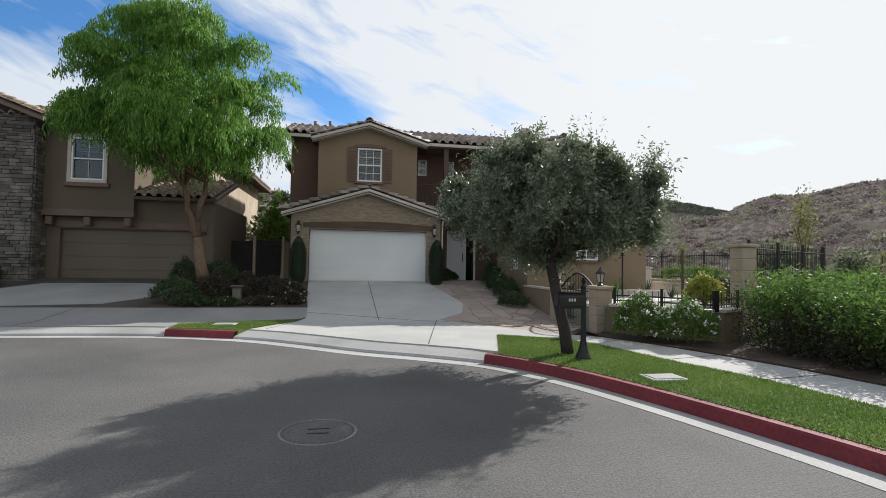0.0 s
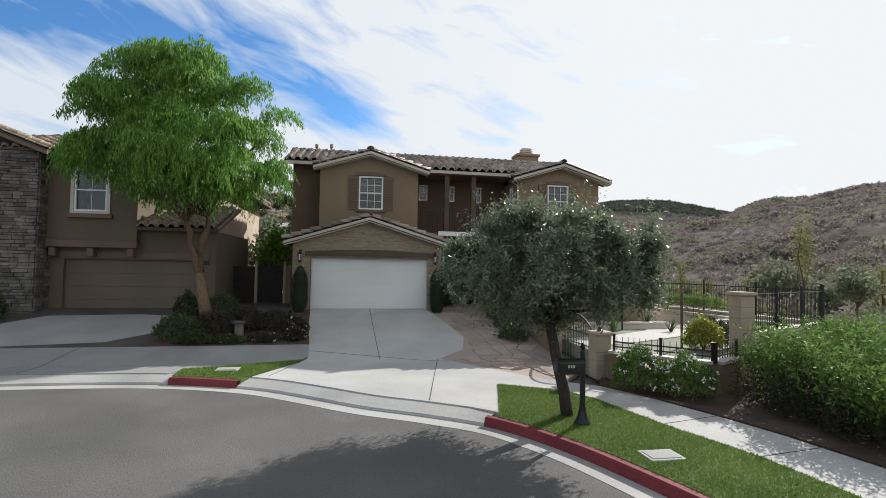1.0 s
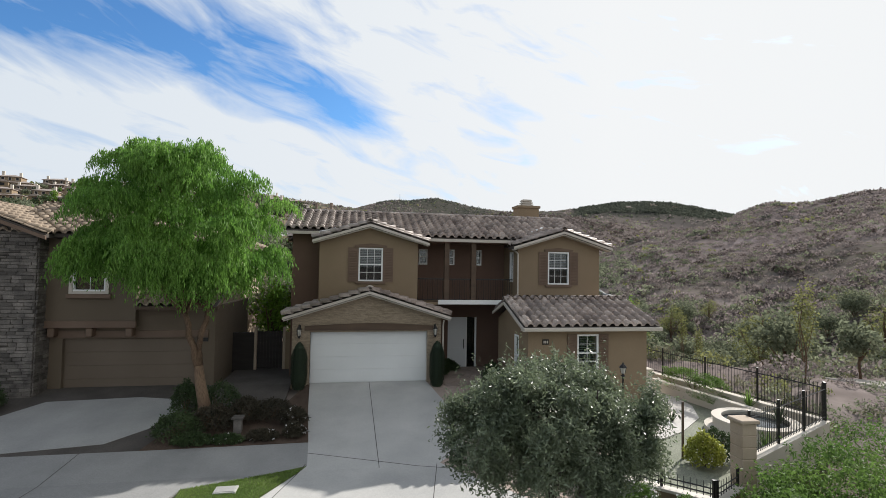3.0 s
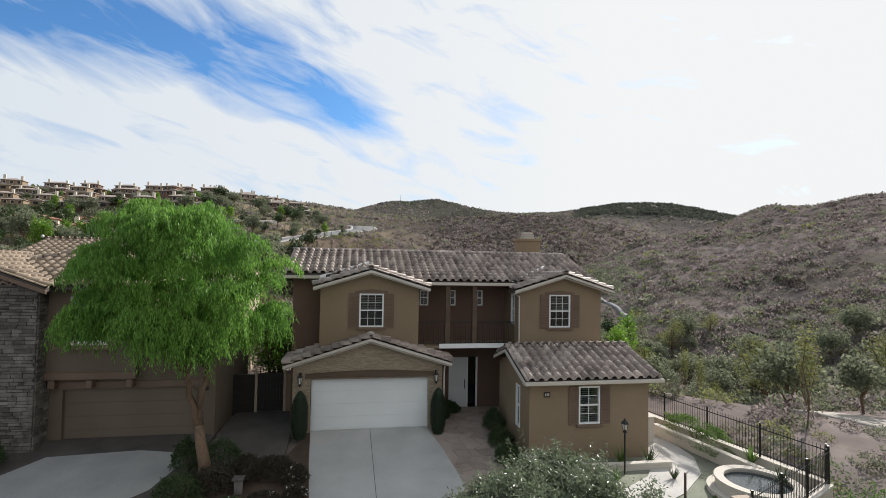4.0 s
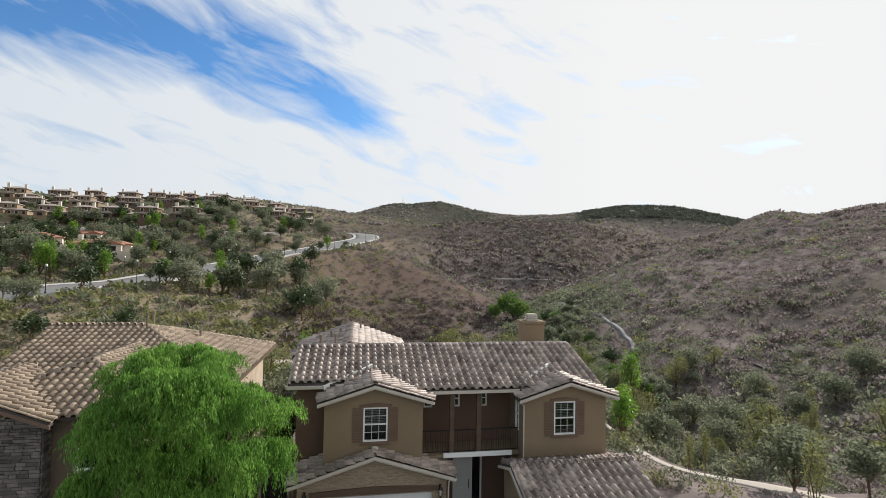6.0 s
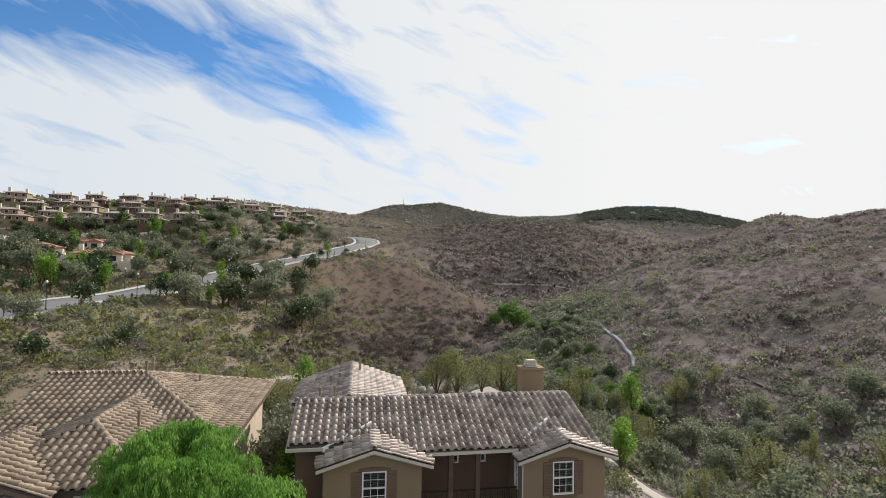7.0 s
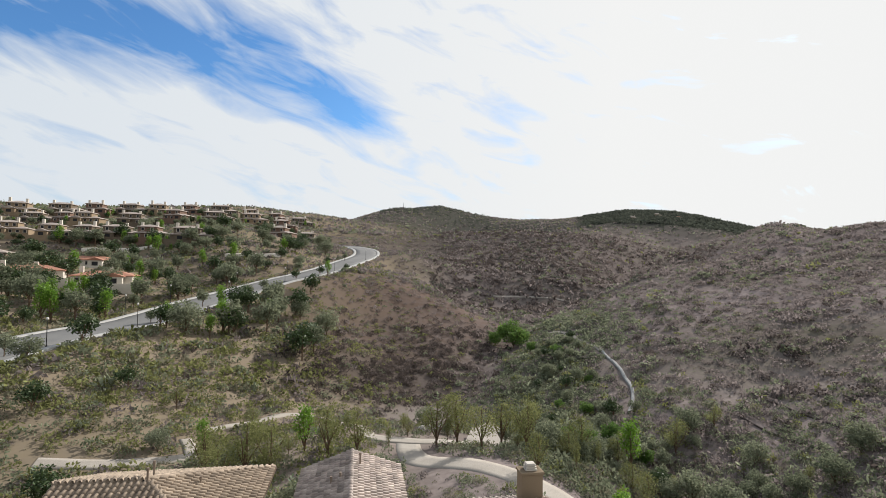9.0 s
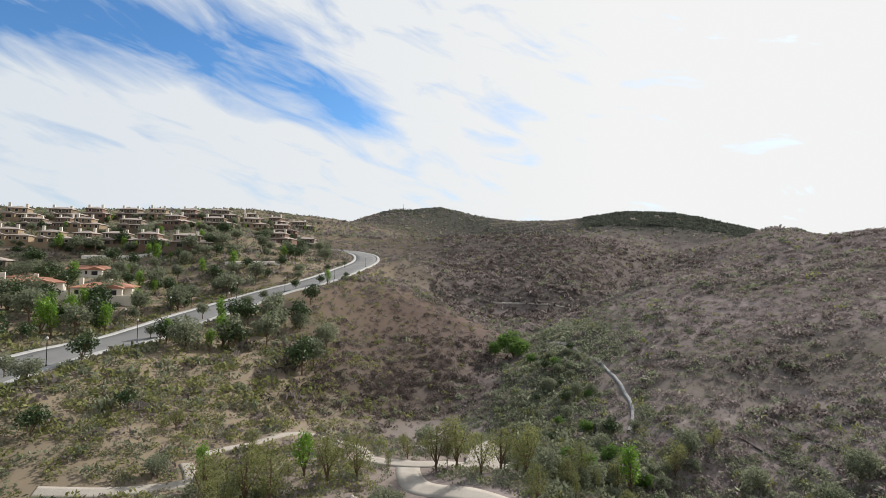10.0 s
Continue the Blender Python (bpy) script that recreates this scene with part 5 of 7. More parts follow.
# ---- leaves ----
def leaf_quads(P, length, width, rng, up=0.3, hang=False):
    """Small four-cornered leaves at the places P. up: how far they turn their faces to the sky."""
    n = len(P)
    d = rng.normal(size=(n, 3))
    if hang:
        d = d * 0.28 + np.array([0, 0, -1.0])
    d /= np.linalg.norm(d, axis=1)[:, None]
    s = rng.normal(size=(n, 3)) + np.array([0, 0, 0])
    s -= d * (s * d).sum(1)[:, None]
    if up:
        s[:, 2] *= 1 - up
    s /= np.linalg.norm(s, axis=1)[:, None] + 1e-9
    L, W = (length * rng.uniform(0.6, 1.3, n))[:, None], (width * rng.uniform(0.7, 1.2, n))[:, None]
    V = np.stack([P - s * 0.15 * W, P + d * L * 0.45 - s * W * 0.5, P + d * L, P + d * L * 0.45 + s * W * 0.5], 1)
    return V


def leaves(name, V, material, parent=None, label=""):
    n = len(V)
    return arrays(name, V.reshape(-1, 3), np.arange(n * 4).reshape(n, 4), material, parent, label)


def limb(bm, pts, r0, r1, n=7):
    """A tapered bent limb through the points."""
    rings = []
    for k, p in enumerate(pts):
        p = Vector(p)
        a, b = Vector(pts[max(k - 1, 0)]), Vector(pts[min(k + 1, len(pts) - 1)])
        q = (b - a).to_track_quat("Z", "Y")
        r = r0 + (r1 - r0) * k / (len(pts) - 1)
        rings.append([bm.verts.new(p + q @ Vector((math.cos(2 * math.pi * i / n) * r * (1 + 0.12 * math.sin(3 * i + k)), math.sin(2 * math.pi * i / n) * r, 0))) for i in range(n)])
    for a, b in zip(rings, rings[1:]):
        for i in range(n):
            bm.faces.new((a[i], a[(i + 1) % n], b[(i + 1) % n], b[i]))
    bm.faces.new(rings[0][::-1]), bm.faces.new(rings[-1])
    return bm


def bent(p, q, rng, wob=0.15, n=5):
    p, q = Vector(p), Vector(q)
    L = (q - p).length
    return [p.lerp(q, k / n) + Vector((rng.normal(0, wob), rng.normal(0, wob), rng.normal(0, wob) * 0.6)) * (L * 0.25 if 0 < k < n else 0) for k in range(n + 1)]


def pepper_tree():
    rng = np.random.default_rng(11)
    tr = thing("pepper_tree", (-3.1, -3.5, -0.47), "weeping bright green pepper tree in the bed beside the drive", "tree")
    bm = limb(bmesh.new(), [(-3.05, -3.5, -0.6), (-3.06, -3.5, 0.2), (-3.2, -3.52, 0.9), (-3.28, -3.5, 1.5)], 0.22, 0.14, 10)
    trunk = part("trunk", bm, "bark", tr, "knotted brown leaning trunk", True)
    forks = [((-3.28, -3.5, 1.4), (-3.75, -3.5, 3.2)), ((-3.25, -3.5, 1.5), (-3.1, -3.4, 3.4))]
    tips = []
    for p, q in forks:
        part("limb", limb(bmesh.new(), bent(p, q, rng, 0.1), 0.12, 0.085), "bark", tr, "", True)
    for k in range(15):
        a, f = rng.uniform(0, 2 * math.pi), forks[k % 2][1]
        rr = rng.uniform(0.8, 2.9)
        t_ = (-3.9 + rr * math.cos(a), -3.5 + rr * math.sin(a) * 0.85, rng.uniform(5.2, 8.3) - rr * 0.35)
        tips.append(t_)
        part("limb", limb(bmesh.new(), bent(f, t_, rng, 0.12), 0.06, 0.02, 6), "bark", tr, "", True)
    # tufts at the ends of the twigs, each a fan of arching sprays that hang at their tips
    clumps = []
    while len(clumps) < 172:
        a, u = rng.uniform(0, 2 * math.pi), rng.uniform(0, 1) ** 0.34
        zz = rng.uniform(-0.85, 1)
        w = math.sqrt(max(0.0, 1 - max(zz, -0.45) ** 2 * 0.92))
        c = np.array([-3.85 + 3.25 * u * w * math.cos(a), -3.5 + 2.85 * u * w * math.sin(a), 6.35 + 2.35 * zz])
        c[2] = max(c[2], 4.3 + 0.42 * max(0.0, -4.2 - c[0]) - 0.3 * max(0.0, c[0] + 3.0))
        gap = math.sin(c[0] * 2.1 + 0.6) * math.sin(c[1] * 1.9) * math.sin(c[2] * 2.3 + 1.0)
        if gap < 0.36 and not (abs(c[0] + 1.75 + 0.2 * (c[2] - 6)) < 0.28 and c[2] > 6.2):
            clumps.append((c, rng.uniform(0.35, 0.72)))
    V = []
    for c, r in clumps:
        hang = 0.3 + 0.45 * float(smoothstep(6.6, 4.4, np.array(c[2])))
        for s in range(62):
            v = rng.normal(size=3)
            v[2] = abs(v[2]) * 0.8 - 0.15
            v /= np.linalg.norm(v)
            ln = rng.uniform(0.6, 1.25) * (r + hang)
            m = max(5, int(ln / 0.06))
            tt = np.linspace(0.12, 1, m)[:, None]
            out = np.array([v[0], v[1], v[2] * 0.9]) * r * 1.15
            P = c + out * np.sqrt(tt) + tt ** 2.0 * np.array([0, 0, -hang * rng.uniform(0.7, 1.5)]) + rng.normal(0, 0.05, 3)
            V.append(leaf_quads(P + rng.normal(0, 0.028, P.shape), 0.15, 0.036, rng, 0.0, True))
    leaves("crown", np.concatenate(V), "pepper", tr, "fine hanging bright green foliage")


pepper_tree()


def olive_tree():
    rng = np.random.default_rng(21)
    tr = thing("olive_tree", (5.8, -12.25, -0.92), "grey-green olive tree with a leaning trunk in the lawn", "tree")
    part("trunk", limb(bmesh.new(), [(5.82, -12.25, -1.0), (5.76, -12.23, -0.5), (5.62, -12.2, 0.1), (5.5, -12.15, 0.75), (5.46, -12.1, 1.1)], 0.12, 0.085, 10), "darkbark", tr, "dark leaning trunk", True)
    for k in range(13):
        a, rr = 2 * math.pi * k / 13 + rng.uniform(-0.2, 0.2), rng.uniform(0.7, 1.8)
        part("limb", limb(bmesh.new(), bent((5.47, -12.1, rng.uniform(0.7, 1.1)), (5.85 + rr * math.cos(a), -11.95 + rr * math.sin(a), rng.uniform(1.3, 3.0)), rng, 0.12), 0.045, 0.012, 6), "darkbark", tr, "", True)
    V = []
    clumps = []
    while len(clumps) < 245:
        v = rng.normal(size=3)
        v /= np.linalg.norm(v)
        c = np.array([5.68, -11.95, 1.92]) + v * np.array([2.0, 1.9, 1.05]) * rng.uniform(0.2, 1.0) ** 0.45 * (0.98 + 0.17 * math.sin(4.1 * v[0] + 2.0 * v[2]) * math.cos(3.7 * v[1] - 2.6 * v[2]))
        c[2] = max(c[2], 0.8 + 0.16 * abs(c[0] - 5.6) + rng.uniform(0, 0.25))
        if math.sin(c[0] * 3.7 + 1.0) * math.sin(c[1] * 3.1) * math.sin(c[2] * 4.3) < 0.45:
            clumps.append((c, v, rng.uniform(0.18, 0.44)))
    for c, v, r in clumps:
        for s in range(34):
            q = rng.normal(size=3) + np.array([0, 0, 0.3]) + 0.55 * v
            q /= np.linalg.norm(q)
            m = 17
            tt = np.linspace(0.1, 1, m)[:, None]
            V.append(leaf_quads(c + q * r * rng.uniform(0.8, 1.6) * tt + rng.normal(0, 0.018, (m, 3)) + tt ** 2 * np.array([0, 0, -0.08]), 0.085, 0.03, rng, 0.1))
    # loose shoots that break the outline
    for k in range(70):
        a, e = rng.uniform(0, 2 * math.pi), rng.uniform(-0.2, 1.3)
        o = np.array([math.cos(a) * math.cos(e), math.sin(a) * math.cos(e), math.sin(e)])
        st = np.array([5.66, -11.95, 1.92]) + o * np.array([1.95, 1.85, 1.08])
        tt = np.linspace(0, 1, 14)[:, None]
        V.append(leaf_quads(st + tt * (o * rng.uniform(0.15, 0.4) + np.array([0, 0, rng.uniform(0.1, 0.42)])) + rng.normal(0, 0.012, (14, 3)), 0.075, 0.02, rng, 0.1))
    leaves("crown", np.concatenate(V), "olive", tr, "dense small grey-green leaves")


olive_tree()


def shrub(name, c, r, label, material, count, leaf=(0.08, 0.035), group="", category="shrub", flowers=0, rng_seed=1, up=0.2, box_=False):
    """A dense leafy shrub: c its base's middle, r its half-sizes; built of sprigs on its outer shell."""
    rng = np.random.default_rng(rng_seed)
    th = thing(name, c, label, category, group)
    n = count
    v = rng.normal(size=(n, 3))
    v /= np.linalg.norm(v, axis=1)[:, None]
    v[:, 2] = np.abs(v[:, 2]) * 1.3 - 0.3
    if box_:
        v = np.sign(v) * np.abs(v) ** 0.45
    shell = rng.uniform(0.55, 1.0, n)[:, None] ** 0.5
    lump = 1 + 0.13 * np.sin(v[:, 0:1] * 5 + rng_seed) * np.cos(v[:, 1:2] * 6) + 0.08 * np.sin(v[:, 2:3] * 9 + v[:, 0:1] * 8)
    P = np.array(c) + np.array([0, 0, r[2] * 0.35]) + v * np.array([r[0], r[1], r[2] * 0.68]) * shell * lump
    P[:, 2] = np.maximum(P[:, 2], c[2] + 0.02)
    leaves("foliage", leaf_quads(P, leaf[0], leaf[1], rng, up), material, th)
    bm = bmesh.new()
    for k in range(5):
        a = 2 * math.pi * k / 5
        limb(bm, bent(c, (c[0] + 0.5 * r[0] * math.cos(a), c[1] + 0.5 * r[1] * math.sin(a), c[2] + r[2] * 0.75), rng, 0.1, 3), 0.02, 0.006, 5)
    part("stems", bm, "bark", th)
    if flowers:
        k = rng.choice(n, flowers, replace=False)
        Q = np.repeat(np.array(c) + (P[k] - np.array(c)) * 1.06, 5, axis=0) + rng.normal(0, 0.015, (flowers * 5, 3))
        leaves("blossom", leaf_quads(Q, 0.06, 0.055, rng, 0.2), "petal", th, "small white blossoms")
    return th


# clipped columns beside the garage
for k, (xx, yy) in enumerate(((-0.36, -0.62), (5.25, -0.65))):
    th = thing("topiary_column", (xx, yy, 0.139 * yy), "dark green clipped evergreen column beside the garage door", "shrub", "garage topiaries")
    rng = np.random.default_rng(40 + k)
    n = 9000
    hh = rng.uniform(0, 1, n)
    rad = 0.31 * np.minimum(1, (1 - hh) * 3.2) ** 0.55 * np.minimum(1, 0.75 + hh * 1.2) * rng.uniform(0.9, 1.03, n)
    a = rng.uniform(0, 2 * math.pi, n)
    P = np.stack([xx + rad * np.cos(a), yy + rad * np.sin(a), 0.139 * yy + 0.06 + hh * 1.8], 1)
    leaves("foliage", leaf_quads(P, 0.04, 0.018, rng, 0.0), "clipped", th)
    part("core", lathe(bmesh.new(), [(0.2, 0.139 * yy), (0.25, 0.3), (0.26, 1.1), (0.18, 1.6), (0.04, 1.78)], xx, yy, 12), "clipped", th)
# planting in the bed beside the driveway
bed = [(-3.6, -4.3, 0.75, 0.6, 0.75, "darkleaf", 0), (-2.6, -3.9, 0.7, 0.6, 0.8, "bedleaf", 0), (-2.7, -2.9, 0.8, 0.6, 1.15, "darkleaf", 0), (-1.75, -3.3, 0.6, 0.5, 0.8, "bedleaf", 0), (-0.9, -3.2, 0.7, 0.6, 0.65, "bedleaf", 0), (-0.15, -3.6, 0.42, 0.5, 0.5, "bedleaf", 14), (-0.05, -4.5, 0.36, 0.32, 0.4, "bedleaf", 22), (-1.0, -4.6, 0.5, 0.28, 0.25, "bedleaf", 10), (-2.0, -4.75, 0.5, 0.22, 0.22, "darkleaf", 6), (-3.0, -4.8, 0.6, 0.25, 0.35, "darkleaf", 0), (-3.9, -2.6, 0.5, 0.5, 1.1, "darkleaf", 0)]
for k, (xx, yy, rx, ry, rz, mt, fl) in enumerate(bed):
    shrub("garden_shrub", (xx, yy, yard(xx, yy) + 0.02), (rx, ry, rz), "low dark green shrub with white flowers in mulch" if fl else "dark green leafy shrub in the mulched bed", mt, 3200, (0.09, 0.035), "bed shrubs", flowers=fl, rng_seed=60 + k)
for k, (xx, yy, rx, ry, rz) in enumerate(((-10.6, -1.9, 0.75, 0.6, 1.15), (-11.8, -2.2, 0.9, 0.7, 1.2), (-11.2, -3.0, 0.7, 0.5, 0.6))):
    shrub("tower_shrub", (xx, yy, yard(xx, yy)), (rx, ry, rz), "dark green shrub at the foot of the stone tower", "darkleaf", 3600, (0.08, 0.035), "tower shrubs", rng_seed=80 + k)
for k, (xx, yy, rx, ry, rz) in enumerate(((6.2, 1.8, 0.5, 0.4, 0.5), (7.7, -0.6, 0.45, 0.6, 0.9), (7.6, -1.9, 0.5, 0.6, 0.7), (7.5, -3.2, 0.5, 0.7, 0.75), (7.3, -4.6, 0.5, 0.7, 0.45), (5.75, 1.0, 0.3, 0.3, 0.55))):
    shrub("court_shrub", (xx, yy, yard(xx, yy)), (rx, ry, rz), "dark leafy shrub against the low wing's wall", "darkleaf", 2600, (0.1, 0.035), "court shrubs", rng_seed=90 + k)
# a short stone pier in the bed
pier = thing("stone_pier", (-1.85, -4.1, -0.57), "short brown stone garden pier with a flat cap", "pier")
part("shaft", bx(bmesh.new(), -1.97, -1.73, -4.2, -3.98, -0.6, -0.12, bev=0.015), "stone", pier)
part("cap", bx(bmesh.new(), -2.03, -1.67, -4.26, -3.92, -0.12, -0.05, bev=0.012), "stone", pier)

# side gate between the houses
gate = thing("side_gate", (-2.1, 3.0, 0.0), "dark brown timber side gate between the houses", "gate")
for k in range(8):
    part("board", box(-2.66 + k * 0.14, -2.66 + k * 0.14 + 0.132, 3.0, 3.04, 0.05, 1.75), "darkwood", gate)
part("ledge", box(-2.66, -1.54, 3.041, 3.09, 0.35, 0.47), "darkwood", gate), part("ledge", box(-2.66, -1.54, 3.041, 3.09, 1.4, 1.52), "darkwood", gate)
for xx in (-2.74, -1.46):
    part("gate_post", box(xx - 0.06, xx + 0.06, 2.98, 3.1, -0.1, 1.95, bev=0.01), "plinth", gate)
part("side_wall", box(-3.75, -2.81, 3.0, 3.15, -0.2, 1.7), "darkwood", gate), part("side_wall", box(-1.4, -1.03, 3.0, 3.15, -0.2, 1.7), "stucco", gate)

# ---- mailbox ----
mb = thing("mailbox", (5.87, -12.75, -0.92), "black metal mailbox on a fluted post in the lawn", "mailbox")
part("base", lathe(bmesh.new(), [(0.14, -0.95), (0.14, -0.88), (0.1, -0.8), (0.065, -0.68), (0.055, -0.6)], 5.87, -12.75, 12), "iron", mb)
part("post", lathe(bmesh.new(), [(0.05, -0.6), (0.045, 0.32), (0.055, 0.34), (0.03, 0.4), (0.05, 0.45), (0.012, 0.52)], 5.87, -12.75, 12), "iron", mb)
bm = prism(bmesh.new(), [(0.0, 0.0), (0.2, 0.0), (0.2, 0.15)] + [(0.1 + 0.1 * math.cos(math.pi * k / 8), 0.15 + 0.085 * math.sin(math.pi * k / 8)) for k in range(1, 8)] + [(0.0, 0.15)], "x", 0.0, 0.5)
bmesh.ops.transform(bm, matrix=Matrix.Translation((5.37, -12.86, 0.02)), verts=bm.verts)
body_ = part("box", bm, "iron", mb)
part("bracket", box(5.42, 5.84, -12.79, -12.73, -0.03, 0.018), "iron", mb)
part("flap", box(5.35, 5.369, -12.85, -12.67, 0.03, 0.2), "iron", body_)
for k in range(3):
    part("bar", box(5.54 + k * 0.05, 5.57 + k * 0.05, -12.868, -12.862, 0.1, 0.15), "trim", body_)

# ---- walled front garden ----
GZ = -0.32
garden = [(8.35, -3.6), (13.1, -3.6), (13.1, 0.1), (14.9, 0.4), (16.5, -7.7), (11.0, -10.4), (9.9, -11.1), (8.0, -9.3)]
tagged(part("garden_bed", plan(garden, 0, 0.7, level=GZ), "gravel"), "grey-green gravel and low cover of the walled garden", "garden bed", kind="structure")
gpath = [(13.35, 0.0), (14.6, 0.2), (14.9, -2.0), (14.7, -4.0), (13.9, -5.4), (12.4, -6.6), (10.8, -7.4), (8.25, -8.4), (8.25, -6.9), (10.2, -6.3), (11.9, -5.3), (13.0, -4.0), (13.35, -2.5)]
tagged(part("garden_path", plan(gpath, 0, 0.05, level=GZ + 0.03), "flag"), "pale curved garden path", "path", kind="structure")
tagged(part("verge_bed", plan([(8.1, -9.3), (9.9, -11.3), (11.0, -10.5), (16.6, -7.9), (22, -9), (22, -20), (9.7, -20), (9.35, -15.1), (9.1, -13.8), (8.8, -12.8), (8.25, -11.35), (7.95, -10.75), (7.6, -10.1)], 0, 0.4, level=-0.9), "soil"), "dark mulch under the hedge", "bed", kind="structure")


def seg_wall(name, a, b, z0, z1, w, material, label, cap=None):
    th = thing(name, ((a[0] + b[0]) / 2, (a[1] + b[1]) / 2, z0), label, "wall")
    va, vb = Vector(a), Vector(b)
    n_ = Vector((-(vb - va).y, (vb - va).x)).normalized()
    def q(o, e):
        t_ = (vb - va).normalized() * e
        return [tuple(va - t_ + n_ * o), tuple(va - t_ - n_ * o), tuple(vb + t_ - n_ * o), tuple(vb + t_ + n_ * o)]
    part("body", prism(bmesh.new(), q(w / 2, 0), "z", z0, z1), material, th)
    part("cap", prism(bmesh.new(), q(w / 2 + 0.035, 0.0), "z", z1, z1 + 0.06), cap or material, th)
    return th


seg_wall("garden_wall", (8.12, -3.75), (8.12, -6.45), -0.9, -0.02, 0.2, "stucco", "low tan stucco garden wall beside the court", "trim")
seg_wall("garden_wall", (8.2, -9.5), (9.85, -11.1), -1.0, -0.26, 0.2, "stucco", "low tan stucco garden wall behind roses", "trim")
seg_wall("garden_wall", (9.95, -11.12), (10.95, -10.55), -1.0, -0.26, 0.2, "stucco", "low tan stucco garden wall behind roses", "trim")
seg_wall("retaining_wall", (11.5, -10.25), (16.5, -7.8), -1.0, 0.22, 0.22, "cream", "pale stucco retaining wall under the fence", "cream")
seg_wall("retaining_wall", (16.55, -7.7), (14.95, 0.6), -1.0, 0.22, 0.22, "cream", "pale stucco retaining wall under the fence", "cream")
seg_wall("planter_wall", (15.55, -6.3), (14.75, -1.4), -0.4, 0.12, 0.18, "cream", "pale stucco planter wall along the path", "cream")
pb = thing("utility_pier", (13.7, -2.0, -0.35), "pale stucco pier at the corner of the low wing", "pier")
part("body", bx(bmesh.new(), 13.2, 14.1, -2.35, -1.7, -0.4, 0.72, bev=0.015), "cream", pb)
part("cap", bx(bmesh.new(), 13.16, 14.14, -2.39, -1.66, 0.72, 0.78, bev=0.012), "cream", pb)
seg_wall("bed_edging", (8.6, -4.6), (13.2, -4.7), -0.4, -0.12, 0.15, "cream", "low pale edging wall of the bed under the window", "cream")


def pillar(x, y, z0, z1, w, courses, label):
    th = thing("gate_pillar" if z1 < 1.0 else "fence_pillar", (x, y, z0), label, "pillar")
    h = (z1 - z0 - 0.09) / courses
    core = part("core", box(x - w / 2 + 0.012, x + w / 2 - 0.012, y - w / 2 + 0.012, y + w / 2 - 0.012, z0, z1 - 0.09), "plinth", th)
    for k in range(courses):
        part("block", bx(bmesh.new(), x - w / 2, x + w / 2, y - w / 2, y + w / 2, z0 + k * h + 0.006, z0 + (k + 1) * h - 0.006, bev=0.012), "plinth", core)
    part("cap", bx(bmesh.new(), x - w / 2 - 0.05, x + w / 2 + 0.05, y - w / 2 - 0.05, y + w / 2 + 0.05, z1 - 0.09, z1, bev=0.02), "plinth", th)
    return th


pillar(11.22, -10.4, -1.0, 1.34, 0.4, 8, "tan split-block pillar at the end of the iron fence")
pillar(8.1, -9.2, -0.95, 0.24, 0.42, 5, "tan pillar with a lantern beside the garden gate")
pillar(8.1, -6.65, -0.95, 0.24, 0.42, 5, "tan pillar with a lantern beside the garden gate")


def post_lantern(x, y, z, label, pole=0.0):
    th = thing("post_lantern", (x, y, z - pole), label, "lantern", "garden lanterns")
    if pole:
        part("pole", rod(bmesh.new(), (x, y, z - pole), (x, y, z + 0.02), 0.03), "iron", th)
    part("foot", lathe(bmesh.new(), [(0.09, z), (0.07, z + 0.03), (0.03, z + 0.06), (0.06, z + 0.1)], x, y, 8), "iron", th)
    part("glass", lathe(bmesh.new(), [(0.07, z + 0.1), (0.11, z + 0.3)], x, y, 6), "lampglass", th)
    part("hood", lathe(bmesh.new(), [(0.15, z + 0.3), (0.11, z + 0.36), (0.04, z + 0.42), (0.02, z + 0.48)], x, y, 6), "iron", th)
    bm = bmesh.new()
    for k in range(6):
        a = math.pi / 3 * k
        rod(bm, (x + 0.075 * math.cos(a), y + 0.075 * math.sin(a), z + 0.1), (x + 0.115 * math.cos(a), y + 0.115 * math.sin(a), z + 0.3), 0.009, n=4)
    part("cage", bm, "iron", th)


post_lantern(8.1, -9.2, 0.24, "black lantern with frosted glass on the gate pillar")
post_lantern(8.1, -6.65, 0.24, "black lantern with frosted glass on the gate pillar")
post_lantern(11.2, -5.0, 1.15, "black garden lantern on a slim pole", 1.45)

# arched iron gate
gt = thing("iron_gate", (8.1, -7.9, -0.85), "arched black iron double gate between the pillars", "gate")
arc = [(8.1, -8.95 + 2.08 * k / 20, 0.12 + 0.42 * math.sin(math.pi * k / 20)) for k in range(21)]
part("arch", limb(bmesh.new(), arc, 0.03, 0.03, 6), "iron", gt)
part("rail", bx(bmesh.new(), 8.085, 8.115, -8.95, -6.87, -0.72, -0.69), "iron", gt), part("rail", bx(bmesh.new(), 8.085, 8.115, -8.95, -6.87, 0.05, 0.08), "iron", gt)
for k in range(20):
    yy = -8.9 + k * 0.104
    zt = 0.12 + 0.42 * math.sin(math.pi * (yy + 8.95) / 2.08)
    part("bar_upright", rod(bmesh.new(), (8.1, yy, -0.8), (8.1, yy, zt), 0.009, n=5), "iron", gt)


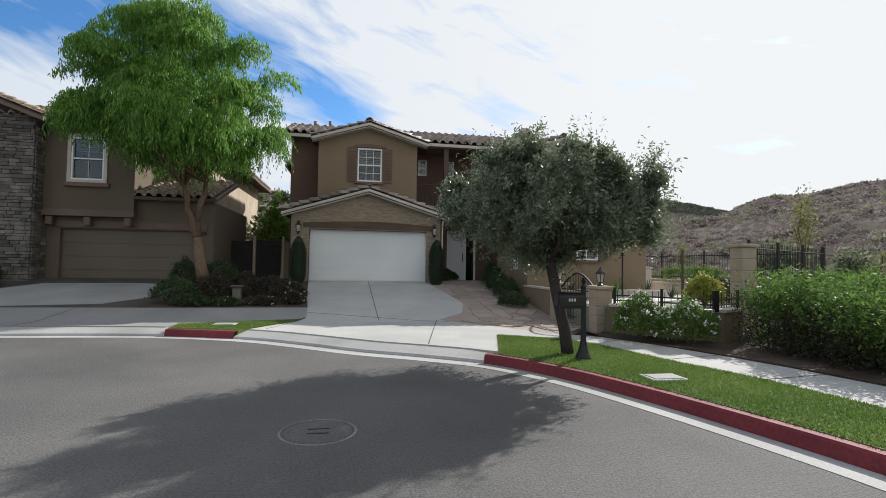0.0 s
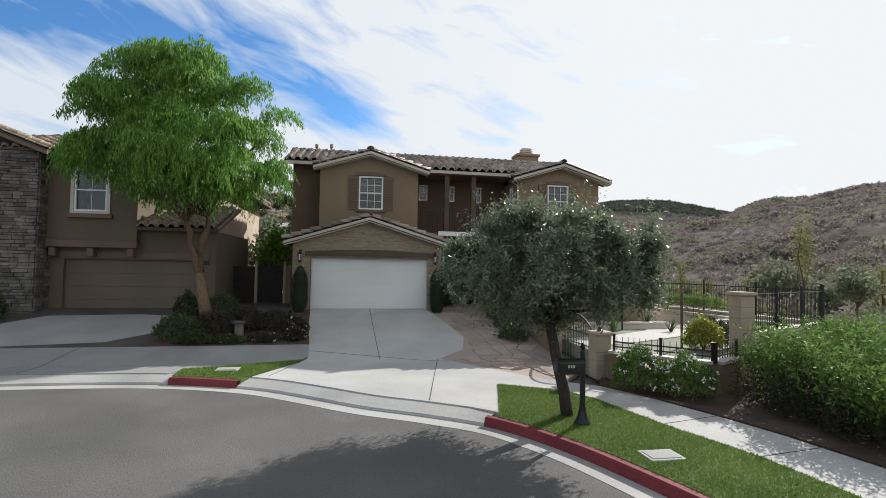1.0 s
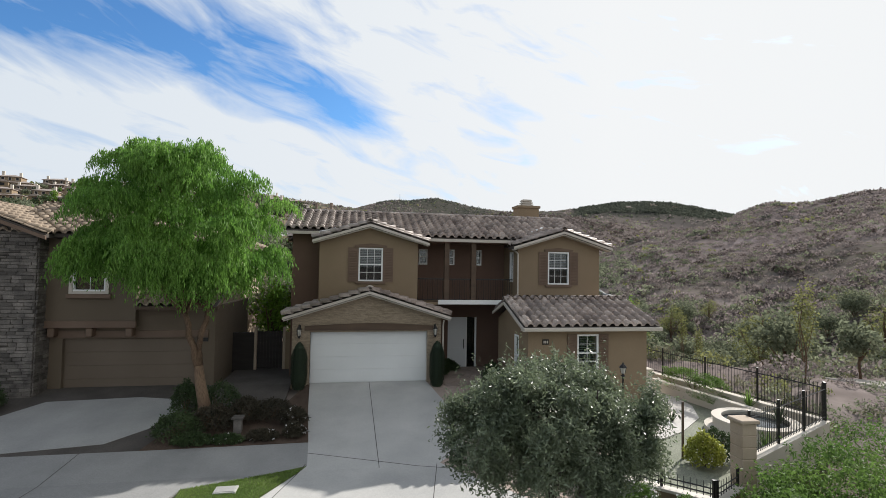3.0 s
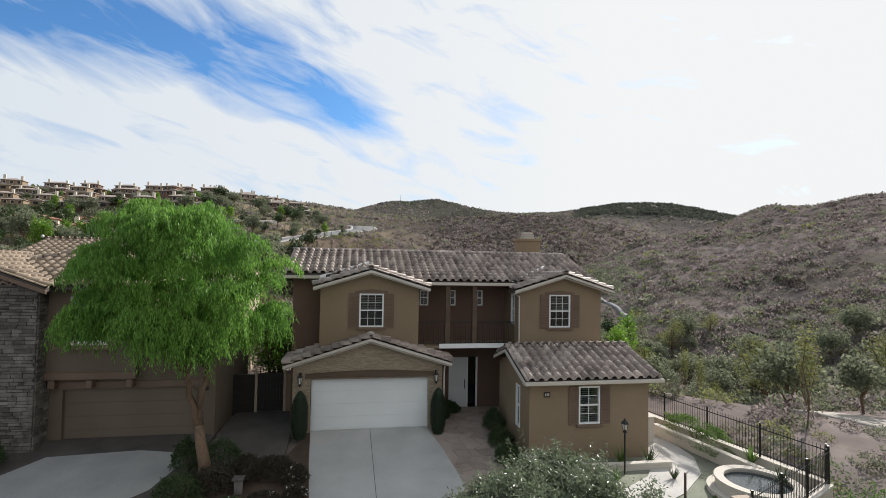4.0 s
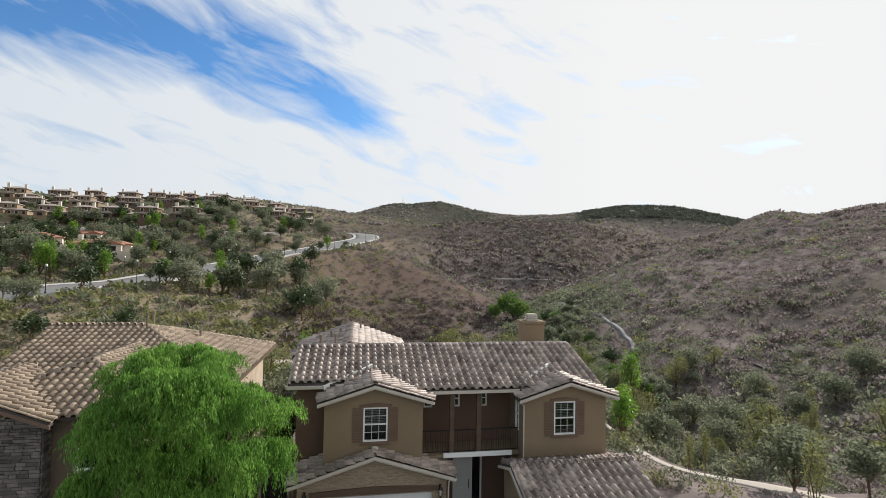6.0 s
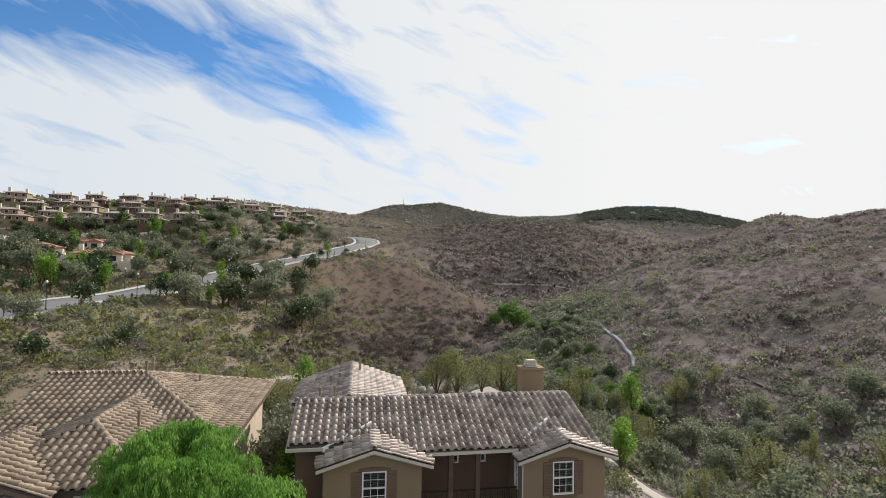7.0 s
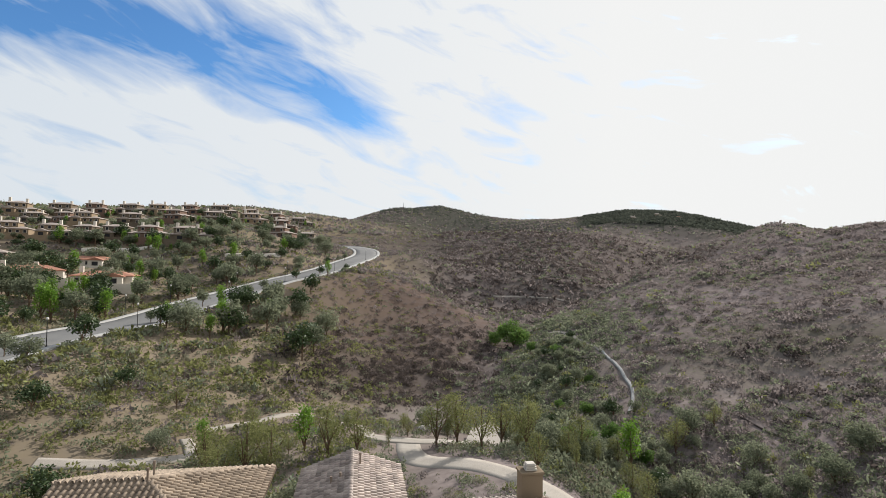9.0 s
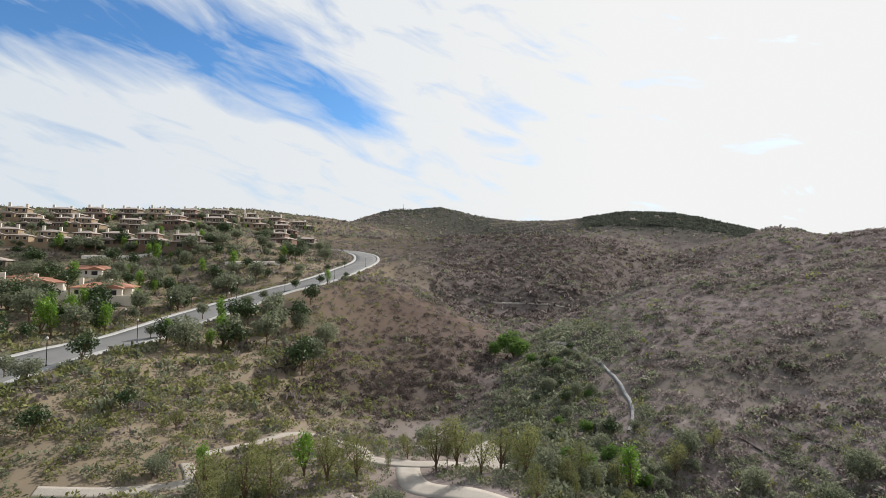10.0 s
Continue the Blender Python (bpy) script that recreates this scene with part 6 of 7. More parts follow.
def iron_fence(a, b, z0, z1, label, spacing=0.115, posts=2.0, dip=0.0):
    """Pickets, two rails and posts from a to b."""
    va, vb = Vector((*a, 0)), Vector((*b, 0))
    L = (vb - va).length
    d = (vb - va) / L
    th = thing("iron_fence", (*a, z0), label, "fence")
    for zz in (z0 + 0.1, z1 - 0.14):
        part("rail", rod(bmesh.new(), va + Vector((0, 0, zz)), vb + Vector((0, 0, zz)), 0.018, n=4), "iron", th)
    n = int(L / spacing)
    me = part("picket", rod(bmesh.new(), (0, 0, z0 + 0.03), (0, 0, z1), 0.011, 0.007, n=5), "iron", th)
    me.location = va + d * (L / n * 0.5)
    for k in range(1, n):
        o = link("picket", me.data, th)
        o.location = va + d * (L / n * (k + 0.5))
    m = max(1, round(L / posts))
    po = None
    for k in range(m + 1):
        if po is None:
            po = part("post", bx(bx(bmesh.new(), -0.024, 0.024, -0.024, 0.024, z0 - 0.05, z1 + 0.04), -0.032, 0.032, -0.032, 0.032, z1 + 0.04, z1 + 0.06), "iron", th)
            o = po
        else:
            o = link("post", po.data, th)
        o.location = va + d * (L * k / m)
    return th


iron_fence((11.55, -10.22), (16.45, -7.85), 0.3, 1.4, "black iron picket fence on the retaining wall", posts=1.8)
iron_fence((16.5, -7.75), (14.85, 0.8), 0.3, 1.42, "black iron picket fence above the canyon")
iron_fence((14.85, 0.9), (14.2, 6.5), 0.1, 1.42, "black iron picket fence above the canyon")
iron_fence((8.3, -9.55), (9.85, -11.08), -0.2, 0.16, "low black iron railing on the garden wall", 0.13, 1.1)
iron_fence((9.92, -11.1), (10.9, -10.58), -0.2, 0.16, "low black iron railing on the garden wall", 0.13, 1.0)

# fountain basin
fo = thing("fountain_basin", (14.6, -7.1, GZ), "round pale stone fountain basin with shallow water", "fountain")
part("rim", lathe(bmesh.new(), [(1.2, GZ), (1.2, 0.1), (1.24, 0.11), (1.24, 0.18), (0.95, 0.18), (0.95, 0.11), (1.0, 0.1), (1.0, GZ - 0.02), (0.01, GZ - 0.02)], 14.6, -7.1, 40), "cream", fo, "pale rounded coping")
part("step", lathe(bmesh.new(), [(1.45, GZ), (1.45, GZ + 0.16), (1.19, GZ + 0.16), (1.19, GZ)], 14.6, -7.1, 40), "cream", fo)
part("water", lathe(bmesh.new(), [(0.99, GZ + 0.02), (0.99, 0.04), (0.01, 0.04)], 14.6, -7.1, 40), "water", fo)
# garden plants
shrub("rose_bush", (8.25, -10.75, -0.9), (0.62, 0.55, 0.98), "rose bush with white flowers before the low wall", "hedge", 5200, (0.06, 0.03), "roses", flowers=70, rng_seed=120)
shrub("rose_bush", (8.95, -11.4, -0.9), (0.62, 0.52, 0.9), "rose bush with white flowers before the low wall", "hedge", 5200, (0.06, 0.03), "roses", flowers=60, rng_seed=121)
shrub("yellow_shrub", (11.15, -9.15, GZ), (0.5, 0.45, 0.86), "yellow-green shrub in the walled garden", "yellowleaf", 2600, (0.09, 0.05), rng_seed=122)
shrub("round_shrub", (11.9, -8.7, GZ), (0.5, 0.5, 0.8), "dark green rounded shrub beside the pillar", "darkleaf", 2600, (0.07, 0.035), rng_seed=123)
shrub("clipped_hedge", (15.35, -3.2, 0.0), (0.55, 1.5, 0.85), "clipped green box hedge along the iron fence", "hedge", 8000, (0.055, 0.03), category="hedge", rng_seed=124, box_=True)
for k, (xx, yy, s) in enumerate(((15.75, -5.6, 0.5), (15.3, -7.3, 0.5), (13.6, -8.6, 0.5), (12.7, -5.6, 0.35), (10.5, -5.6, 0.4), (9.6, -4.2, 0.5), (11.5, -4.2, 0.5), (12.6, -4.3, 0.5))):
    # spiky tufts
    rng = np.random.default_rng(140 + k)
    th = thing("strappy_plant", (xx, yy, GZ), "tuft of dark strap-like leaves in the garden", "plant", "strappy plants")
    n = 46
    base_ = np.repeat(np.array([[xx, yy, GZ + (0.35 if xx > 15 else 0)]]), n, 0)
    a, e = rng.uniform(0, 2 * math.pi, n), rng.uniform(0.7, 1.45, n)
    d = np.stack([np.cos(a) * np.cos(e), np.sin(a) * np.cos(e), np.sin(e)], 1)
    s_ = np.stack([-np.sin(a), np.cos(a), 0 * a], 1) * 0.022
    L = s * rng.uniform(0.8, 1.6, n)[:, None]
    V = np.stack([base_ - s_, base_ + s_, base_ + d * L + s_ * 0.15, base_ + d * L - s_ * 0.15], 1)
    leaves("foliage", V, "darkleaf" if k % 2 else "hedge", th)
st = thing("plant_stake", (10.9, -8.6, GZ), "dark slender stake in the garden", "stake")
part("pole", rod(bmesh.new(), (10.9, -8.6, GZ - 0.05), (10.9, -8.6, 1.25), 0.035, n=7), "brown", st)


def big_hedge():
    rng = np.random.default_rng(31)
    th = thing("hedge", (12.5, -12.5, -0.9), "broad loose green hedge beside the pavement", "hedge")
    poly = [(9.95, -11.9), (11.9, -10.85), (16.4, -8.5), (21, -9.5), (21, -19), (10.1, -19), (9.85, -15.2), (9.7, -13.6)]
    P = []
    while len(P) < 2600:
        x, y = rng.uniform(9, 21), rng.uniform(-19, -8.3)
        if inside(poly, x, y):
            P.append((x, y))
    V = []
    for x, y in P:
        edge = min(1.0, 0.35 + 1.1 * min(abs(x - 9.4 - 0.13 * max(0, -12 - y)), 1.0))
        top = 0.46 * edge + 0.26 * math.sin(x * 2.0 + y * 0.7 + 0.6) * math.cos(y * 1.8 - x * 0.5) + rng.uniform(-0.2, 0.12)
        near = x < 14
        # upright leafy shoots
        for s in range(3 if near else 2):
            b = np.array([x + rng.normal(0, 0.14), y + rng.normal(0, 0.14), top - 0.35])
            d = np.array([rng.normal(0, 0.28), rng.normal(0, 0.28), 1.0])
            m = 12 if near else 7
            tt = np.linspace(0, 1, m)[:, None]
            V.append(leaf_quads(b + tt * d * rng.uniform(0.3, 0.5) + rng.normal(0, 0.03, (m, 3)), 0.11, 0.04, rng, 0.15))
    # the face towards the pavement; low leaves coloured dark for shade and woody stems
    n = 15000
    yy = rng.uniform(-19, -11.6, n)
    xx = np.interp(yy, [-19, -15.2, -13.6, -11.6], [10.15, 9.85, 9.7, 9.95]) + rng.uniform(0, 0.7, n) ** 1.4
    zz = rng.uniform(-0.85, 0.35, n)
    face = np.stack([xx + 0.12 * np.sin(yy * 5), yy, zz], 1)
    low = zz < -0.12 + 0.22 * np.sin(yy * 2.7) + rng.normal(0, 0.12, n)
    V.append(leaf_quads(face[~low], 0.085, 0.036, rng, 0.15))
    leaves("lower_growth", leaf_quads(face[low], 0.075, 0.03, rng, 0.15), "bedleaf", th, "brown woody lower growth, darkened to stand for shade")
    # the dense inside
    n = 16000
    yy = rng.uniform(-19, -11.4, n)
    xx = np.interp(yy, [-19, -15.2, -13.6, -11.6], [10.15, 9.85, 9.7, 9.95]) + 0.5 + rng.uniform(0, 1.9, n)
    V.append(leaf_quads(np.stack([xx, yy, rng.uniform(-0.9, 0.2, n)], 1), 0.13, 0.06, rng, 0.15))
    leaves("foliage", np.concatenate(V), "hedge", th)
    bm = bmesh.new()
    for k in range(60):
        x, y = P[k]
        limb(bm, bent((x, y, -0.95), (x + rng.normal(0, 0.2), y + rng.normal(0, 0.2), 0.2), rng, 0.1, 3), 0.02, 0.008, 5)
    part("stems", bm, "bark", th)


big_hedge()


def grass(name, poly, n, seed):
    rng = np.random.default_rng(seed)
    xs, ys = [p[0] for p in poly], [p[1] for p in poly]
    P = []
    y0 = max(min(ys), -19.5)
    while len(P) < n:
        x, y = rng.uniform(min(xs), max(xs)), rng.uniform(y0, max(ys))
        if inside(poly, x, y):
            P.append((x, y, -0.91))
    P = np.array(P)
    a = rng.uniform(0, 2 * math.pi, n)
    s = np.stack([np.cos(a), np.sin(a), 0 * a], 1) * 0.006
    d = np.stack([rng.normal(0, 0.018, n), rng.normal(0, 0.018, n), rng.uniform(0.012, 0.036, n)], 1)
    V = np.stack([P - s, P + s, P + d + s * 0.3, P + d - s * 0.3], 1)
    tagged(leaves(name, V, "grass"), "short green grass blades", "grass", kind="stuff")


grass("grass", LAWN_R, 70000, 1), grass("grass", LAWN_L, 12000, 2)


# ---- the canyon, its tracks and road ----
def drape(name, line, width, material, label, category, lift=0.05, kind="structure", n=8):
    """A band laid on the land along a plan line, five columns of faces wide, its edges let into the soil."""
    pts = smooth_line(line, n)
    cols = [offset_line(pts, width * f) for f in (-0.53, -0.5, -0.25, 0.0, 0.25, 0.5, 0.53)]
    m = len(pts)
    V = []
    for j, col in enumerate(cols):
        z = land([p[0] for p in col], [p[1] for p in col]) + (lift if 0 < j < 6 else -0.35)
        V += [(*p, h) for p, h in zip(col, z)]
    F = [(j * m + i, j * m + i + 1, (j + 1) * m + i + 1, (j + 1) * m + i)[::-1] for j in range(6) for i in range(m - 1)]
    return tagged(arrays(name, V, F, material), label, category, kind=kind)


drape("hill_road", ROAD_LINE, 11.0, "road", "grey asphalt road winding up the hill", "road", 0.25)
drape("hill_pavement_near", offset_line(smooth_line(ROAD_LINE, 3), 6.5), 1.4, "gutter", "pale concrete pavement along the hill road", "pavement", 0.38, n=3)
drape("hill_pavement_far", offset_line(smooth_line(ROAD_LINE, 3), -6.5), 1.4, "gutter", "pale concrete pavement along the hill road", "pavement", 0.38, n=3)
TRACK_LINE = [(29.5, -14), (28.6, -6), (27.6, 0.8), (26.2, 7), (24.4, 12), (21.8, 18), (17, 26), (12.5, 32), (9, 37), (8.3, 42), (8.6, 47)]
drape("dirt_track", TRACK_LINE, 3.3, "sand", "pale dirt service track behind the houses", "track", 0.05)
SPUR_TRACK = [(1.5, 50), (6.9, 48.4), (11, 48), (16, 50.5), (19.5, 53)]
FOOT_PATH = [(-21, 49), (-19.6, 46.5), (-19.3, 44.5), (-26, 41.5), (-34, 40.5)]
UPPER_PATH = [(-19.5, 52), (-17.1, 54.9), (-15, 57.2), (-10.6, 62.7), (-5.8, 68), (-1.6, 64), (1.5, 57), (3.5, 51)]
DITCH = [(47.6, 56.3), (49.9, 59.3), (52.8, 63.8), (55.6, 69.5), (58.7, 78.0), (61.4, 86.6), (63.0, 95.2)]
UPPER_TRAIL = [(63.0, 95.2), (63.4, 106), (63.0, 118), (60, 124)]
drape("track_spur", SPUR_TRACK, 3.0, "sand", "pale dirt service track", "track", 0.14)
drape("foot_path", UPPER_PATH, 1.3, "sand", "pale trodden path across the slope", "path", 0.12)
drape("foot_path", FOOT_PATH, 1.6, "sand", "pale trodden path across the slope", "path", 0.12)
drape("drain_ditch", DITCH, 0.55, "dimconcrete", "pale concrete drain ditch on the hillside", "ditch", 0.3)
drape("upper_trail", UPPER_TRAIL, 1.2, "sand", "pale trail beside the canyon's green floor", "trail", 0.2)
drape("hill_trail", [(62, 217), (81, 213), (103, 202)], 0.9, "sand", "pale trail across the far slope", "trail", 0.3)
drape("drain_pipe", [(67.6, 52), (67.2, 45), (66.4, 38.4), (62.6, 26.5)], 0.11, "scrub_dark", "thin dark drain line across the hillside", "drain", 0.25)
drape("drain_pipe", [(59.4, 45.5), (59.8, 40), (59.7, 36.4), (59.2, 31.8)], 0.11, "scrub_dark", "thin dark drain line across the hillside", "drain", 0.25)
slab_z = -6.3
tagged(part("concrete_pad", prism(bmesh.new(), [(18.2, 53.2), (19.8, 47.5), (24.3, 49.2), (25.9, 55.7), (24.2, 61.6), (20.5, 58.9)], "z", slab_z - 3.0, slab_z), "sand"), "pale concrete pad in the canyon bottom", "pad", kind="structure")
rngb = random.Random(8)
for k, (xx, yy, s) in enumerate(((11.6, 55.4, 1.0), (13.4, 57.2, 1.05), (15.4, 59.6, 1.15))):
    bm = bmesh.new()
    bmesh.ops.create_icosphere(bm, subdivisions=2, radius=1.0)
    for v in bm.verts:
        v.co = Vector((v.co.x * s * 0.75, v.co.y * s * 0.6, v.co.z * s * 0.7)) * (1 + 0.22 * noise.noise(v.co * 1.7 + Vector((k * 5, 0, 0))))
        v.co += Vector((xx, yy, float(land([xx], [yy])[0]) + s * 0.35))
    tagged(part("boulder", bm, "boulder"), "large pale boulder beside the track", "boulder", "boulders")

LINES = [(smooth_line(ROAD_LINE, 4), 8.2), (smooth_line(TRACK_LINE, 4), 2.7), (SPUR_TRACK, 2.0), (smooth_line(UPPER_PATH, 4), 1.0), (smooth_line(FOOT_PATH, 4), 1.2), (smooth_line(DITCH, 4), 1.2), (UPPER_TRAIL, 1.2)]


def free_land(x, y):
    """Where scrub may stand: off the lots, roads, tracks and pads."""
    ok = ~((x > -45) & (x < 17.5) & (y < 17)) & ~((x < 24) & (y < -7)) & ~((x > 17) & (x < 27) & (y > 46) & (y < 63))
    ok &= ~(((x - 20) / 13) ** 2 + ((y - 76) / 11) ** 2 < 0.75 + 0.3 * np.sin(x * 1.3 + y * 0.7))
    for line, w in LINES:
        P = np.array(line)
        A, B = P[:-1], P[1:]
        for a, b in zip(A, B):
            d = b - a
            t = np.clip(((x - a[0]) * d[0] + (y - a[1]) * d[1]) / (d @ d), 0, 1)
            ok &= np.hypot(x - a[0] - t * d[0], y - a[1] - t * d[1]) > w
    return ok


def scatter(rng, n, r0, r1, b0=-50.0, b1=62.0, power=1.0):
    r = (r0 ** power + (r1 ** power - r0 ** power) * rng.uniform(0, 1, n)) ** (1 / power)
    b = np.radians(rng.uniform(b0, b1, n))
    return 1.5 + r * np.sin(b), -21.4 + r * np.cos(b), r, np.degrees(b)


def patchy(x, y, scale, seed):
    rng = np.random.default_rng(seed)
    v = np.zeros_like(x)
    for k in range(5):
        a, w = rng.uniform(0, math.pi), scale * 0.62 ** k
        v += 0.7 ** k * np.sin((x * math.cos(a) + y * math.sin(a)) / w * 6.28 + rng.uniform(0, 6.28)) * np.cos((y * math.cos(a) - x * math.sin(a)) / w * 4.4 + rng.uniform(0, 6.28))
    return v


def shrub_cloud(rng, x, y, size, m, flat=0.75):
    """m leaf cards for each shrub of that half-width, over its upper half-ball."""
    n = len(x)
    z = land(x, y)
    v = rng.normal(size=(n, m, 3))
    v /= np.linalg.norm(v, axis=2)[..., None]
    v[..., 2] = np.abs(v[..., 2])
    rad = size[:, None, None] * rng.uniform(0.55, 1.05, (n, m, 1))
    P = np.stack([x, y, z], 1)[:, None] + v * rad * np.array([1, 1, flat])
    P = P.reshape(-1, 3)
    card = np.repeat(size, m) * (1.5 / math.sqrt(m)) * 1.6
    d = rng.normal(size=P.shape) + np.array([0, 0, 0.8])
    d /= np.linalg.norm(d, axis=1)[:, None]
    s = rng.normal(size=P.shape)
    s -= d * (s * d).sum(1)[:, None]
    s /= np.linalg.norm(s, axis=1)[:, None]
    L, W = (card * rng.uniform(0.6, 1.3, len(P)))[:, None], (card * rng.uniform(0.35, 0.7, len(P)))[:, None]
    return np.stack([P - d * L * 0.5, P + s * W * 0.5, P + d * L * 0.5, P - s * W * 0.5], 1)


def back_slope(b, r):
    """The middle hill across the side valley, its shade put into darker brush colours."""
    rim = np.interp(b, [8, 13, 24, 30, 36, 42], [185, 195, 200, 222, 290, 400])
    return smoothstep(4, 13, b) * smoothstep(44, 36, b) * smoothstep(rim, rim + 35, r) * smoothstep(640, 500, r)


def scrub():
    rng = np.random.default_rng(77)
    sets = {"scrub_grey": [], "scrub_green": [], "scrub_pale": [], "scrub_yellow": [], "scrub_dark": [], "scrub_oak": []}
    for n, r0, r1, m, s0, s1, pw in ((1500, 19, 50, 130, 0.3, 1.05, 1.5), (4200, 46, 95, 50, 0.35, 1.3, 1.5), (14000, 85, 210, 22, 0.5, 1.7, 1.4), (24000, 190, 460, 9, 0.9, 2.5, 1.3), (42000, 430, 1090, 4, 1.4, 3.8, 1.2)):
        x, y, r, b = scatter(rng, n, r0, r1, power=pw)
        ok = free_land(x, y)
        x, y, r, b = x[ok], y[ok], r[ok], b[ok]
        pat = patchy(x, y, 70, 9) + patchy(x, y, 14, 4) * 0.8
        keep = rng.uniform(0, 1, len(x)) < np.clip(0.82 + 0.3 * pat, 0.25, 1) * (1 - 0.3 * smoothstep(8, -4, b) * (r < 140)) * (1 - 0.35 * smoothstep(22, 32, b) * (r > 62))
        x, y, r, b, pat = x[keep], y[keep], r[keep], b[keep], pat[keep]
        size = rng.uniform(s0, s1, len(x)) * rng.uniform(0.6, 1.0, len(x))
        # greener in the canyon floor and on the near left slope, grey-brown on the right
        floor = np.exp(-((b - np.interp(r, [40, 60, 100, 150, 200], [28, 24, 20, 24, 27])) / 9) ** 2) * (r < 190)
        green = 0.2 + 0.75 * floor + 0.42 * smoothstep(2, -16, b) + 0.5 * smoothstep(85, 45, r) + 0.12 * pat - 0.08 * smoothstep(25, 45, b) * smoothstep(60, 110, r)
        pick = rng.uniform(0, 1, len(x))
        pale = pick > 0.9 - 0.05 * (r < 120) + 0.09 * smoothstep(150, 260, r)
        yel = ~pale & (pick < 0.05 + 0.42 * smoothstep(10, -6, b) * smoothstep(260, 150, r) + 0.12 * smoothstep(70, 40, r))
        # shade painted as more dark brush on the spur's face and middle hill
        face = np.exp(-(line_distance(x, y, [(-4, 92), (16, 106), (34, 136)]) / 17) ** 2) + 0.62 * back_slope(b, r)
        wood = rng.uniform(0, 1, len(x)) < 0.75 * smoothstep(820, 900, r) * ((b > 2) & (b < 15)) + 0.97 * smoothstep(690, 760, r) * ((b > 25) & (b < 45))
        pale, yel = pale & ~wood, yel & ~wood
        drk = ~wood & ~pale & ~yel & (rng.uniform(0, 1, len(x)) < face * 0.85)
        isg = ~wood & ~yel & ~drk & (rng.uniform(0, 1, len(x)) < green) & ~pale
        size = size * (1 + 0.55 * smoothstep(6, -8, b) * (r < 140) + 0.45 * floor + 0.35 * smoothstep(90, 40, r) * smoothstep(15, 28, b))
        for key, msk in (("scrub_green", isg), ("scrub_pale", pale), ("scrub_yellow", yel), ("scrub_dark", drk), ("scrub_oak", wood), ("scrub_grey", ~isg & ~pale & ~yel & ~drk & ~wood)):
            if msk.any():
                sets[key].append(shrub_cloud(rng, x[msk], y[msk], size[msk], m))
    # the thicket of the canyon floor, and the round bushes of the east slope
    x, y, r, b = scatter(rng, 1500, 60, 150, 13, 33)
    ok = free_land(x, y) & (np.abs(b - np.interp(r, [60, 100, 150], [29, 25, 21])) < np.interp(r, [60, 110, 150], [9, 8, 4])) & (line_distance(x, y, [(47, 54), (58, 80), (61, 113)]) > 3)
    x, y = x[ok], y[ok]
    kind_ = rng.uniform(0, 1, len(x))
    for key, msk in (("scrub_green", kind_ < 0.75), ("scrub_pale", kind_ > 0.92), ("scrub_yellow", (kind_ >= 0.75) & (kind_ <= 0.92))):
        sets[key].append(shrub_cloud(rng, x[msk], y[msk], rng.uniform(0.7, 1.7, msk.sum()), 44))
    x, y, r, b = scatter(rng, 3400, 58, 330, 25, 56, power=1.5)
    ok = free_land(x, y)
    x, y = x[ok], y[ok]
    kind_ = rng.uniform(0, 1, len(x))
    grow = np.clip(0.75 + 0.5 * patchy(x, y, 45, 31), 0.45, 1.25) * np.interp(r[ok], [60, 200, 330], [1.0, 1.1, 1.5])
    for key, msk in (("scrub_grey", kind_ < 0.58), ("scrub_dark", kind_ > 0.76), ("scrub_green", (kind_ >= 0.58) & (kind_ <= 0.76))):
        sets[key].append(shrub_cloud(rng, x[msk], y[msk], rng.uniform(0.6, 1.75, msk.sum()) * grow[msk], 34))
    # the sage thicket below the track
    x, y, r, b = scatter(rng, 2300, 40, 98, 20, 57, power=1.6)
    ok = free_land(x, y) & (rng.uniform(0, 1, len(x)) < np.interp(r, [40, 75, 98], [1.0, 0.9, 0.35]))
    x, y = x[ok], y[ok]
    kind_ = rng.uniform(0, 1, len(x))
    for key, msk in (("scrub_green", kind_ < 0.6), ("scrub_pale", kind_ > 0.86), ("scrub_yellow", (kind_ >= 0.6) & (kind_ < 0.7)), ("scrub_grey", (kind_ >= 0.7) & (kind_ <= 0.86))):
        sets[key].append(shrub_cloud(rng, x[msk], y[msk], rng.uniform(0.4, 1.25, msk.sum()), 50, 0.95))
    # dense brush, shade in its dark colour: spur's steep face, hill behind the crest
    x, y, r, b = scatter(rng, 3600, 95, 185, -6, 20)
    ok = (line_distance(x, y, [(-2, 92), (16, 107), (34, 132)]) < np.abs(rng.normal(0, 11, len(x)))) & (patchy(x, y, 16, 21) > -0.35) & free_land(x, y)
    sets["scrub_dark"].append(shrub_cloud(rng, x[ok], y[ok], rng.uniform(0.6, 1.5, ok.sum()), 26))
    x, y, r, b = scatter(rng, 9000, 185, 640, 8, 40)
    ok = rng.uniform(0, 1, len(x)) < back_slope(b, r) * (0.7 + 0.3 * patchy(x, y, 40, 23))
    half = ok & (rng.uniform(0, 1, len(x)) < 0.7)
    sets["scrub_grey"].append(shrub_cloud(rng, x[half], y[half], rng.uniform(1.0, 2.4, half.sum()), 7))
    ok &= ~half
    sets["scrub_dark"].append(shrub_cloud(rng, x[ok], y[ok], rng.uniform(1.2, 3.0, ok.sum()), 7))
    # round evergreen bushes dotted over the middle hill, and dark woods on the far summit
    x, y, r, b = scatter(rng, 330, 215, 520, 8, 46)
    ok = free_land(x, y) & (patchy(x, y, 90, 41) > -0.3)
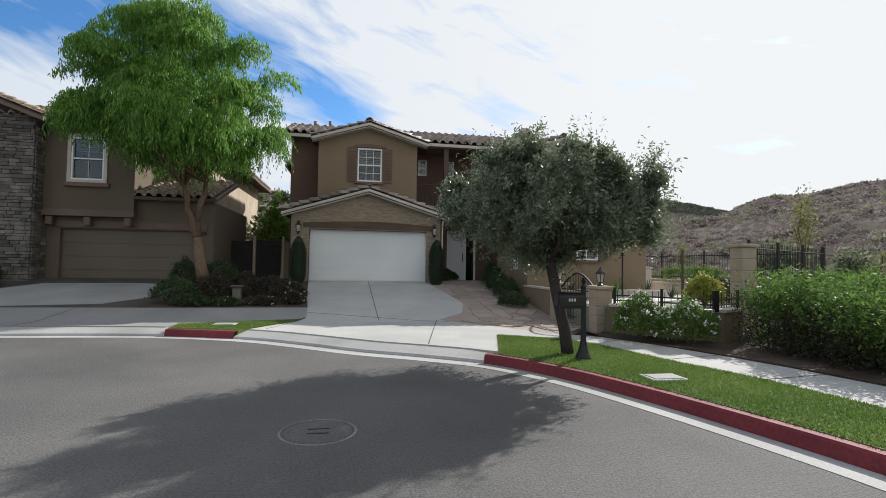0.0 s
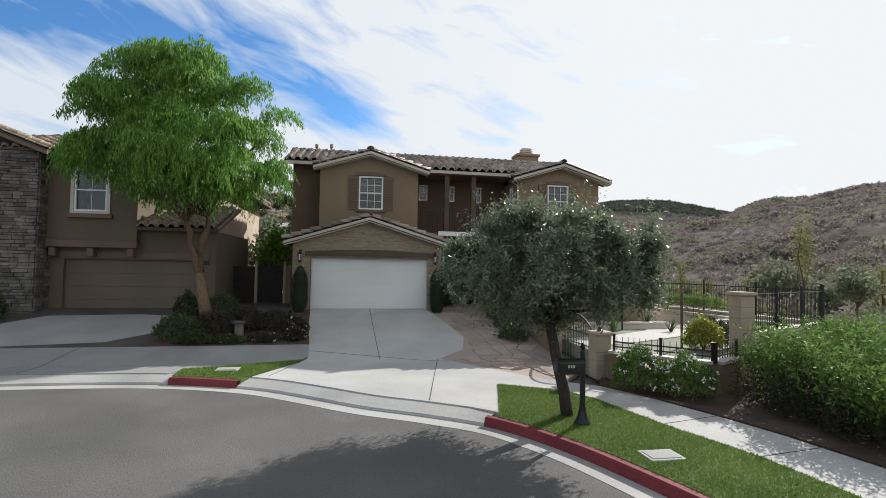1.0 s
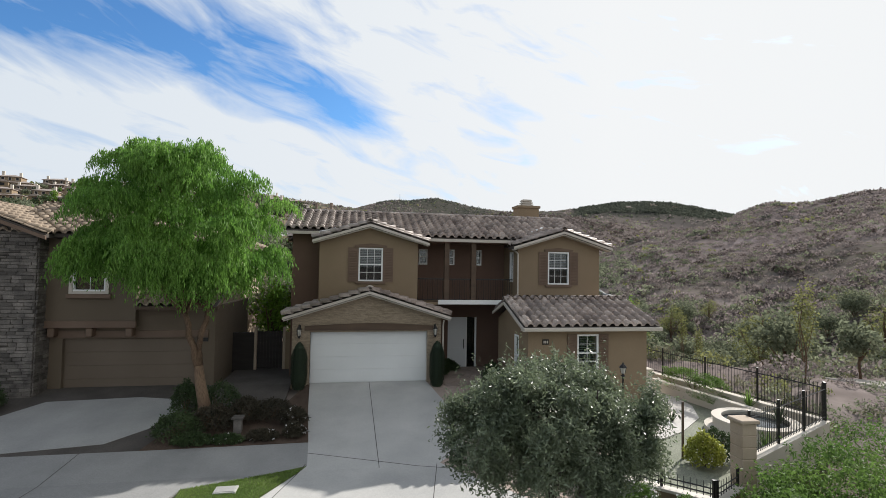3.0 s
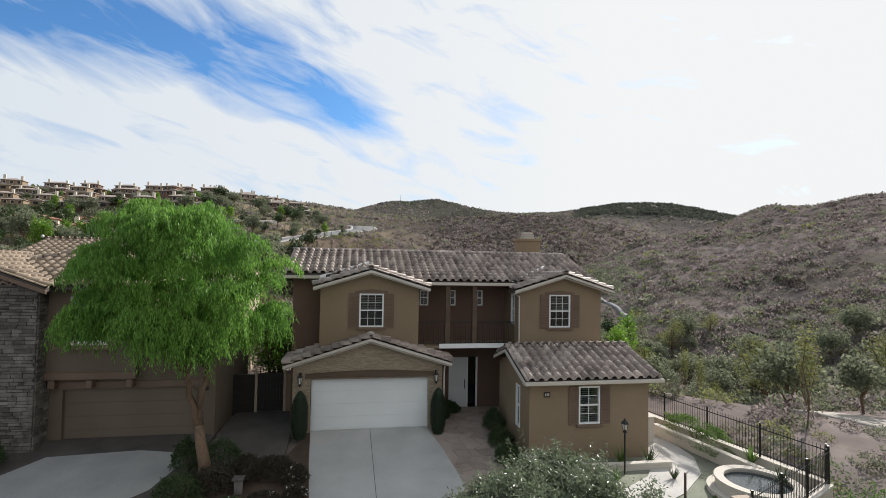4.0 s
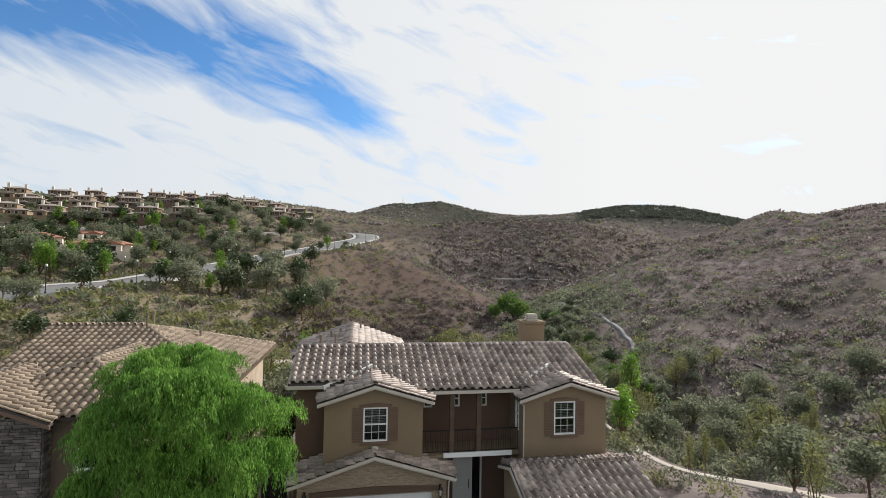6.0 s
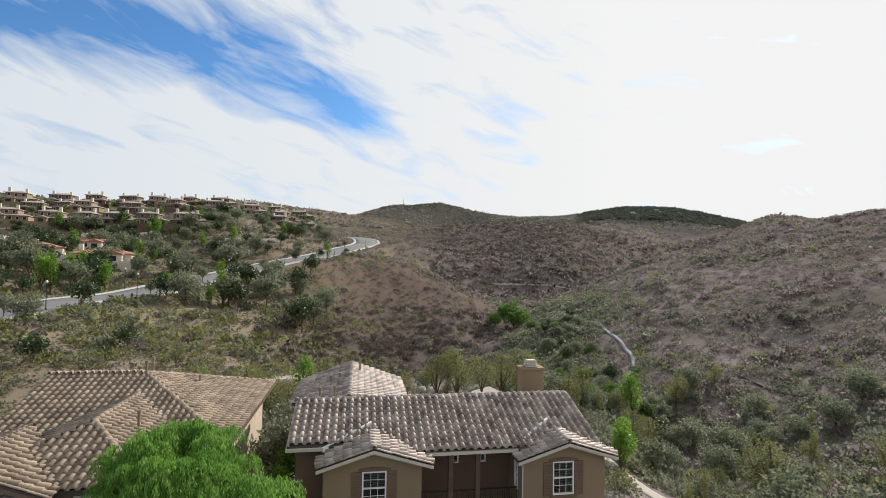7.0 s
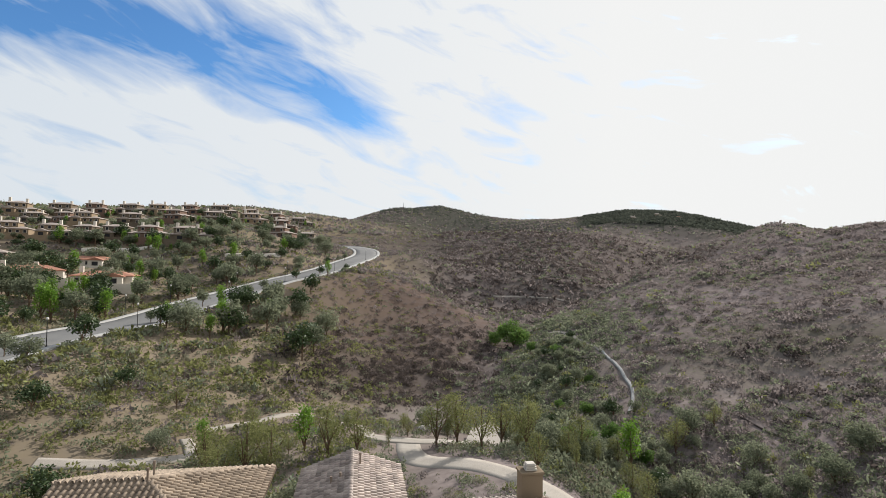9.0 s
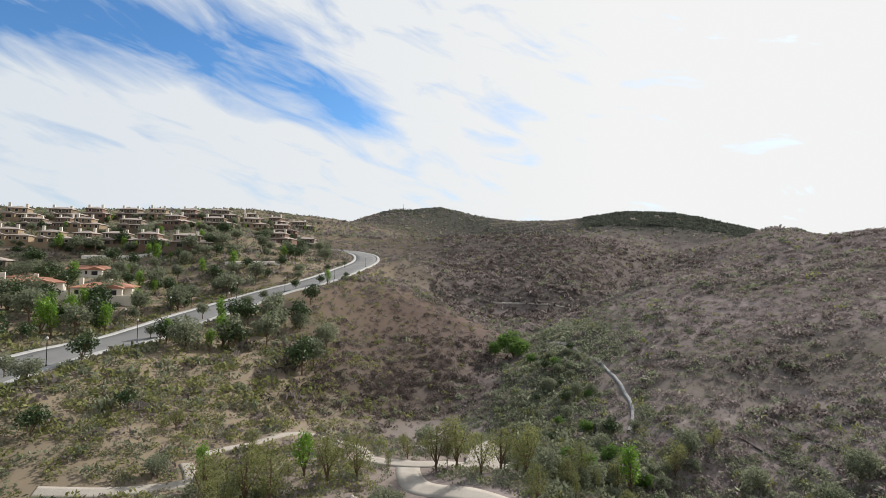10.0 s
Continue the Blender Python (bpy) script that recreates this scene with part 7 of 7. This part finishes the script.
    sets["scrub_oak"].append(shrub_cloud(rng, x[ok], y[ok], rng.uniform(1.2, 3.2, ok.sum()), 30))
    x, y, r, b = scatter(rng, 2600, 760, 1080, 26, 43)
    sets["scrub_oak"].append(shrub_cloud(rng, x, y, rng.uniform(3.0, 6.5, len(x)), 9, 0.6))
    # the round bushes of the west slope
    x, y, r, b = scatter(rng, 1050, 58, 150, -42, 3)
    ok = free_land(x, y)
    x, y = x[ok], y[ok]
    kind_ = rng.uniform(0, 1, len(x))
    for key, msk in (("scrub_yellow", kind_ < 0.55), ("scrub_pale", kind_ > 0.88), ("scrub_green", (kind_ >= 0.55) & (kind_ <= 0.88))):
        sets[key].append(shrub_cloud(rng, x[msk], y[msk], rng.uniform(0.5, 1.7, msk.sum()), 48, 0.85))
    words = {"scrub_grey": "grey-brown dry brush over the hills", "scrub_green": "dull green sage scrub over the slopes", "scrub_pale": "pale dry flowering brush over the slopes", "scrub_yellow": "yellow-green brush over the slopes", "scrub_dark": "dark brown brush, its colour also standing for shade on the hill faces", "scrub_oak": "dark evergreen oak scrub on the far hills"}
    for key, V in sets.items():
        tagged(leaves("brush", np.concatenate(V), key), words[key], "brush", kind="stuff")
    # small stones and dry tufts on the bare soil near by
    x, y, r, b = scatter(rng, 5200, 30, 150, power=1.5)
    ok = free_land(x, y)
    tagged(leaves("dry_tufts", shrub_cloud(rng, x[ok], y[ok], rng.uniform(0.1, 0.32, ok.sum()), 9), "scrub_pale"), "small dry tufts on bare soil", "tufts", kind="stuff")
    # grass of the wet canyon floor
    x, y, r, b = scatter(rng, 2600, 88, 170, 8, 34)
    ok = np.abs(b - np.interp(r, [85, 105, 130, 160], [16, 17, 23, 26])) < 5.5
    tagged(leaves("reeds", shrub_cloud(rng, x[ok], y[ok], rng.uniform(0.5, 1.3, ok.sum()), 18), "scrub_green"), "green reeds on the canyon floor", "reeds", kind="stuff")


scrub()


# ---- trees of the canyon and the hill ----
def tree_template(name, label, h, r, material, seed, cards, trunk=0.28, stem=0.028, leaf=(0.34, 0.2), group="hill trees"):
    rng = np.random.default_rng(seed)
    th = thing(name, (0, 0, 0), label, "tree", group)
    part("trunk", limb(bmesh.new(), [(0, 0, -0.4), (0.03 * h, 0, h * 0.25), (-0.02 * h, 0.02 * h, h * 0.55), (0, 0, h * 0.8)], stem * h, stem * 0.3 * h, 6), "bark", th)
    for k in range(4):
        a = k * 1.7
        part("limb", limb(bmesh.new(), bent((0, 0, h * trunk), (0.6 * r * math.cos(a), 0.6 * r * math.sin(a), h * 0.65), rng, 0.1, 3), stem * 0.5 * h, stem * 0.18 * h, 5), "bark", th)
    V = []
    for k in range(16):
        v = rng.normal(size=3)
        v /= np.linalg.norm(v)
        c = np.array([0, 0, h * (trunk + 1) / 2]) + v * np.array([r * 0.62, r * 0.62, h * (1 - trunk) * 0.36]) * rng.uniform(0.5, 1.05)
        m = cards // 16
        q = rng.normal(size=(m, 3))
        q /= np.linalg.norm(q, axis=1)[:, None]
        V.append(leaf_quads(c + q * np.array([r * 0.42, r * 0.42, h * (1 - trunk) * 0.2]) * rng.uniform(0.3, 1, (m, 1)) ** 0.5, leaf[0], leaf[1], rng, 0.1))
    leaves("crown", np.concatenate(V), material, th)
    return th


def put(template, x, y, s=1.0, turn=0.0, first=[]):
    m = Matrix.Translation((x, y, float(land([x], [y])[0]))) @ Matrix.Rotation(turn, 4, "Z") @ Matrix.Scale(s, 4)
    if template not in first:
        first.append(template)
        template.matrix_basis = m
        return template
    c = copy_thing(template, m)
    c.scale = (s, s, s)
    return c


oak = tree_template("oak_tree", "round dark green oak on the hillside", 4.6, 2.4, "darkleaf", 201, 800, 0.22, leaf=(0.42, 0.26))
pine = tree_template("street_tree", "dull green street tree beside the hill road", 5.0, 2.0, "scrub_green", 202, 800, 0.3, leaf=(0.42, 0.26))
poplar = tree_template("lime_tree", "bright yellow-green young tree on the slope", 5.2, 1.3, "limeleaf", 203, 1000, 0.12, leaf=(0.26, 0.16))
willow = tree_template("thin_tree", "sparse pale green sapling on the canyon side", 4.2, 1.7, "scrub_yellow", 204, 1500, 0.14, leaf=(0.17, 0.08))
sapling = tree_template("sapling", "thin upright sapling beside the dirt track", 5.0, 0.75, "scrub_yellow", 207, 700, 0.2, stem=0.009, leaf=(0.15, 0.085))
sumac = tree_template("canyon_tree", "dense green tree in the canyon", 4.2, 2.7, "scrub_green", 205, 1500, 0.08)
wet_tree = tree_template("canyon_tree", "full bright green tree in the canyon bottom", 4.4, 2.8, "hedge", 206, 2600, 0.05)
rngt = random.Random(12)
for x, y, s, t_ in ((-45.5, 72, 1.35, oak), (-57, 101, 1.05, oak), (-55, 113, 1.05, pine), (-43.0, 93, 0.8, pine), (-39.5, 95, 0.95, oak), (-38.5, 113, 1.1, pine), (-40, 147, 1.1, oak), (-27.5, 134, 1.0, pine), (-20, 149, 1.1, oak), (-33, 170, 1.1, oak), (-13, 160, 0.95, oak), (-22, 170, 1.0, pine), (-10, 103, 1.15, oak), (-4, 174, 0.7, oak), (-41, 158, 1.0, pine), (-65, 89, 1.1, oak), (-53, 65, 1.0, pine), (-67, 104, 1.1, oak), (-70, 76, 1.1, pine), (-72, 92, 1.2, oak), (-48, 128, 0.95, oak), (-13, 196, 0.9, oak), (-6, 214, 0.8, pine), (-50, 131, 1.0, oak), (-31, 128, 0.9, sumac)):
    put(t_, x, y, s * rngt.uniform(0.8, 0.98), rngt.uniform(0, 6))
for k in range(140):
    b, r = radians(rngt.uniform(-46, -13)), rngt.uniform(112, 290)
    x, y = 1.5 + r * math.sin(b + radians(9.6)), -21.4 + r * math.cos(b + radians(9.6))
    if free_land(np.array([x]), np.array([y]))[0]:
        put(rngt.choice((oak, pine, oak, poplar, sumac, pine)), x, y, rngt.uniform(1.1, 1.9), rngt.uniform(0, 6))
for k in range(50):
    b, r = radians(rngt.uniform(-46, -24)), rngt.uniform(112, 205)
    x, y = 1.5 + r * math.sin(b + radians(9.6)), -21.4 + r * math.cos(b + radians(9.6))
    if free_land(np.array([x]), np.array([y]))[0]:
        put(rngt.choice((poplar, oak, poplar, pine)), x, y, rngt.uniform(1.0, 1.6), rngt.uniform(0, 6))
for x, y, s, t_ in ((49.5, 126, 2.1, wet_tree), (45, 131, 1.1, wet_tree), (53, 128, 1.2, wet_tree), (-33, 109, 1.35, poplar), (36.6, 37.3, 1.35, poplar), (23.5, 16.5, 0.95, poplar), (22.3, 15.0, 0.8, poplar), (24.6, 18.2, 0.85, poplar), (-40, 50, 0.95, oak), (-29, 34, 0.95, oak), (-23, 45, 0.7, sumac), (-16, 40, 1.4, willow), (-11, 38, 1.5, willow), (-2, 39, 1.4, willow), (1.5, 41, 1.3, willow), (12, 43, 1.5, willow), (15, 45, 1.7, willow), (20, 40, 1.4, willow), (24, 41, 1.4, willow), (29, 36, 1.2, willow), (-8, 36, 1.3, willow), (-5, 42, 1.2, poplar), (-13, 34, 1.3, willow), (16.5, 37, 1.2, willow), (22, 36, 1.3, willow), (26, 33, 0.8, willow), (-18, 46, 0.9, poplar), (27, 4, 0.95, sumac), (22, -1.9, 1.0, sapling), (25, 9, 0.7, sapling), (20.5, 4.5, 0.6, sapling), (30.5, 2.5, 0.7, pine), (33, 12, 1.2, willow), (37, 22, 0.8, sumac), (29.5, 15, 0.55, sumac), (42, 10, 1.0, willow), (34, -2, 0.9, willow), (40, 30, 0.9, sumac), (33, 28, 0.9, willow), (20, 27, 0.9, willow), (-33, 60, 0.9, oak), (-48, 62, 1.0, sumac), (-52, 47, 0.9, sumac), (31, -3.5, 0.6, sumac), (45, 40, 1.1, willow), (52, 34, 0.8, sumac)):
    put(t_, x, y, s * (1.2 if t_ == willow else 1.0), rngt.uniform(0, 6))
for k in range(46):
    b, r = radians(rngt.uniform(-30, 44) + 9.6), rngt.uniform(46, 84)
    x, y = 1.5 + r * math.sin(b), -21.4 + r * math.cos(b)
    if free_land(np.array([x]), np.array([y]))[0]:
        put(rngt.choice((willow, sumac, sapling, sumac)), x, y, rngt.uniform(0.45, 1.0), rngt.uniform(0, 6))
for k in range(26):
    b, r = radians(rngt.uniform(5, 40) + 9.6), rngt.uniform(48, 78)
    x, y = 1.5 + r * math.sin(b), -21.4 + r * math.cos(b)
    if free_land(np.array([x]), np.array([y]))[0]:
        put(rngt.choice((sumac, pine, pine, willow)), x, y, rngt.uniform(0.4, 0.75), rngt.uniform(0, 6))
# tall bushes of the canyon floor
for k in range(48):
    r = rngt.uniform(62, 145)
    b = radians(float(np.interp(r, [60, 100, 150], [30, 26, 21])) + rngt.uniform(-6, 6) * (1.0 if r < 115 else 0.5))
    x, y = 1.5 + r * math.sin(b), -21.4 + r * math.cos(b)
    if free_land(np.array([x]), np.array([y]))[0]:
        put(rngt.choice((sumac, oak, sumac, wet_tree, sumac)), x, y, rngt.uniform(0.4, 0.8), rngt.uniform(0, 6))
# green trees between and behind the two houses
for x, y, s, t_ in ((-3.0, 12.5, 1.05, sumac), (-2.6, 9.0, 0.8, poplar), (-2.4, 5.6, 0.85, poplar), (-3.1, 17.5, 1.1, sumac), (-2.6, 20.5, 0.9, oak), (-1.6, 23, 1.0, willow)):
    put(t_, x, y, s, rngt.uniform(0, 6))


# ---- street lamps, houses on the hill, mast ----
def street_lamp():
    th = thing("street_lamp", (0, 0, 0), "slim street lamp with a white globe beside the hill road", "street lamp", "hill road lamps")
    part("pole", lathe(bmesh.new(), [(0.14, -0.5), (0.13, 0.5), (0.07, 0.7), (0.05, 4.6), (0.09, 4.7)], 0, 0, 8), "iron", th)
    part("globe", lathe(bmesh.new(), [(0.08, 4.7), (0.2, 4.85), (0.22, 5.0), (0.14, 5.2), (0.03, 5.27)], 0, 0, 10), "lampglass", th)
    return th


lamp = street_lamp()
for x, y in ((-43.6, 88), (-52.5, 103), (-48.5, 119), (-35, 124), (-37.5, 143), (-23, 145), (-25, 164), (-8.5, 173), (3.8, 212), (-6, 210), (9.5, 240), (-50, 70)):
    put(lamp, x, y, 1.0)


def hip(w, d, x, y, z, rise, e=0.5):
    """A hip roof over a rectangle, its eaves e beyond the walls."""
    bm = bmesh.new()
    a, b = w / 2 + e, d / 2 + e
    r = max(0.1, a - b)
    v = [bm.verts.new((x + p[0], y + p[1], z + p[2])) for p in ((-a, -b, 0), (a, -b, 0), (a, b, 0), (-a, b, 0), (-r, 0, rise), (r, 0, rise), (-a, -b, -0.22), (a, -b, -0.22), (a, b, -0.22), (-a, b, -0.22))]
    for f in ((0, 1, 5, 4), (1, 2, 5), (2, 3, 4, 5), (3, 0, 4), (6, 7, 1, 0), (7, 8, 2, 1), (8, 9, 3, 2), (9, 6, 0, 3), (9, 8, 7, 6)):
        bm.faces.new([v[i] for i in f])
    return bm


def hill_house(name, w, d, storeys, wallm, roofm, seed, label):
    """A far house: a broad lower floor, a smaller upper floor, hip roofs, a gabled wing, chimneys, and windows with panes and frames."""
    rg = random.Random(seed)
    th = thing(name, (0, 0, 0), label, "house", "houses on the hill")
    part("wall", box(-w / 2, w / 2, -d / 2, d / 2, -3.0, 2.9), wallm, th)
    roof = part("roof", hip(w, d, 0, 0, 2.9, d * 0.16), roofm, th)
    ux, uw, ud = w * rg.choice((-0.14, 0.12)), w * 0.62, d * 0.72
    fronts = [(0.0, w, -d / 2, 0.9)]
    if storeys > 1:
        part("wall", box(ux - uw / 2, ux + uw / 2, 0.3 - ud / 2, 0.3 + ud / 2, 2.9, 5.9), wallm, th)
        roof = part("roof", hip(uw, ud, ux, 0.3, 5.9, ud * 0.18), roofm, th)
        fronts.append((ux, uw, 0.3 - ud / 2, 4.05))
    h = 2.9 * storeys
    for cx, cy in ((ux + w * 0.2, 0.8), (-w * 0.4, -0.6)):
        part("chimney", bx(bmesh.new(), cx - 0.55, cx + 0.55, cy, cy + 0.9, 2.0, h + d * 0.13 + rg.uniform(0.9, 1.9), bev=0.05), "cream", roof)
    wx = w * rg.choice((-0.25, 0.22))
    part("wing", box(wx - 2.4, wx + 2.4, -d / 2 - 2.6, -d / 2, -3.0, 2.7), wallm, th)
    part("roof", prism(bmesh.new(), [(wx - 2.9, 2.6), (wx + 2.9, 2.6), (wx + 2.9, 2.75), (wx, 3.8), (wx - 2.9, 2.75)], "y", -d / 2 - 3.0, -d / 2 + 0.5), roofm, th)
    for mid, span, face, z in fronts:
        n = int(span / 2.8)
        for k in range(n):
            x = mid - span / 2 + (k + 0.5) * span / n
            if z < 2 and abs(x - wx) < 3.2:
                continue
            win = part("window", bx(bmesh.new(), x - 0.72, x + 0.72, face - 0.05, face - 0.001, z - 0.12, z + 1.42), "trim", th)
            part("pane", box(x - 0.56, x + 0.56, face - 0.062, face - 0.052, z, z + 1.3), "dark", win)
    part("window", box(wx - 1.0, wx + 1.0, -d / 2 - 2.66, -d / 2 - 2.602, 0.4, 2.1), "dark", th, "dark garage-wide window")
    part("terrace_wall", box(-w / 2 - 1.5, w / 2 + 1.5, -d / 2 - 4.2, -d / 2 - 3.9, -4.0, 0.6), wallm, th)
    return th


HT = [hill_house("hill_house", 14, 9, 2, "stucco", "greytile", 1, "tan two-storey house with a brown tile roof on the hill"),
      hill_house("hill_house", 17, 9, 2, "stucco_nb", "greytile", 2, "taupe two-storey house with a brown tile roof on the hill"),
      hill_house("hill_house", 13, 10, 2, "stucco_dk", "greytile", 3, "brown two-storey house with a tile roof on the hill"),
      hill_house("hill_house", 16, 9, 1, "cream", "redtile", 4, "cream house with a red tile roof on the hill")]
spots = [(-208, 322, 0, 0.3), (-196, 346, 1, 0.1), (-184, 362, 2, 0.2), (-166, 374, 1, -0.1), (-147, 374, 0, 0.2), (-127, 380, 2, 0.0), (-106, 388, 1, 0.1), (-88, 404, 0, 0.2), (-70, 420, 2, -0.2), (-52, 440, 1, 0.0),
         (-190, 306, 1, 0.2), (-168, 296, 2, 0.0), (-148, 277, 0, 0.1), (-125, 280, 1, 0.2), (-104, 284, 2, -0.1), (-80, 278, 1, 0.1), (-74, 345, 0, 0.2), (-54, 350, 2, 0.1),
         (-164, 244, 0, 0.3), (-141, 236, 0, 0.2), (-125, 233, 2, 0.0), (-111, 233, 1, 0.2), (-95, 227, 2, 0.1), (-72, 210, 1, 0.2), (-42, 262, 2, -0.1), (-30, 290, 1, 0.0), (-150, 205, 1, 0.3),
         (-86, 126, 3, 0.5), (-70, 131, 3, 0.3), (-104, 158, 3, 0.4), (-92, 168, 3, 0.2), (425, 680, 0, -0.5), (470, 685, 0, -0.4), (500, 680, 3, -0.6)]
for x, y, k, tu in spots:
    put(HT[k], x, y, (0.9 if k == 3 else 1.25 if y > 318 else 1.0) if y < 500 else 0.75, tu - 0.1)
    if 190 < y < 500:
        for side in (-1, 1):
            for hop in (0, 1, 2):
                put(rngt.choice((oak, pine, oak, sumac, poplar)), x + side * rngt.uniform(3, 12), y - rngt.uniform(8, 16), rngt.uniform(0.6, 1.25), rngt.uniform(0, 6))
# garden walls on the hill
for a, b in (((-52, 184), (-31, 189)), ((-118, 212), (-88, 208))):
    drape("hill_wall", [a, ((a[0] + b[0]) / 2, (a[1] + b[1]) / 2), b], 0.5, "cream", "pale garden wall along the hillside", "wall", 1.4, n=3)
mast = thing("radio_mast", (77, 845, 126), "thin lattice mast on the far hilltop", "mast")
mz = float(land([78.0], [880.0])[0])
part("pole", rod(bmesh.new(), (78, 880, mz - 1), (78, 880, mz + 13), 0.35, 0.2, 5), "iron", mast)


# ---- pieces: paving stones, roof tiles, wall stones ----
paving(court, COURT, "paver", 0.52, 0.46, 5)

def lay_tiles():
    meshes = {"tile": tile_mesh("tile"), "tile_nb": tile_mesh("tile_nb")}
    joined = {"tile": "tilejoin", "tile_nb": "tilejoin_nb"}
    for ob, spots, single, tile in ROOF_JOBS:
        spots.sort(key=lambda m: m.translation.y)
        own = spots[:300] if single else []
        for m in own:
            o = link("tile", meshes[tile], ob)
            o.matrix_basis = m
        rest = spots[len(own):]
        if rest:
            A = np.array([np.array(m) for m in rest])
            V = np.einsum("nij,vj->nvi", A[:, :3, :3], TILE_V) + A[:, None, :3, 3]
            F = (TILE_F[None] + (np.arange(len(rest)) * len(TILE_V))[:, None, None]).reshape(-1, 4)
            o = arrays("tiles", V.reshape(-1, 3), F, joined[tile], ob)
            o.data.shade_smooth()
            tagged(o, kind="stuff")


lay_tiles()


def lay_stones():
    rng = random.Random(3)
    shapes = []
    for k in range(6):
        bm = bmesh.new()
        bx(bm, -0.5, 0.5, -0.5, 0.5, -0.5, 0.5, bev=0.08)
        for v in bm.verts:
            v.co += Vector((rng.uniform(-0.05, 0.05), rng.uniform(-0.06, 0.06), rng.uniform(-0.06, 0.06)))
        me = bpy.data.meshes.new("stone")
        bm.to_mesh(me), bm.free()
        me.materials.append(M["stone"])
        shapes.append(me)
    spots = []
    z = -0.45
    while z < 5.9:
        hgt = rng.uniform(0.08, 0.17)
        for wall_ in ("front", "side"):
            a, end = (-12.4, -9.75) if wall_ == "front" else (-0.72, 0.12)
            while a < end:
                ln = min(rng.uniform(0.18, 0.55), end - a)
                d = rng.uniform(0.07, 0.13)
                if ln > 0.06:
                    c = (a + ln / 2, -0.72, z + hgt / 2) if wall_ == "front" else (-9.75, a + ln / 2, z + hgt / 2)
                    sz = (ln - 0.012, d, hgt - 0.012) if wall_ == "front" else (d, ln - 0.012, hgt - 0.012)
                    spots.append(Matrix.Translation(c) @ Matrix.Diagonal((*sz, 1)))
                a += ln
        z += hgt
    spots.sort(key=lambda m: -m.translation.x)
    V, F, n = [], [], 0
    for k, m in enumerate(spots):
        me = shapes[k % 6]
        if k < 300:
            o = link("stone", me, STONE_PARENT)
            o.matrix_basis = m
        else:
            base = len(V)
            V += [tuple(m @ v.co) for v in me.vertices]
            me.calc_loop_triangles()
            F += [tuple(base + i for i in t.vertices) for t in me.loop_triangles]
    if F:
        tagged(arrays("stones", V, F, "stonejoin", STONE_PARENT), kind="stuff")


lay_stones()
